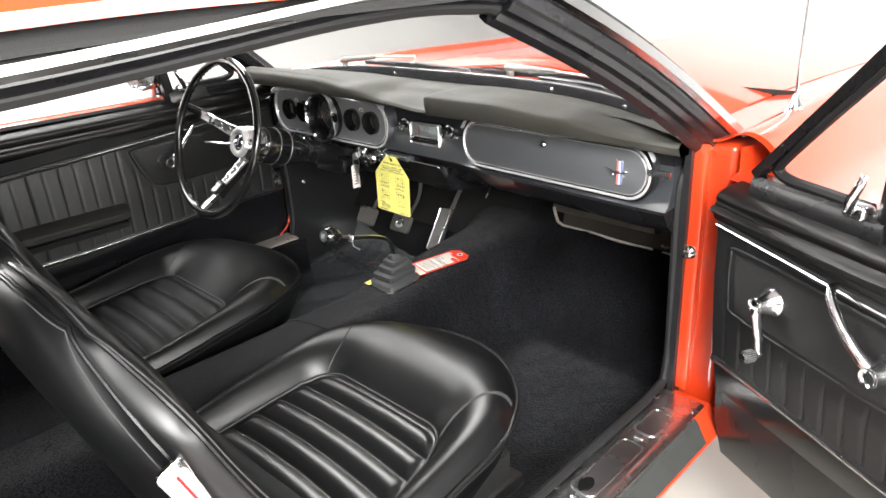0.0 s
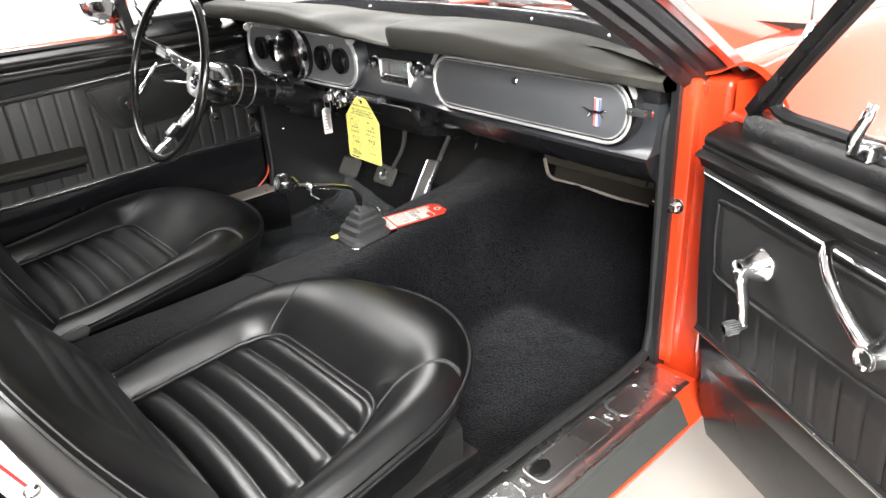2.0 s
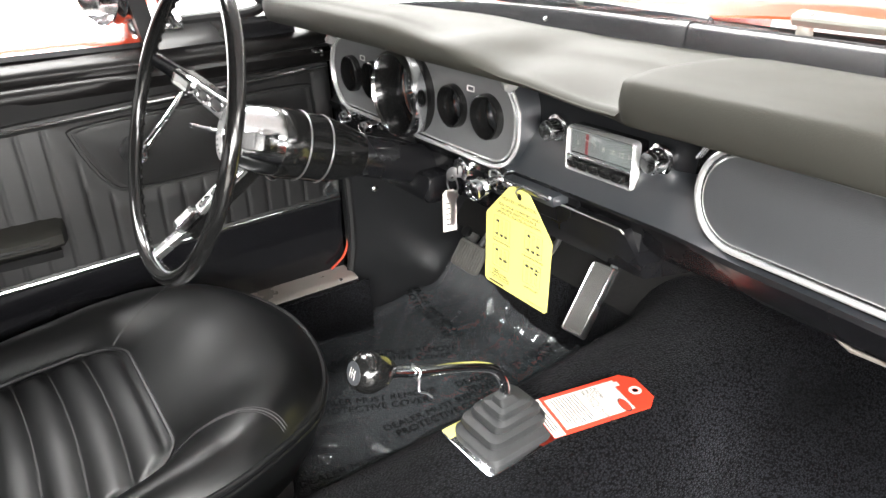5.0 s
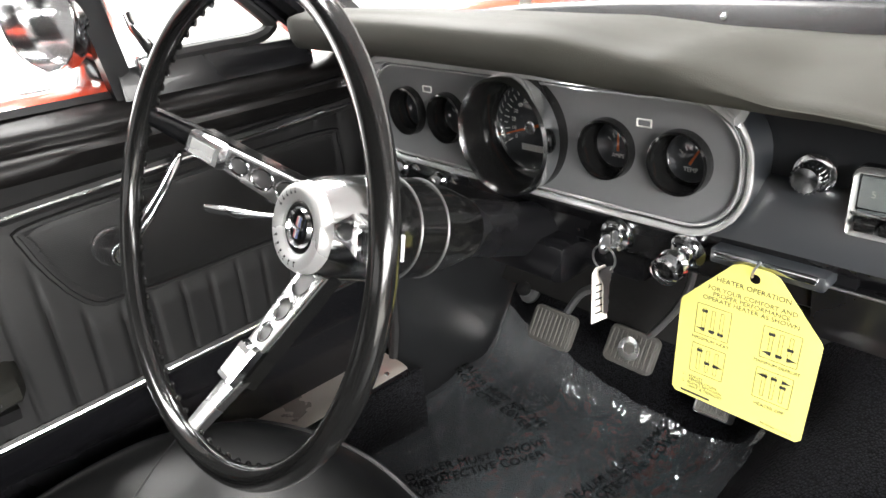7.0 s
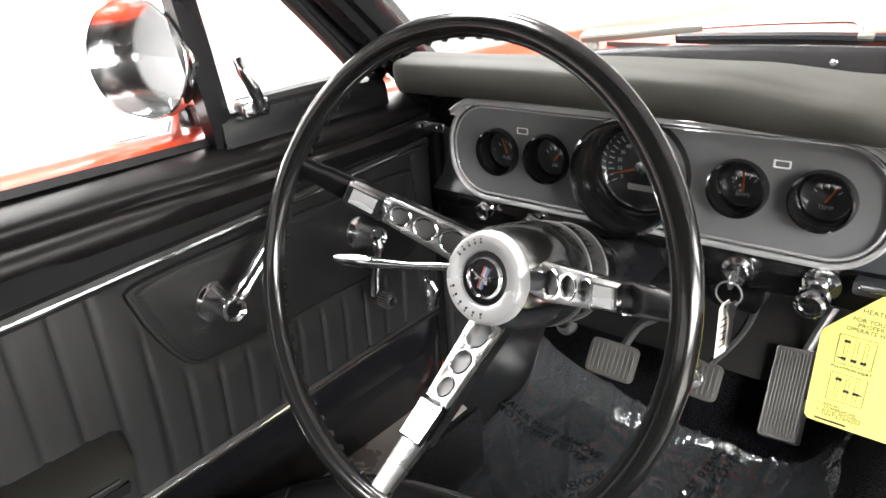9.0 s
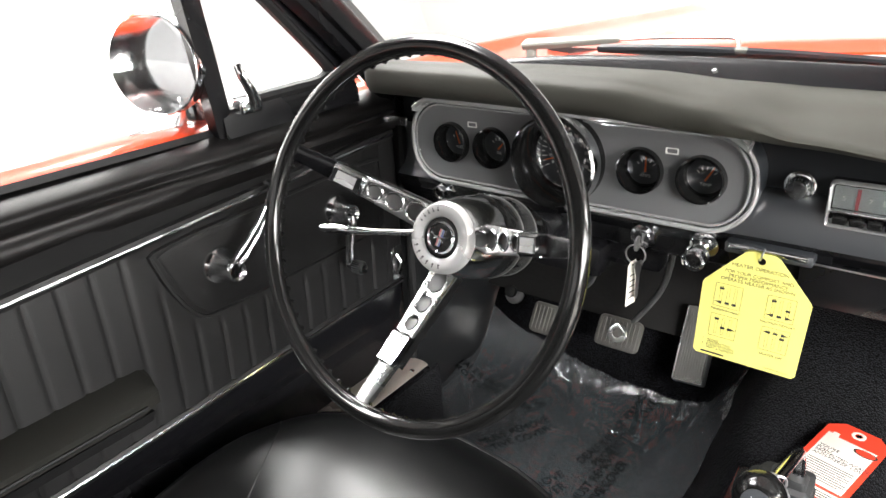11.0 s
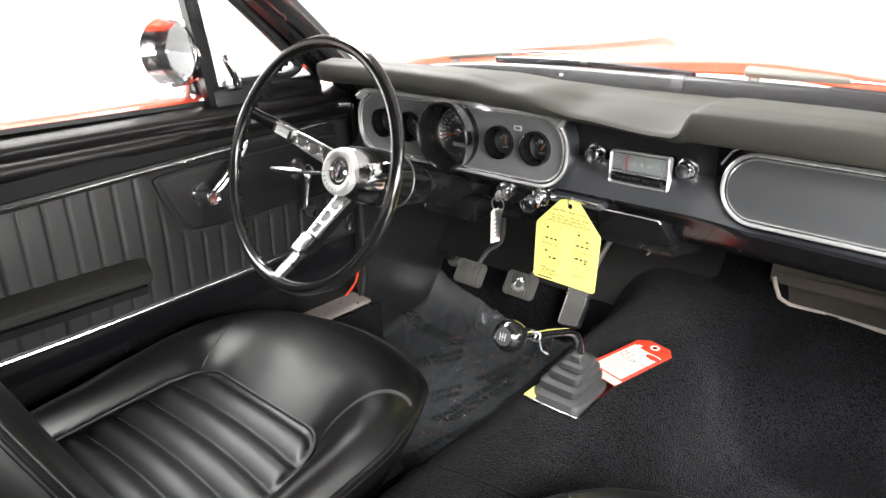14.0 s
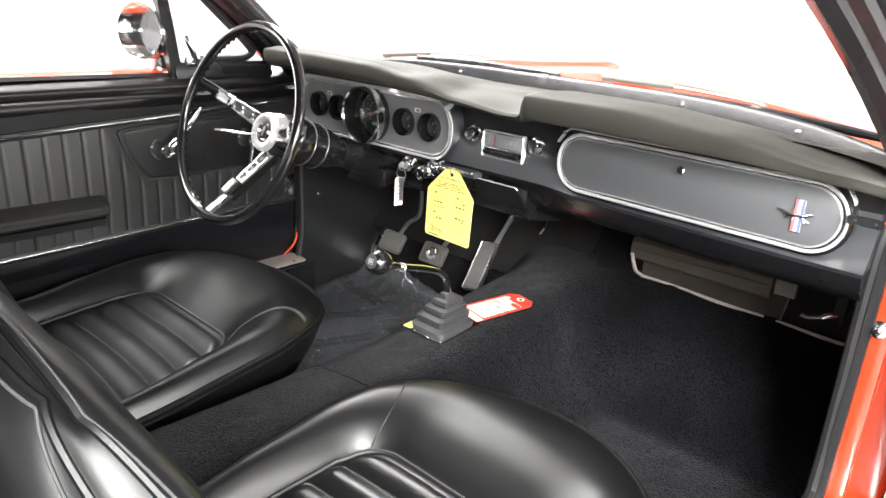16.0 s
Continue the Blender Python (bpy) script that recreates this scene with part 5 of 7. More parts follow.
def build_door(name, label, passenger):
    door = thing(name, (-0.70, 0.6, 0.35), label, "car door")
    up = lambda y: 0.760 + 0.060 * (y - 0.45)
    lo = lambda y: 0.527 + 0.022 * smooth(0.4, 1.2, y)
    # steel shell: inner skin, edges, outer skin
    prof = [(-0.672, 0.800), (-0.672, 0.50), (-0.674, 0.40), (-0.690, 0.325), (-0.74, 0.305), (-0.775, 0.31), (-0.815, 0.40), (-0.838, 0.60), (-0.830, 0.76), (-0.795, 0.838), (-0.745, 0.850), (-0.70, 0.845), (-0.675, 0.83)]
    shell = part("shell", loft([[(x + 0.004 * (k == 0), y, z) for x, z in prof] for k, y in enumerate((0.03, 0.3, 0.7, 1.1, 1.172))]), BLACK_PAINT, door, "black painted inner door shell")
    skin = [(-0.706, 0.8675), (-0.722, 0.8745), (-0.755, 0.876), (-0.800, 0.858), (-0.836, 0.765), (-0.845, 0.60), (-0.822, 0.40), (-0.785, 0.305)]
    part("outer_skin", loft([[(x, y, z) for x, z in skin] + [(x + 0.004, y, z - 0.004) for x, z in reversed(skin)] for y in (0.02, 0.4, 0.8, 1.2)]), RED, door, "orange-red outer skin")
    part("front_edge", loft([[(x, y, z) for x, z in ((-0.680, 0.80), (-0.69, 0.36), (-0.80, 0.36), (-0.82, 0.6), (-0.79, 0.82))] for y in (1.1715, 1.176)]), BLACK_PAINT, door)

    # fluted trim panel
    def panel(u, v):
        y = 0.06 + 1.108 * u
        z = lo(y) + 0.004 + (up(y) - lo(y) - 0.008) * v
        d = in_inset(y, z)
        k = smooth(-0.004, 0.004, d)
        t = (y / 0.0365) % 1.0
        flute = 0.0034 * (1 - abs(2 * t - 1) ** 9.0)
        short = smooth(0.0, 0.03, d)
        rim = 0.0035 * math.exp(-((d - 0.004) / 0.0025) ** 2)
        groove = -0.002 * math.exp(-((d + 0.005) / 0.002) ** 2)
        x = door_x(z) + (0.003 + flute * short) * k + 0.002 * (1 - k)
        return (x + 0.003 * math.sin(math.pi * v), y, z)
    bm = sheet(panel, 380, 60)
    trim = part("trim_panel", bm, PANEL, door, "black fluted vinyl door trim", 60)
    ins = part("inset_panel", loft([[(door_x(0.7) + h, c.x + (p.x - c.x) * k, c.y + (p.y - c.y) * k) for p in INSET] for c in (Vector((0.945, 0.710, 0)),) for h, k in ((0.0, 1.0), (0.0062, 0.995), (0.0068, 0.97), (0.0052, 0.955), (0.0058, 0.93))]), PANEL, trim, "smooth inset round the handles", 50)
    part("inset_welt", tube([(door_x(0.7) + 0.0052, p.x, p.y) for p in INSET], 0.0036, 6, closed=True), PANEL, ins)
    st = []
    for p in INSET:
        for f_ in (0.0, 0.5):
            q = p.lerp(INSET[(INSET.index(p) + 1) % len(INSET)], f_)
            y_, z_ = 0.945 + (q.x - 0.945) * 0.95, 0.710 + (q.y - 0.710) * 0.90
            st.append(rbox(-0.0005, 0.0005, -0.0018, 0.0018, -0.0005, 0.0005, 0, m=Matrix.Translation((door_x(0.7) + 0.0062, y_, z_))))
    part("stitching", joined(*st), PLEAT_LINE, ins)
    cords = []
    for i in range(56):
        z = 0.655 + 0.0021 * i
        ys = [0.74 + 0.001 * j for j in range(410) if in_inset(0.74 + 0.001 * j, z) < -0.009]
        if len(ys) > 2:
            cords.append(tube([(door_x(z) + 0.0054, ys[0], z), (door_x(z) + 0.0054, ys[-1], z)], 0.0007, 4))
    part("cording", joined(*cords), PANEL, ins, "fine corded vinyl")
    part("lower_panel", slab(lambda u, v: (-0.664 - 0.008 * (1 - v) ** 2, 0.05 + 1.12 * u, 0.475 + (lo(0.05 + 1.12 * u) - 0.479) * v), 12, 4, (-0.01, 0, 0)), GLOSS_TRIM, trim)
    part("upper_panel", slab(lambda u, v: (-0.662 + 0.010 * v, 0.05 + 1.12 * u, up(0.05 + 1.12 * u) + 0.003 + 0.035 * v), 12, 6, (-0.01, 0, 0)), PANEL, trim)
    for f, nm in ((up, "upper_moulding"), (lo, "lower_moulding")):
        part(nm, tube([(-0.6545, y, f(y)) for y in np.linspace(0.05, 1.165, 24)], 0.0029, 8), CHROME, door, "thin chrome moulding")
        part("moulding_bed", tube([(-0.6615, y, f(y)) for y in np.linspace(0.05, 1.165, 24)], 0.0095, 8), PANEL, door)
    # padded waist roll
    roll = [(-0.660, 0.800), (-0.654, 0.803), (-0.651, 0.812), (-0.652, 0.821), (-0.658, 0.826), (-0.667, 0.828), (-0.669, 0.831), (-0.666, 0.837), (-0.667, 0.843), (-0.672, 0.848), (-0.686, 0.854), (-0.704, 0.860), (-0.70, 0.82), (-0.68, 0.80)]
    part("waist_roll", loft([[(x + 0.010 * smooth(0.75, 0.86, y) * (z > 0.82 and x > -0.69), y, z + 0.012 * (y - 0.5) - 0.006 * (y < 0.1)) for x, z in roll] for y in np.linspace(0.04, 1.172, 30)]), WAIST, door, "black padded waist roll", 60)
    part("glass_channel", loft([[(x, y, z) for x, z in ((-0.706, 0.863), (-0.700, 0.870), (-0.694, 0.863))] for y in (0.05, 0.5, 0.87)]), RUBBER, door)
    # armrest pad
    arm = [(-0.660, 0.634), (-0.618, 0.626), (-0.607, 0.618), (-0.608, 0.602), (-0.622, 0.593), (-0.660, 0.590)]
    a = part("armrest", loft([[(-0.66 + (x + 0.66) * k, y, 0.61 + (z - 0.61) * (0.8 + 0.2 * k)) for x, z in arm] for y, k in ((0.40, 0.35), (0.415, 0.9), (0.44, 1.0), (0.55, 1.0), (0.655, 1.0), (0.680, 0.86), (0.688, 0.4))]), ARMREST, door, "narrow black armrest pad", 50)
    part("armrest_groove", tube([(-0.6065, y, 0.609) for y in np.linspace(0.44, 0.66, 8)], 0.0025, 6), RUBBER, a)
    part("armrest_base", loft([[(x, y, z) for x, z in ((-0.658, 0.590), (-0.625, 0.588), (-0.632, 0.572), (-0.658, 0.566))] for y in (0.42, 0.44, 0.66, 0.675)]), PANEL, a)

    # handle fittings
    def side_pose(y, z):
        return Matrix.Translation((-0.655, y, z)) @ Matrix.Rotation(radians(90), 4, "Y") @ Matrix.Rotation(radians(90), 4, "Z")

    def cup(parent, y, z, tall):
        m = side_pose(y, z)
        base = part("escutcheon", lathe([(0.0235, -0.002), (0.0235, 0.0015), (0.0218, 0.004), (0.0188, 0.008), (0.0138, tall - 0.004), (0.0134, tall)], m, 40), CHROME, parent)
        part("cap", lathe([(0.0128, tall - 0.004), (0.0131, tall), (0.0122, tall + 0.0035), (0.0100, tall + 0.002), (0.0090, tall - 0.003)], m, 36), CHROME, base)
        part("cap_centre", lathe([(0.0100, tall - 0.002), (0.003, tall - 0.0035)], m, 24), PLASTIC, base)
    ph = part("pull_handle", tube(spline([(-0.630, 0.818, 0.718), (-0.624, 0.832, 0.731), (-0.620, 0.852, 0.752), (-0.621, 0.876, 0.776), (-0.628, 0.894, 0.793), (-0.640, 0.903, 0.798), (-0.652, 0.904, 0.797)], 5),
                                  [0.0078] * 6 + [0.0068] * 5 + [0.0058] * 5 + [0.0052] * 5 + [0.0046] * 5 + [0.0042] * 4 + [0.0040], 12, flat=1.35, up=(1, 0, 0)), CHROME, door, "curved chrome door pull")
    cup(ph, 0.814, 0.714, 0.036)
    wc = part("window_crank", tube(spline([(-0.628, 1.025, 0.716), (-0.626, 1.024, 0.698), (-0.628, 1.020, 0.668), (-0.628, 1.017, 0.641)], 5), [0.0080] * 5 + [0.0058] * 5 + [0.0048] * 5 + [0.0056], 12, flat=1.4, up=(1, 0, 0)), CHROME, door, "chrome window crank")
    cup(wc, 1.026, 0.719, 0.032)
    part("crank_knob", lathe([(0.005, -0.004), (0.0065, 0.004), (0.0085, 0.008), (0.0092, 0.010), (0.0092, 0.025), (0.007, 0.028)], Matrix.Translation((-0.628, 1.018, 0.639)) @ Matrix.Rotation(radians(90), 4, "Y"), 20), GREY_RUBBER, wc, "ribbed crank knob")
    part("knob_ribs", joined(*[tube([(-0.618, 1.018 + 0.0094 * math.cos(t), 0.639 + 0.0094 * math.sin(t)), (-0.604, 1.018 + 0.0094 * math.cos(t), 0.639 + 0.0094 * math.sin(t))], 0.0009, 4) for t in (math.tau * i / 18 for i in range(18))]), STEEL, wc)
    part("knob_cap", lathe([(0.0070, 0.0272), (0.0068, 0.0296), (0.002, 0.0302)], Matrix.Translation((-0.628, 1.018, 0.639)) @ Matrix.Rotation(radians(90), 4, "Y"), 20), CHROME, wc)
    # vent window: division post, frame, pane, latch
    vent = part("vent_frame", tube(spline([(-0.690, 0.905, 0.897), (-0.690, 1.00, 0.899), (-0.690, 1.045, 0.900), (-0.688, 1.068, 0.908), (-0.684, 1.062, 0.926), (-0.658, 0.958, 1.010), (-0.637, 0.868, 1.080), (-0.615, 0.79, 1.140)], 6), 0.0085, 8), RUBBER, door, "black rubber-edged vent window frame")
    part("division_post", loft([[(c[0] + a_, c[1] + b_, c[2]) for a_, b_ in ((-0.010, -0.015), (0.009, -0.015), (0.011, 0.0), (0.008, 0.011), (-0.010, 0.011))] for c in ((-0.693, 0.885, 0.850), (-0.686, 0.868, 0.95), (-0.668, 0.842, 1.06), (-0.644, 0.806, 1.19))]), BLACK_PAINT, vent, "black division post")
    part("frame_bar", loft([[(c[0] + a_, c[1] + b_, c[2] + b_ * 0.9) for a_, b_ in ((-0.008, -0.004), (0.008, -0.004), (0.008, 0.007), (-0.008, 0.007))] for c in ((-0.690, 1.118, 0.892), (-0.660, 0.975, 1.006), (-0.637, 0.880, 1.080), (-0.605, 0.765, 1.168))]), BLACK_PAINT, vent)
    part("sill_bar", loft([[(x, y, z) for x, z in ((-0.706, 0.856), (-0.676, 0.856), (-0.679, 0.884), (-0.684, 0.893), (-0.704, 0.893))] for y in (0.875, 1.0, 1.09, 1.12)]), BLACK_PAINT, vent)
    g = part("pane", loft([[(-0.6885, 0.900, 0.895), (-0.6885, 1.055, 0.900), (-0.684, 1.060, 0.922), (-0.637, 0.868, 1.078), (-0.615, 0.79, 1.138)], [(-0.6915, 0.900, 0.895), (-0.6915, 1.055, 0.900), (-0.687, 1.060, 0.922), (-0.640, 0.868, 1.078), (-0.618, 0.79, 1.138)]]), GLASS, vent, "clear vent pane")
    g.visible_shadow = False
    la = part("vent_latch", rbox(-0.688, -0.665, 0.895, 0.930, 0.885, 0.905, 0.005, 3), CHROME, vent, "chrome vent latch")
    part("latch_lever", tube(spline([(-0.664, 0.915, 0.895), (-0.655, 0.905, 0.915), (-0.655, 0.895, 0.935), (-0.660, 0.893, 0.950)], 4), [0.007] * 6 + [0.006] * 4 + [0.005] * 3, 10, flat=0.6), CHROME, la)
    # outside mirror
    mc = Vector((-0.732, 0.838, 0.955))
    aim = Vector((0.36, -0.93, 0.05)).normalized()
    mm = Matrix.Translation(mc) @ aim.to_track_quat("Z", "Y").to_matrix().to_4x4()
    mir = part("side_mirror", lathe([(0.002, -0.064), (0.022, -0.062), (0.042, -0.053), (0.054, -0.038), (0.0585, -0.022), (0.0590, -0.004), (0.0602, -0.002), (0.0604, 0.000), (0.0594, 0.002), (0.0596, 0.015), (0.0604, 0.0165), (0.0594, 0.0175), (0.0578, 0.016), (0.0574, 0.002), (0.0568, 0.000), (0.0560, -0.016)], mm, 64), CHROME, door, "deep round chrome side mirror on a wedge foot")
    part("mirror_glass", plate(circle(0.0562, 56), 0.001, mm @ Matrix.Translation((0, 0, -0.017))), MIRROR, mir)
    part("mirror_stem", loft([[(x + rx * math.cos(t), y + ry * math.sin(t), z) for t in (math.tau * i / 16 for i in range(16))] for x, y, z, rx, ry in ((-0.728, 0.862, 0.912, 0.010, 0.012), (-0.734, 0.868, 0.898, 0.013, 0.016), (-0.742, 0.874, 0.882, 0.019, 0.026), (-0.748, 0.878, 0.872, 0.023, 0.034))]), CHROME, mir)
    part("mirror_foot", loft([[(-0.750 + a_ * 0.025 * k, 0.852 + b_ * 0.088 * (0.55 + 0.45 * k), z) for a_, b_ in ((-0.25, -1.0), (0.25, -1.0), (0.8, -0.5), (1, 0.1), (0.8, 0.6), (0.2, 0.8), (-0.2, 0.8), (-0.8, 0.6), (-1, 0.1), (-0.8, -0.5))] for z, k in ((0.858, 1.0), (0.866, 0.97), (0.874, 0.62), (0.877, 0.3))]), CHROME, mir)
    if not passenger:
        part("lock_knob", lathe([(0.004, 0), (0.004, 0.02), (0.006, 0.024), (0.006, 0.034), (0.003, 0.037)], Matrix.Translation((-0.685, 0.12, 0.86)), 14), CHROME, door)
    return door


MIRROR = material("mirror_silver", (0.80, 0.81, 0.81), 0.01, metal=1.0)
build_door("driver_door", "closed car door with black fluted trim and chrome handles", False)
# the other door: mirrored, and swung open on its hinges
SWING = Matrix(((0.4891, -0.8710, -0.0465), (0.8714, 0.4902, -0.0173), (0.0379, -0.0321, 0.9988))).to_quaternion().to_matrix().to_4x4()
XF = Matrix.Translation((0.7545, 1.1812, 0.5442)) @ SWING @ Matrix.Translation((-0.70, -1.19, -0.60)) @ Matrix.Diagonal((-1, 1, 1, 1))
build_door("passenger_door", "wide open car door with black fluted trim and chrome handles", True)
XF = Matrix()


# ---- seats ----
def build_seat(name, cx, label, plate_side, back_y, H, full_low, full_high, thick, sink, corner, wide):
    seat = thing(name, (cx, 0.65, 0.25), label, "bucket seat", group="front bucket seats")
    hw, yr, yf = 0.262, 0.365, 0.945
    PV = 0.21

    def PU_at(v):
        return 0.80 - 0.15 * smooth(-0.9, 0.3, v)

    def outline(u, v):
        """Plan of the cushion: straight sides that run into a rounded front."""
        v0 = 0.10
        w = 1.0 - 0.05 * smooth(-0.2, -1.0, v)
        if v <= v0:
            return cx + hw * u * w, yr + (yf - yr) * (v + 1) / 2
        q = (v - v0) / (1 - v0)
        x = u * math.sqrt(1 - corner * q * q)
        q2 = q * math.sqrt(1 - corner * u * u * smooth(0, 0.6, q))
        return cx + hw * x * w, yr + (yf - yr) * (v0 + q2 * (1 - v0) + 1) / 2

    def panel_d(u, v):
        """Signed distance from the pleated panel's edge, in the cushion's own units (negative inside)."""
        dx, dv = abs(u) - PU_at(v) + 0.22, v - PV + 0.22
        return math.hypot(max(dx, 0), max(dv, 0)) + min(max(dx, dv), 0) - 0.22

    crown = curve2([(-0.02, -0.003), (0.0, 0.0), (0.12, 0.015), (0.28, 0.031), (0.44, 0.041), (0.60, 0.045), (0.75, 0.043), (0.88, 0.034), (1.0, 0.018)])

    def top(u, v):
        x, y = outline(u, v)
        d = panel_d(u, v)
        tv = max(0, (v - PV) / (1 - PV))
        rim_d = max(0.0, 1 - (abs(u) ** 9 + max(0, v) ** 9) ** (1 / 9))
        t = d / (d + rim_d) if d > 0 else 0.0
        z = 0.452 - sink + crown(t) * (1 + 0.12 * smooth(0, 0.5, tv)) - 0.046 * smooth(0.5, -0.9, v)
        # soft creases in the front roll
        z += 0.0018 * noise.noise((x * 9, y * 14, cx)) * smooth(0.1, 0.4, t)
        if d < 0:
            q = ((y - 0.02 * (1 - u * u)) / 0.0495) % 1.0
            z += 0.0092 * (1 - abs(2 * q - 1) ** 1.9) * smooth(0.0, 0.075, -d) - 0.004 * smooth(0, 0.05, -d)
        return x, y, z
    nu, nv = 110, 300
    U = lambda i: -1 + 2 * i / nu
    V = lambda j: -1 + 2 * j / nv
    verts = [top(U(i), V(j)) for j in range(nv + 1) for i in range(nu + 1)]
    w = nu + 1
    faces = [(j * w + i, j * w + i + 1, (j + 1) * w + i + 1, (j + 1) * w + i) for j in range(nv) for i in range(nu)]
    rim = list(range(w)) + [j * w + nu for j in range(1, nv + 1)] + [nv * w + i for i in range(nu - 1, -1, -1)] + [j * w for j in range(nv - 1, 0, -1)]
    cen = Vector((cx, 0.62, 0))
    prev = rim
    edge_loop = [Vector(verts[i]) for i in rim]
    for k, (drop, out) in enumerate(((0.005, 0.003), (0.014, 0.001), (0.060, -0.014), (0.130, -0.052))):
        cur = []
        for p in edge_loop:
            d = (p - cen)
            d.z = 0
            d.normalize()
            cur.append(len(verts))
            verts.append(tuple(p + d * out + Vector((0, 0, -drop))))
        faces += [(a, b, d2, c2) for a, b, c2, d2 in zip(prev, prev[1:] + prev[:1], cur, cur[1:] + cur[:1])]
        prev = cur
    faces.append(tuple(prev))
    cush = part("cushion", mesh_of(verts, faces), VINYL, seat, "black pleated vinyl cushion", 75)
    lo_edge = []
    for p in edge_loop[::4]:
        d = p - cen
        d.z = 0
        d.normalize()
        lo_edge.append(p + d * 0.003 + Vector((0, 0, -0.003)))
    part("piping", tube(lo_edge, 0.0042, 8, closed=True), VINYL, cush, "vinyl piping")
    low_edge = []
    for p in edge_loop[::4]:
        d = p - cen
        d.z = 0
        d.normalize()
        low_edge.append(p + d * 0.0005 + Vector((0, 0, -0.017)))
    part("piping", tube(low_edge, 0.0028, 8, closed=True), VINYL, cush, "vinyl piping")
    # thread in the valleys between the pleats
    for k in range(9, 16):
        row = []
        for i in range(25):
            u = -0.74 + 1.48 * i / 24
            y_v = 0.0495 * k + 0.02 * (1 - u * u)
            v = 2 * (y_v - yr) / (yf - yr) - 1
            if v > -0.95 and panel_d(u, v) < -0.05:
                row.append(Vector(top(u, v)) + Vector((0, 0, 0.0003)))
        if len(row) > 3:
            part("pleat_thread", tube(row, 0.0007, 5), STITCH, cush)
    # piping round the pleated panel
    half_pan = [(-PU_at(v), v) for v in np.linspace(-1, PV - 0.22, 24)] + [(-PU_at(PV) + 0.22 - 0.22 * math.cos(t), PV - 0.22 + 0.22 * math.sin(t)) for t in (math.pi / 2 * i / 7 for i in range(1, 8))]
    span = PU_at(PV) - 0.22
    pan = half_pan + [(-span + 2 * span * i / 16, PV) for i in range(1, 16)] + [(-u, v) for u, v in reversed(half_pan)]
    part("panel_cord", tube([Vector(top(u, v)) + Vector((0, 0, 0.0015)) for u, v in pan], 0.0032, 6), PLEAT_LINE, cush)
    # stitched seams from the panel's front corners to the front edge
    for s in (-1, 1):
        for off in (-0.012, 0.0, 0.012):
            seam = [Vector(top(s * (PU_at(PV) - 0.05 + (1.01 - PU_at(PV)) * (0.45 * t + 0.55 * t * t)) + off * 0.6, PV - 0.05 + 0.57 * (1.35 * t - 0.35 * t * t) - off)) + Vector((0, 0, 0.0004)) for t in np.linspace(0, 1, 30)]
            part("seam", tube(seam, 0.0006 if off else 0.0011, 5), STITCH if off else PLEAT_LINE, cush)
    part("seat_base", loft([[(cx + a * 0.20, 0.63 + b * 0.225, z) for a, b in ((-1, -1), (1, -1), (1, 0.9), (0.7, 1), (-0.7, 1), (-1, 0.9))] for z in (0.262, 0.345)]), HEADLINER, seat)
    for s in (-1, 1):
        part("seat_track", rbox(cx + s * 0.19 - 0.02, cx + s * 0.19 + 0.02, 0.40, 0.86, 0.255, 0.285, 0.004), STEEL, seat)

    # backrest: an upright cushion that leans back, built in its own frame
    lean = radians(21)
    bm_ = Matrix.Translation((cx, back_y, 0.44)) @ Matrix.Rotation(lean, 4, "X")

    def dome(v):
        q = max(0.0, (v - 0.73) / 0.27)
        return math.sqrt(max(0.0, 1 - min(1.0, q) ** 2.2))

    def half(v):
        return wide - 0.030 * smooth(0.2, 1.0, v) - 0.070 * smooth(0.60, 1.0, v) ** 2 - 0.045 * (1 - dome(v))

    def shape(a, v):
        """Closed section at height v: a runs round from the front centre."""
        hwv = half(v)
        ca, sa = math.cos(a), math.sin(a)
        x = hwv * (abs(sa) ** 0.45) * (1 if sa > 0 else -1) * (1 - (0.075 if plate_side < 0 else 0.125) * smooth(0.0, 0.30, -ca))
        th = (thick - 0.010 * v) * (0.03 + 0.97 * dome(v))
        y = th * (abs(ca) ** 0.6) * (full_low + (full_high - full_low) * smooth(0.0, 0.6, v) if ca > 0 else -1.7)
        k = abs(x) / hwv
        if ca > 0:
            d = max(k - 0.60, (v - 0.50) * 2.0)
            y -= 0.012 * (1 - smooth(-0.12, 0.02, d))
            if d < -0.02:
                t = (v * H / 0.05) % 1.0
                y += 0.007 * (1 - abs(2 * t - 1) ** 2.6) * smooth(0.02, 0.12, -d)
        z = H * v - 0.042 * smooth(0.55, 1.0, v) * k ** 2.4
        return bm_ @ Vector((x, y, z))
    rings = []
    vs = [i / 60 for i in range(49)] + [0.82, 0.84, 0.86, 0.88, 0.90, 0.92, 0.94, 0.955, 0.968, 0.98, 0.988, 0.994, 0.998, 1.0]
    for v in vs:
        rings.append([shape(math.tau * i / 96, v) for i in range(96)])
    # close the crown along its ridge
    inv = bm_.inverted()
    ridge = [inv @ p for p in rings[-1]]
    for k, lift in ((0.7, 0.0012), (0.35, 0.002), (0.02, 0.0024)):
        rings.append([bm_ @ Vector((p.x, p.y * k, p.z + lift)) for p in ridge])
    back = part("backrest", loft(rings), VINYL, seat, "black vinyl backrest", 75)
    # a pair of welts with a row of thread beside each, up the side edges and over the crown
    heart = bm_ @ Vector((0, 0, 0.5 * H))
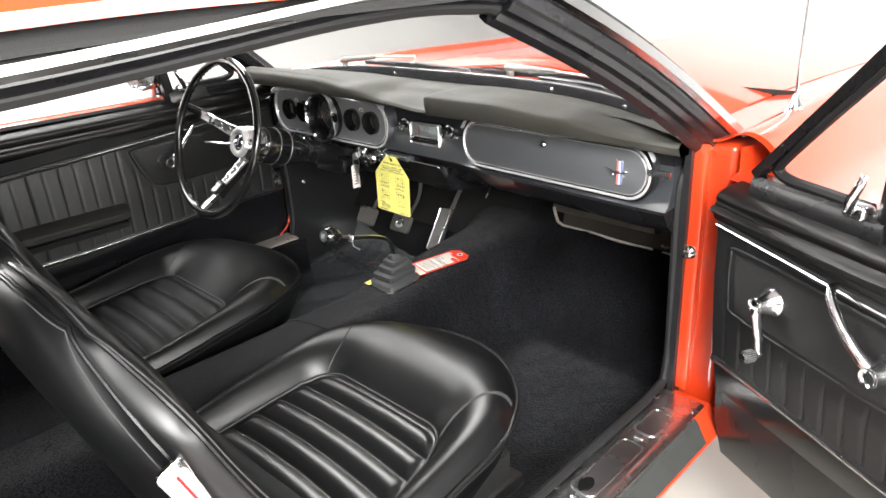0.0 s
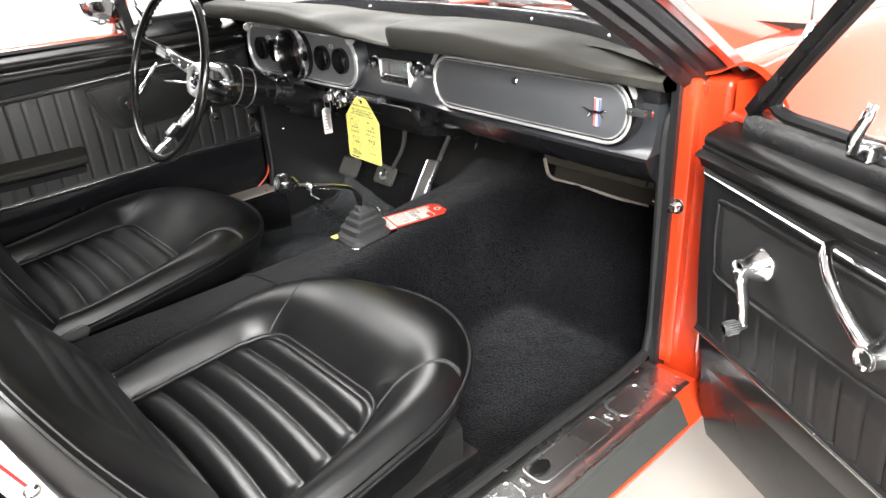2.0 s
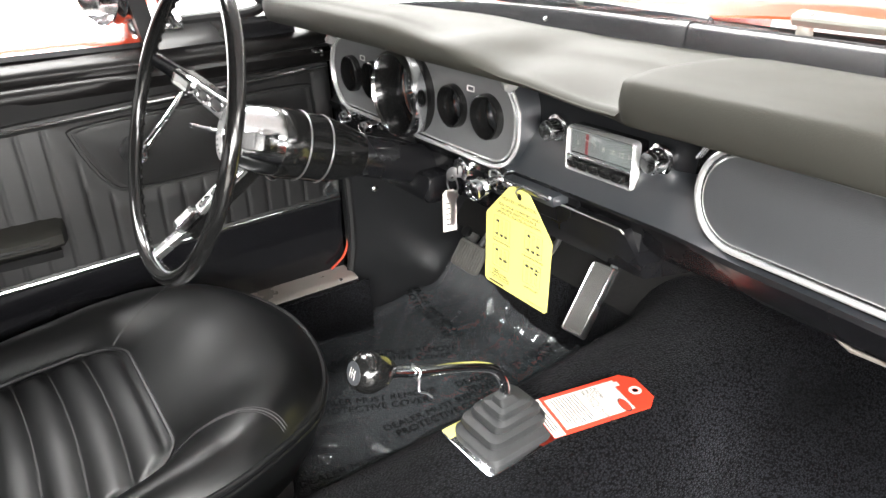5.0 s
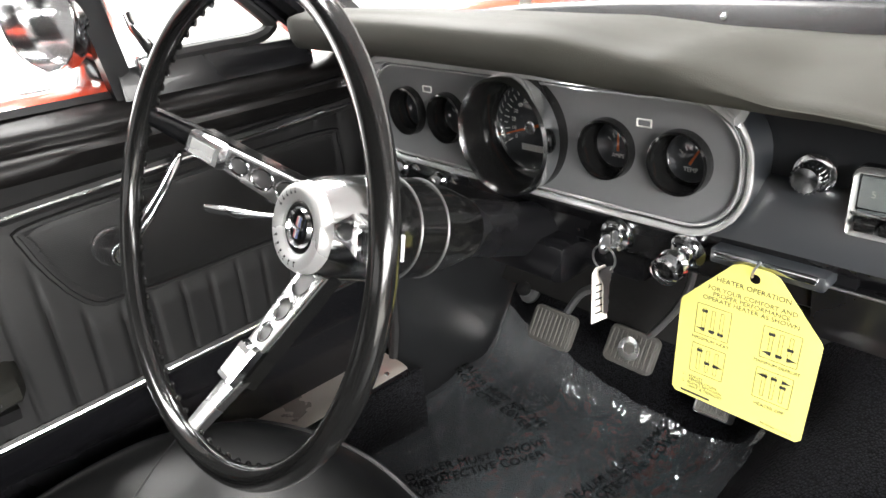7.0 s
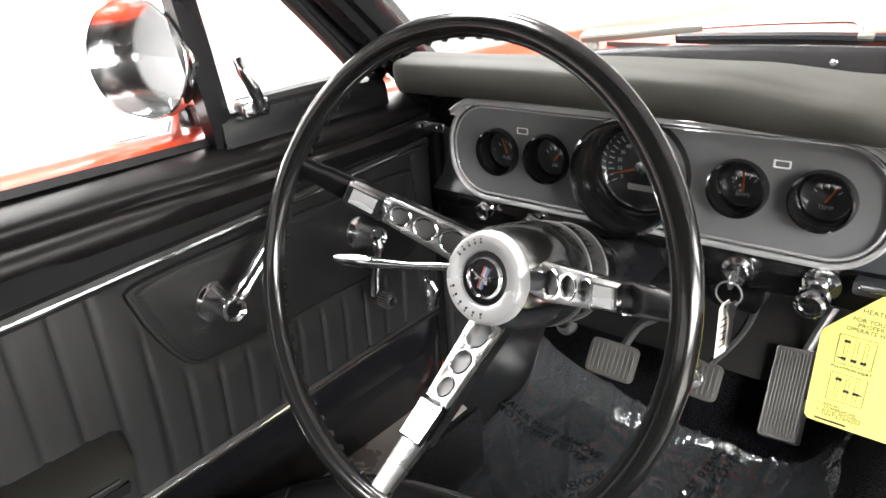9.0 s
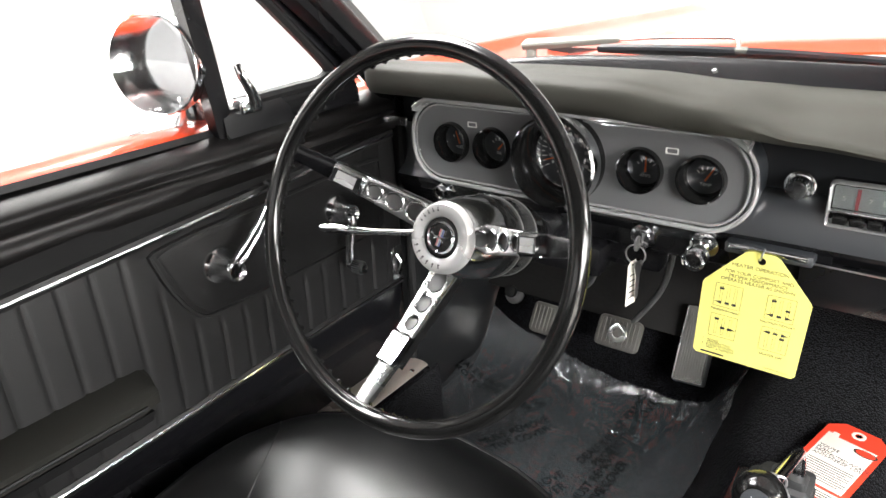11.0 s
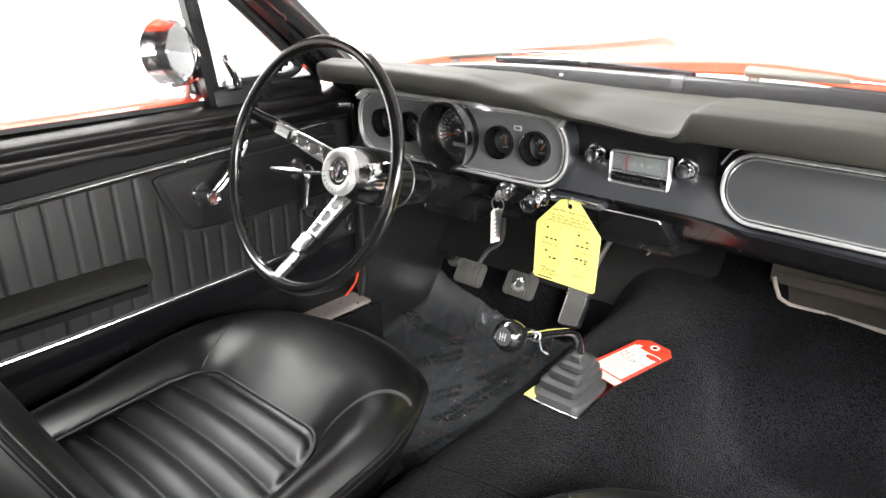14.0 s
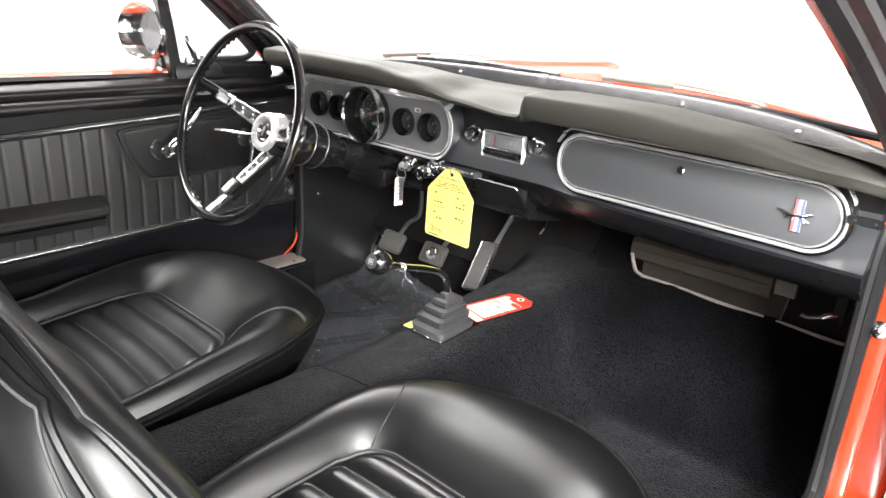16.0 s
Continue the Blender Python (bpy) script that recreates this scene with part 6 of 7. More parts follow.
    for turn, rr, mt, nm in ((1.74, 0.0026, VINYL, "welt"), (1.40, 0.0026, VINYL, "welt"), (1.90, 0.0011, STITCH, "stitch_line"), (1.22, 0.0011, STITCH, "stitch_line")):
        far = math.pi if turn > math.pi / 2 else 0.0
        lift = 0.998 if rr > 0.002 else 0.994
        side_v = np.linspace(0.02, 0.90, 64)
        rise = lambda q: 0.90 + (lift - 0.90) * smooth(0.0, 0.35, q) ** 0.6
        path = [shape(turn, v) for v in side_v]
        path += [shape(turn + (far - turn) * q * q, rise(q)) for q in np.linspace(0.02, 0.99, 40)]
        path += [shape(2 * far - turn + (turn - far) * q * q, rise(q)) for q in np.linspace(0.99, 0.02, 40)]
        path += [shape(2 * far - turn, v) for v in reversed(side_v)]
        part(nm, tube([p + (p - heart).normalized() * 0.0012 for p in path], rr, 6), mt, back)
    xi = cx - plate_side * 0.258
    foot = loft([[(xi - plate_side * a, y, z) for y, z in ((0.385, 0.375), (0.465, 0.402), (0.478, 0.425), (0.470, 0.436), (0.405, 0.425), (0.38, 0.40))] for a in (0.0, 0.006)])
    if plate_side < 0:
        part("hinge_foot", foot, LINER, seat, "dark metal hinge foot")
    # chrome hinge cover on the outer side
    local = Matrix.Translation((plate_side * 0.2455, -0.031, 0.168)) @ Matrix.Rotation(radians(90 * plate_side), 4, "Y") @ Matrix.Rotation(radians(90 * plate_side), 4, "Z")
    out = [(p[0] * (1.0 - 0.35 * (p[1] < 0)), p[1]) for p in rrect(0.036, 0.285, 0.009, 5)]
    cov = part("side_cover", plate(out, 0.007, bm_ @ local, bevel=0.003), CHROME, seat, "bright chrome hinge cover with a red slot")
    part("cover_face", plate([(p[0] * 0.72, p[1] * 0.92) for p in out], 0.0012, bm_ @ local @ Matrix.Translation((0, 0, 0.0066))), CAMERA_CASE_LIGHT, cov, "pale satin face")
    part("red_slot", rbox(-0.0013, 0.0013, 0.074, 0.126, 0.0074, 0.0088, 0.0004, 1, m=bm_ @ local), RED_LENS, cov)
    part("latch_button", lathe([(0.007, 0.007), (0.007, 0.011), (0.004, 0.013)], bm_ @ local @ Matrix.Translation((0.0, 0.068, 0)), 16), CHROME, cov)
    return seat


build_seat("driver_seat", -0.378, "black vinyl bucket seat with pleated cushion behind the wheel", -1, 0.400, 0.445, 1.0, 1.0, 0.055, 0.0, 0.42, 0.262)
build_seat("passenger_seat", 0.330, "black vinyl bucket seat with chrome hinge cover", 1, 0.376, 0.460, 1.50, 0.76, 0.048, 0.015, 0.50, 0.277)


# ---- gear shift ----
def build_shift():
    gs = thing("gear_shift", (-0.018, 1.055, 0.44), "floor gear lever with black knob and rubber boot", "gear shift")
    pz = tunnel_top(1.055) + 0.002
    pm = Matrix.Translation((-0.020, 1.060, pz)) @ Matrix.Rotation(radians(3), 4, "X")
    part("boot_plate", plate(rrect(0.104, 0.124, 0.008, 4), 0.003, pm, bevel=0.001), CHROME, gs, "chrome boot plate")
    part("sticker", rbox(-0.050, -0.032, -0.060, -0.030, 0.003, 0.0036, 0, m=pm), YELLOW, gs, "pale yellow sticker")
    rings = []
    for z, k, x, y in ((0.002, 1.0, 0, 0), (0.010, 1.0, 0, 0), (0.016, 0.82, 0, 0), (0.022, 0.86, 0, 0), (0.030, 0.84, 0.002, 0), (0.035, 0.66, 0.004, 0), (0.041, 0.70, 0.006, 0), (0.049, 0.66, 0.008, 0), (0.054, 0.48, 0.012, -0.002), (0.060, 0.52, 0.014, -0.004), (0.068, 0.46, 0.017, -0.006), (0.072, 0.28, 0.020, -0.010), (0.080, 0.22, 0.021, -0.014), (0.083, 0.18, 0.021, -0.015)):
        rings.append([pm @ Vector((p[0] + x, p[1] + y, z)) for p in rrect(0.086 * k, 0.104 * k, 0.016 * k, 5)])
    part("boot", loft(rings), GREY_RUBBER, gs, "stepped grey-black rubber boot")
    part("lever", tube(spline([(0.001, 1.043, pz + 0.078), (0.001, 1.042, 0.545), (0.000, 1.025, 0.572), (-0.002, 0.985, 0.590), (-0.006, 0.93, 0.606), (-0.009, 0.89, 0.620)], 6), 0.0062, 12), CHROME, gs, "bent chrome lever")
    ka = Vector((0.02, -0.95, 0.30)).normalized()
    km = Matrix.Translation((-0.010, 0.874, 0.627)) @ ka.to_track_quat("Z", "Y").to_matrix().to_4x4()
    k = part("shift_knob", lathe([(0.009, -0.028), (0.013, -0.022), (0.019, -0.013), (0.0225, -0.001), (0.0215, 0.008), (0.0175, 0.015), (0.013, 0.0185), (0.012, 0.0175)], km, 36), PLASTIC, gs, "black ball knob with a shift pattern")
    part("pattern_disc", lathe([(0.0125, 0.0170), (0.012, 0.0188), (0.002, 0.0196)], km, 28), DIAL, k)
    lines = [rbox(x - 0.0003, x + 0.0003, -0.005, 0.005, 0.0190, 0.0199, 0, m=km) for x in (-0.004, 0.0, 0.004)] + [rbox(-0.004, 0.004, -0.0003, 0.0003, 0.0190, 0.0199, 0, m=km)]
    part("pattern_lines", joined(*lines), INK_WHITE, k)
    # wire tie round the lever
    w = part("wire_tie", tube([(-0.005 + 0.0085 * math.cos(t), 0.925 + 0.002 * math.sin(3 * t), 0.607 + 0.0085 * math.sin(t)) for t in (math.tau * i / 20 for i in range(20))], 0.0012, 6, closed=True), STEEL, gs)
    part("wire_tail", tube(spline([(0.003, 0.925, 0.603), (0.010, 0.920, 0.594), (0.006, 0.93, 0.585), (0.012, 0.935, 0.580)], 4), 0.0012, 5), STEEL, gs)


build_shift()


# ---- pedals ----
def build_pedal(name, c, w, h, tilt, arm, label, dot):
    p = thing(name, c, label, "pedal", group="driver's pedals")
    m = Matrix.Translation(c) @ Matrix.Rotation(radians(tilt), 4, "X")
    pad = part("pad", plate(rrect(w, h, 0.010, 4), 0.012, m, bevel=0.003), PEDAL_RUBBER, p, "ribbed rubber pad")
    ribs = [rbox(-w / 2 + 0.006 + i * (w - 0.012) / 9 - 0.0016, -w / 2 + 0.006 + i * (w - 0.012) / 9 + 0.0016, -h / 2 + 0.006, h / 2 - 0.006, 0.0115, 0.0138, 0.0006, 1, m=m) for i in range(10)]
    part("rib_set", joined(*ribs), PEDAL_RUBBER, pad)
    if dot:
        part("disc_emblem", lathe([(0.017, 0.012), (0.017, 0.0158), (0.0155, 0.0166), (0.0095, 0.0162), (0.0085, 0.0150)], m, 28, caps=False), POLISHED, pad, "round metal emblem")
        part("emblem_centre", lathe([(0.0088, 0.012), (0.0088, 0.0152), (0.002, 0.0156)], m, 24), PEDAL_RUBBER, pad)
    part("arm", tube(spline(arm, 6), 0.008, 8, flat=0.7), LINER, p)


build_pedal("clutch_pedal", (-0.452, 1.335, 0.443), 0.078, 0.056, 58, [(-0.445, 1.342, 0.455), (-0.425, 1.36, 0.50), (-0.395, 1.37, 0.53), (-0.385, 1.36, 0.62), (-0.385, 1.34, 0.72)], "black ribbed clutch pedal on a bent arm", False)
build_pedal("brake_pedal", (-0.342, 1.378, 0.430), 0.080, 0.056, 58, [(-0.330, 1.385, 0.445), (-0.285, 1.40, 0.52), (-0.270, 1.40, 0.60), (-0.270, 1.38, 0.72)], "black ribbed brake pedal with a round emblem", True)


def build_gas():
    p = thing("gas_pedal", (-0.246, 1.40, 0.33), "long ribbed accelerator pedal with a bright edge", "pedal", group="driver's pedals")
    ax = Vector((0.0535, -0.008, 0.0095)).normalized()
    ay = Vector((0.0235, 0.0715, 0.1065))
    ay = (ay - ax * ay.dot(ax)).normalized()
    az = ax.cross(ay)
    m = Matrix.Translation(Vector((-0.222, 1.416, 0.428)) - az * 0.011) @ Matrix((ax, ay, az)).transposed().to_4x4()
    pad = part("pad", plate(rrect(0.054, 0.132, 0.004, 3), 0.010, m, bevel=0.002), GAS_RUBBER, p, "ribbed rubber pad")
    part("rib_set", joined(*[rbox(-0.0207 + 0.0046 * i - 0.0013, -0.0207 + 0.0046 * i + 0.0013, -0.061, 0.061, 0.0095, 0.0114, 0.0005, 1, m=m) for i in range(10)]), GAS_RUBBER, pad)
    part("edge_trim", frame_ring(rrect(0.058, 0.136, 0.005, 3), rrect(0.050, 0.128, 0.003, 3), 0.0125, m), POLISHED, pad, "bright metal edge")
    part("rod", tube(spline([(-0.218, 1.462, 0.460), (-0.205, 1.478, 0.505), (-0.186, 1.50, 0.565), (-0.175, 1.53, 0.63)], 5), 0.0065, 8), POLISHED, p)
    sw = thing("dimmer_switch", (-0.602, 1.47, 0.40), "small round foot dimmer switch on the toe board", "foot switch")
    fm = Matrix.Translation((-0.602, 1.455, 0.402)) @ Matrix.Rotation(radians(50), 4, "X")
    part("base", lathe([(0.020, 0), (0.020, 0.006), (0.012, 0.010), (0.010, 0.024)], fm, 24), STEEL, sw)
    part("button", lathe([(0.012, 0.020), (0.013, 0.024), (0.012, 0.030), (0.006, 0.033)], fm, 24), RUBBER, sw)


build_gas()


# ---- floor film ----
def build_film():
    film = thing("floor_film", (-0.40, 1.1, 0.27), "wrinkled clear plastic film over the driver's carpet with printed words", "plastic film")

    def ridge(q, wide):
        """A sharp crease along the zero line of a noise."""
        return max(0.0, 1 - abs(noise.noise(q)) / wide)

    def f(u, v):
        x = -0.652 + 0.527 * u
        y = 0.80 + (0.645 - 0.055 * u) * v
        x += 0.012 * noise.noise((v * 6, 3, 0)) * smooth(0.8, 1, u)
        z = floor_z(x, y) + 0.006
        z += 0.006 * abs(noise.noise((x * 14, y * 9, 1.3))) + 0.006 * max(0, noise.noise((x * 26, y * 10, 4.0))) * smooth(0.35, 0.8, v)
        # crinkles along the front edge, a few long folds further back, and the edge turned up at the side
        z += 0.006 * ridge((x * 17, 7.7, y * 8), 0.12) * smooth(0.70, 0.82, v) * smooth(0.05, 0.3, u)
        z += 0.006 * ridge((x * 15 + y * 7, 1.7, y * 11), 0.09) * smooth(0.66, 0.8, v) * smooth(0.3, 0.55, u)
        z += 0.004 * ridge((x * 7 + y * 5, 2.1, y * 3), 0.10) * smooth(0.1, 0.3, v)
        z += 0.016 * smooth(-0.59, -0.650, x) * smooth(1.20, 1.34, y)
        z += 0.022 * smooth(-0.40, -0.27, x) * smooth(1.30, 1.39, y) * (1 - smooth(-0.22, -0.17, x))
        return (x, y, z)
    s = part("film_sheet", slab(f, 140, 190, (0, 0, 0.0005)), FILM, film, "clear wrinkled plastic", 80)
    s.visible_shadow = False
    for x0, y0, rot in ((-0.565, 1.310, -6), (-0.47, 1.175, 62), (-0.285, 1.150, 86), (-0.375, 1.060, 66), (-0.30, 1.315, 80), (-0.53, 1.02, 62), (-0.24, 0.98, 80)):
        bm = lettering("DEALER MUST REMOVE\nPROTECTIVE COVER", 0.0215, Matrix.Rotation(radians(rot), 4, "Z"), 0.0)
        for q in bm.verts:
            x, y = x0 + q.co.x, y0 + q.co.y
            u = (x + 0.652) / 0.527
            q.co = Vector((x, y, f(u, (y - 0.80) / (0.645 - 0.055 * u))[2] + 0.0014))
        part("printed_text", bm, FILM_INK, s, "black printed words")


build_film()


# ---- tags and keys ----
def build_tags():
    yt = thing("yellow_tag", (-0.088, 1.13, 0.59), "yellow card tag with heater diagrams hung from the dash", "tag")
    m = Matrix.Translation((-0.090, 1.134, 0.590)) @ Matrix.Rotation(radians(2), 4, "Z") @ Matrix.Rotation(radians(90), 4, "X") @ Matrix.Rotation(radians(-2), 4, "Z")
    out = [(-0.059, 0.004), (-0.055, 0.0), (0.055, 0.0), (0.059, 0.004), (0.060, 0.098), (0.058, 0.102), (0.019, 0.146), (0.012, 0.149), (-0.012, 0.149), (-0.019, 0.146), (-0.058, 0.102), (-0.060, 0.098)]
    card = part("card", plate(out, 0.0008, m, holes=[circle(0.0045, 14, 0, 0.139)]), YELLOW, yt)
    bits = [lettering("HEATER OPERATION", 0.0066, m @ Matrix.Translation((0, 0.1285, 0.0009)), 0.0001),
            lettering("FOR YOUR COMFORT AND\nPROPER PERFORMANCE\nOPERATE HEATER AS SHOWN", 0.0060, m @ Matrix.Translation((0, 0.1135, 0.0009)), 0.0001, spacing=0.9),
            lettering("MAXIMUM HEAT", 0.0046, m @ Matrix.Translation((-0.029, 0.0655, 0.0009)), 0.0001),
            lettering("MAXIMUM DEFROST", 0.0042, m @ Matrix.Translation((0.029, 0.0655, 0.0009)), 0.0001),
            lettering("HEATER OFF", 0.0046, m @ Matrix.Translation((0.029, 0.0225, 0.0009)), 0.0001),
            lettering("1.  ADJUST\n     TEMPERATURE\n2.  BLEND BETWEEN\n     HEAT & DEFROST", 0.0042, m @ Matrix.Translation((-0.050, 0.0165, 0.0009)), 0.0001, "LEFT", 0.9),
            lettering("PRINTED IN U.S.A.", 0.0034, m @ Matrix.Translation((0.038, 0.0045, 0.0009)), 0.0001),
            rbox(-0.050, -0.022, 0.0030, 0.0052, 0.0008, 0.0010, 0, m=m)]
    for b in bits:
        part("printed_text", b, INK_BLACK, card)
    # slider diagrams: a thin frame, three slots, black levers and arrows
    for gx, gy, levers, arrow in ((-0.029, 0.0855, (0.009, -0.0095, -0.0095), -1), (0.029, 0.0855, (0.009, -0.0095, 0.0), 0), (-0.029, 0.0440, (0.009, -0.002, -0.002), 1), (0.029, 0.0440, (0.009, 0.009, 0.004), 0)):
        g = m @ Matrix.Translation((gx, gy, 0.0009))
        w_, h_ = 0.031, 0.031
        dia = part("printed_frame", frame_ring(rrect(w_, h_, 0.0008, 2), rrect(w_ - 0.0008, h_ - 0.0008, 0.0005, 2), 0.0003, g), INK_BLACK, card)
        for k, dx in enumerate((-0.008, 0.0, 0.008)):
            part("printed_slot", frame_ring(rrect(0.0032, 0.0235, 0.0004, 2), rrect(0.0026, 0.0229, 0.0003, 2), 0.0003, g @ Matrix.Translation((dx, 0, 0))), INK_BLACK, dia)
            part("printed_lever", rbox(dx - 0.0026, dx + 0.0026, levers[k] - 0.0013, levers[k] + 0.0013, 0, 0.0004, 0, m=g), INK_BLACK, dia)
        for sd in ((-1, 1) if arrow == 0 else (arrow,)):
            y_ = levers[1 if arrow <= 0 else 2]
            part("printed_arrow", plate([(sd * 0.0142, y_), (sd * 0.0065, y_ + 0.0018 * sd), (sd * 0.0065, y_ - 0.0018 * sd)], 0.0004, g), INK_BLACK, dia)
    part("tie_wire", tube(spline([(-0.087, 1.132, 0.731), (-0.085, 1.128, 0.738), (-0.085, 1.140, 0.742)], 4), 0.0012, 5), STEEL, yt)

    rt = thing("red_tag", (0.02, 1.16, 0.45), "red and white card tag lying on the tunnel carpet", "tag")
    c0, c1, c2 = Vector((0.008, 1.096, 0.468)), Vector((0.040, 1.218, 0.474)), None
    ax = (c1 - c0).normalized()
    side = Vector((0.0, 0.0, 1.0)).cross(ax).normalized() * -1
    up = side.cross(ax)
    if up.z < 0:
        up = -up
        side = -side
    rm = Matrix.Translation(c0) @ Matrix((ax, up.cross(ax), up)).transposed().to_4x4()
    L, W = 0.152, 0.074
    out = [(0.0, -W / 2), (L - 0.016, -W / 2), (L, -W / 2 + 0.016), (L, W / 2 - 0.016), (L - 0.016, W / 2), (0.0, W / 2)]
    card = part("card", plate(out, 0.0008, rm, holes=[circle(0.004, 12, L - 0.014, 0)]), RED_CARD, rt, "red bordered card")
    part("white_tail", rbox(0.0005, 0.016, -W / 2 + 0.0005, W / 2 - 0.0005, 0.0008, 0.0012, 0, m=rm), WHITE_CARD, card)
    part("white_field", rbox(0.021, L - 0.034, -W / 2 + 0.007, W / 2 - 0.007, 0.0008, 0.0012, 0, m=rm), WHITE_CARD, card)
    tm = rm @ Matrix.Translation((0.060, 0.0, 0.0013)) @ Matrix.Rotation(radians(-90), 4, "Z")
    part("printed_text", lettering("YOU'RE\nFULLY\nPROTECTED AGAINST\nANTI-FREEZE  LOSS", 0.0070, tm @ Matrix.Translation((-0.0275, 0.0225, 0)), 0.0001, "LEFT", 0.85), INK_BLACK, card)
    part("small_print", joined(*[rbox(-0.027, 0.027 - 0.005 * (i % 3 == 2), 0.002 - 0.0042 * i - 0.0006, 0.002 - 0.0042 * i + 0.0006, 0, 0.0002, 0, m=tm) for i in range(9)]), INK_BLACK, card)
    part("tail_print", joined(*[rbox(0.003 + 0.004 * k - 0.0006, 0.003 + 0.004 * k + 0.0006, -0.028, 0.022, 0.0012, 0.0014, 0, m=rm) for k in range(3)]), INK_BLACK, card)
    oval = part("oval_mark", lathe([(0.0005, 0.0), (0.0115, 0.0), (0.0115, 0.0003), (0.0005, 0.0003)], rm @ Matrix.Translation((L - 0.043, -0.020, 0.0013)) @ Matrix.Diagonal((0.55, 1.2, 1, 1)), 28), INK_BLACK, card, "black-edged oval mark")
    part("oval_field", lathe([(0.0005, 0.0003), (0.0095, 0.0003), (0.0095, 0.0005), (0.0005, 0.0005)], rm @ Matrix.Translation((L - 0.043, -0.020, 0.0013)) @ Matrix.Diagonal((0.55, 1.2, 1, 1)), 28), RED_CARD, oval)
    part("white_hook", joined(rbox(L - 0.040, L - 0.026, W / 2 - 0.020, W / 2 - 0.012, 0.0008, 0.0012, 0, m=rm), rbox(L - 0.040, L - 0.030, W / 2 - 0.013, W / 2 - 0.007, 0.0008, 0.0011, 0, m=rm)), WHITE_CARD, card)
    part("grommet", lathe([(0.0045, 0.0008), (0.0065, 0.0016), (0.0085, 0.0008)], rm @ Matrix.Translation((L - 0.014, 0, 0)), 18, caps=False), WHITE_CARD, card)

    ks = thing("key_set", (-0.236, 1.14, 0.63), "two keys on a ring with a pale paper label", "keys")
    ring = [(-0.236 + 0.013 * math.cos(t), 1.141, 0.700 + 0.013 * math.sin(t)) for t in (math.tau * i / 28 for i in range(28))]
    part("ring", tube(ring, 0.0011, 6, closed=True), STEEL, ks)
    part("lock_key", joined(rbox(-0.235, -0.2335, 1.136, 1.152, 0.7165, 0.7235, 0.0004, 1), plate(circle(0.010, 24), 0.0018, Matrix.Translation((-0.2352, 1.140, 0.716)) @ Matrix.Rotation(radians(90), 4, "Y"), holes=[circle(0.003, 10, 0.004)])), STEEL, ks, "key in the lock")
    km = Matrix.Translation((-0.231, 1.137, 0.690)) @ Matrix.Rotation(radians(78), 4, "Z") @ Matrix.Rotation(radians(90), 4, "X")
    kk = [(-0.009, -0.004), (-0.004, -0.016), (-0.0036, -0.046), (0.0, -0.050), (0.0036, -0.046), (0.0030, -0.040), (0.0042, -0.036), (0.0030, -0.031), (0.004, -0.026), (0.004, -0.016), (0.009, -0.004), (0.007, 0.003), (-0.007, 0.003)]
    part("spare_key", plate(kk, 0.0018, km), STEEL, ks, "hanging key")
    lm = Matrix.Translation((-0.237, 1.136, 0.630)) @ Matrix.Rotation(radians(78), 4, "Z") @ Matrix.Rotation(radians(90), 4, "X")
    lab = part("paper_label", plate([(-0.0105, 0.0), (0.0105, 0.0), (0.0105, 0.058), (0.006, 0.063), (-0.006, 0.063), (-0.0105, 0.058)], 0.0006, lm, holes=[circle(0.0022, 10, 0, 0.057)]), WHITE_CARD, ks, "pale paper key label")
    part("label_lines", joined(*[rbox(-0.006, 0.006, 0.010 + 0.008 * i, 0.0116 + 0.008 * i, 0.0006, 0.0009, 0, m=lm) for i in range(5)]), INK_BLACK, lab)


build_tags()


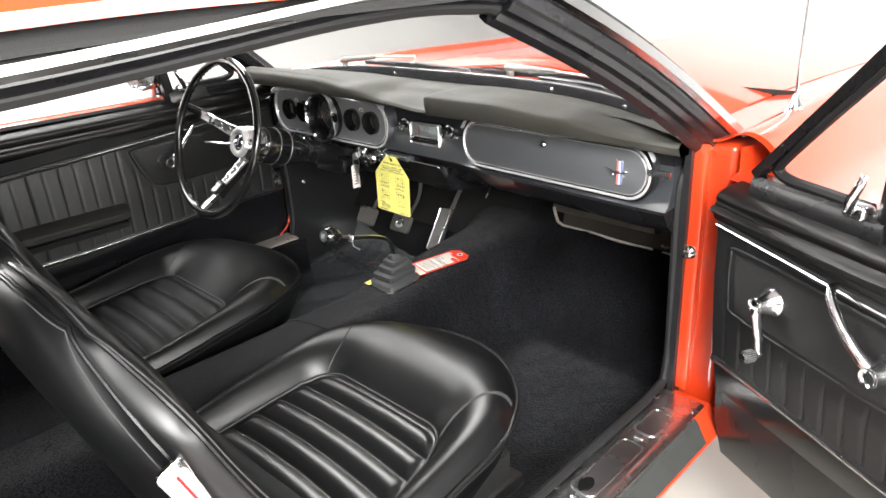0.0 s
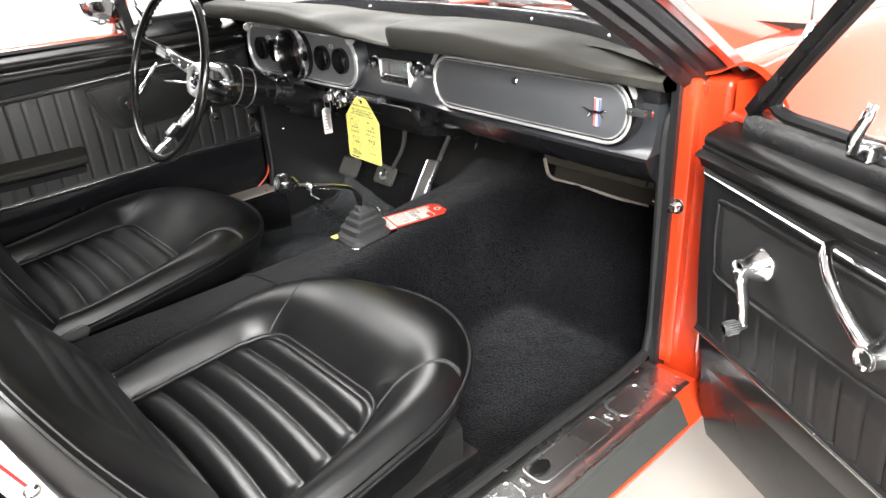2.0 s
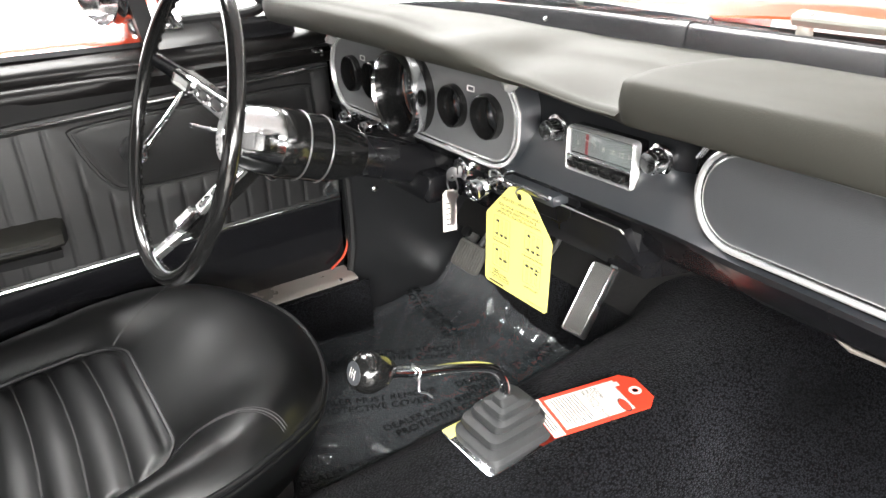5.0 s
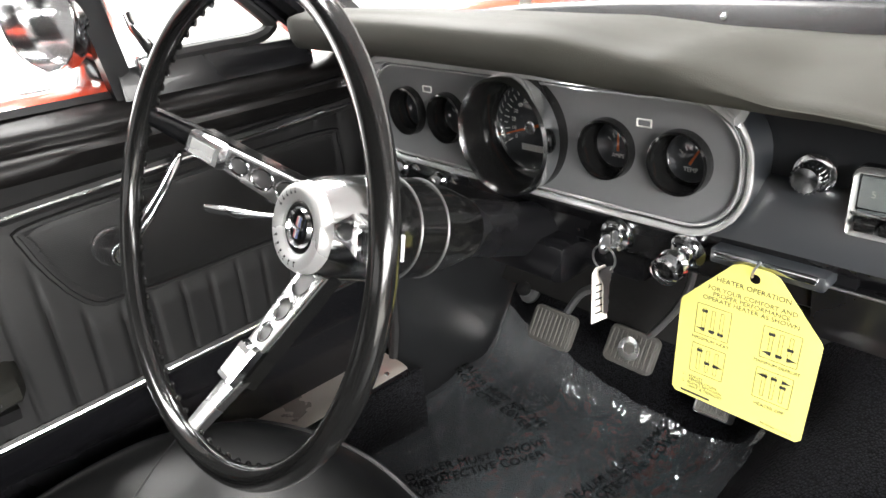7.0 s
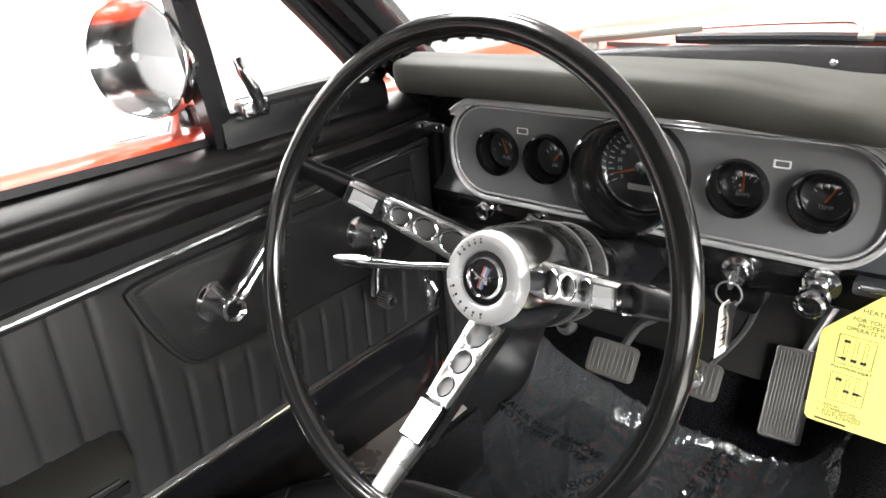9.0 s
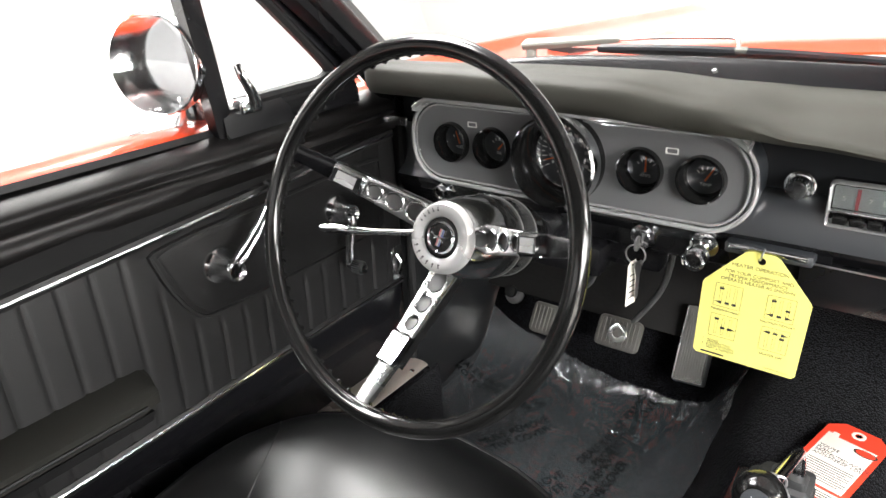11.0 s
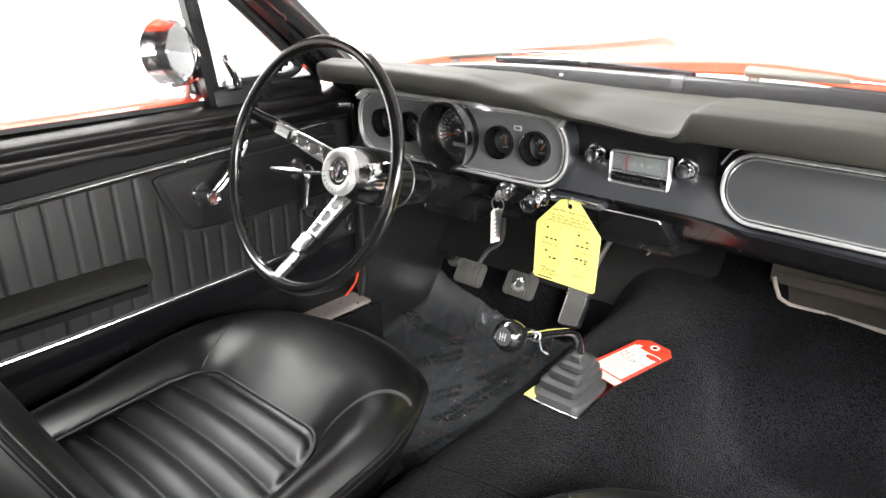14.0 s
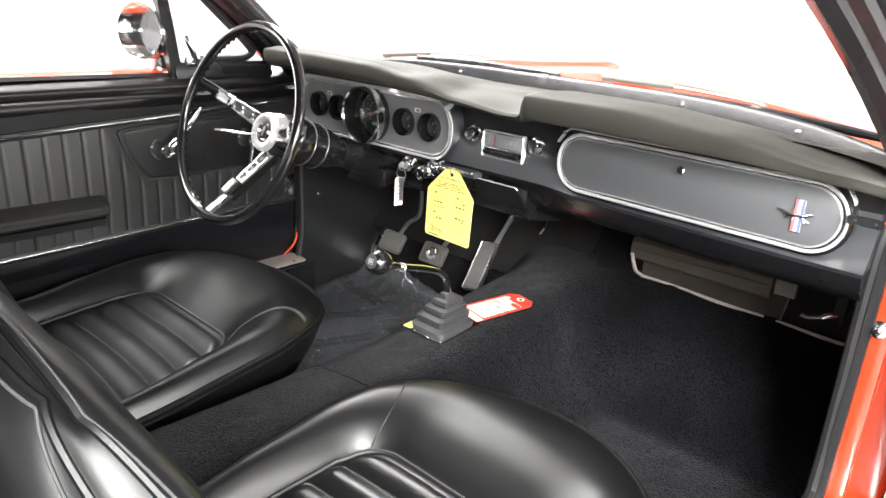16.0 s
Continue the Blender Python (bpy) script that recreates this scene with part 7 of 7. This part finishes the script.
# ---- wipers and antenna ----
def build_wiper(base, elbow, tip, b0, b1):
    """An arm with a broad pale base, a slim bright rod, and a long dark blade that it carries."""
    w = thing("wiper", base, "pale grey metal windshield wiper resting at the glass base", "wiper", group="windshield wipers")
    p, e, t, b0, b1 = (Vector(q) for q in (base, elbow, tip, b0, b1))
    up = Vector((0, -0.42, 0.91))
    part("pivot_cap", lathe([(0.009, -0.022), (0.009, -0.010), (0.007, -0.006), (0.002, -0.005)], Matrix.Translation(p + (e - p) * 0.1), 20), WIPER, w)
    d = (e - p).normalized()
    n = d.cross(up).normalized()
    arm = part("arm_base", loft([[p.lerp(e, q) + n * (a * wd) + up * (b * k) for a, b in ((-1, -0.004), (1, -0.004), (1, 0.003), (0.75, 0.0055), (-0.75, 0.0055), (-1, 0.003))] for q, wd, k in ((0.0, 0.006, 0.6), (0.03, 0.0105, 1.0), (0.4, 0.0095, 1.0), (0.85, 0.0062, 0.9), (1.0, 0.005, 0.7))]), WIPER, w, "broad pale grey arm base")
    part("rivet", lathe([(0.0026, 0.0), (0.0026, 0.0016), (0.001, 0.0026)], Matrix.Translation(p.lerp(e, 0.14) + up * 0.0052) @ up.to_track_quat("Z", "Y").to_matrix().to_4x4(), 12), STEEL, arm)
    part("arm_rod", tube(spline([e + d * -0.012, e.lerp(t, 0.35) + up * 0.003, e.lerp(t, 0.8) + up * 0.004, t + up * 0.002, t + (b0.lerp(b1, 0.5) - t) * 0.5], 5), 0.0026, 8), STEEL, w, "slim bright rod")
    bd = (b1 - b0).normalized()
    bn = bd.cross(up).normalized()
    bow = lambda q: 0.006 * math.sin(math.pi * q)
    bl = part("blade", loft([[b0.lerp(b1, q) + bn * (a * 0.0048) + up * (bow(q) + b) for a, b in ((-1, 0), (1, 0), (0.7, 0.004), (-0.7, 0.004))] for q in (0.0, 0.15, 0.35, 0.5, 0.65, 0.85, 1.0)]), TRIM_BLACK, w, "dark metal blade holder")
    part("rubber_strip", loft([[b0.lerp(b1, q) + bn * (a * 0.0014) + up * b for a, b in ((-1, -0.007), (1, -0.007), (1, 0.003), (-1, 0.003))] for q in (-0.01, 0.5, 1.01)]), RUBBER, bl)
    part("blade_clip", rbox(-0.008, 0.008, -0.0045, 0.0045, -0.001, 0.006, 0.0015, m=Matrix.Translation(b0.lerp(b1, 0.5) + up * 0.005) @ Matrix((bd, up.cross(bd), up)).transposed().to_4x4()), WIPER, bl)


build_wiper((-0.527, 1.350, 0.921), (-0.362, 1.348, 0.936), (-0.198, 1.345, 0.942), (-0.382, 1.325, 0.926), (0.015, 1.322, 0.926))
build_wiper((0.072, 1.392, 0.929), (0.229, 1.388, 0.926), (0.405, 1.362, 0.915), (0.215, 1.342, 0.918), (0.600, 1.288, 0.902))


def build_antenna():
    a = thing("antenna", (0.745, 1.42, 0.87), "thin chrome whip antenna on the front fender", "antenna")
    part("base", lathe([(0.018, -0.02), (0.018, 0.004), (0.012, 0.014), (0.006, 0.030), (0.004, 0.034)], Matrix.Translation((0.745, 1.42, 0.880)), 20), CHROME, a)
    part("mast", tube([(0.745, 1.42, 0.90), (0.745, 1.41, 1.2), (0.745, 1.395, 1.75)], [0.003, 0.0025, 0.0015], 8), CHROME, a)


build_antenna()
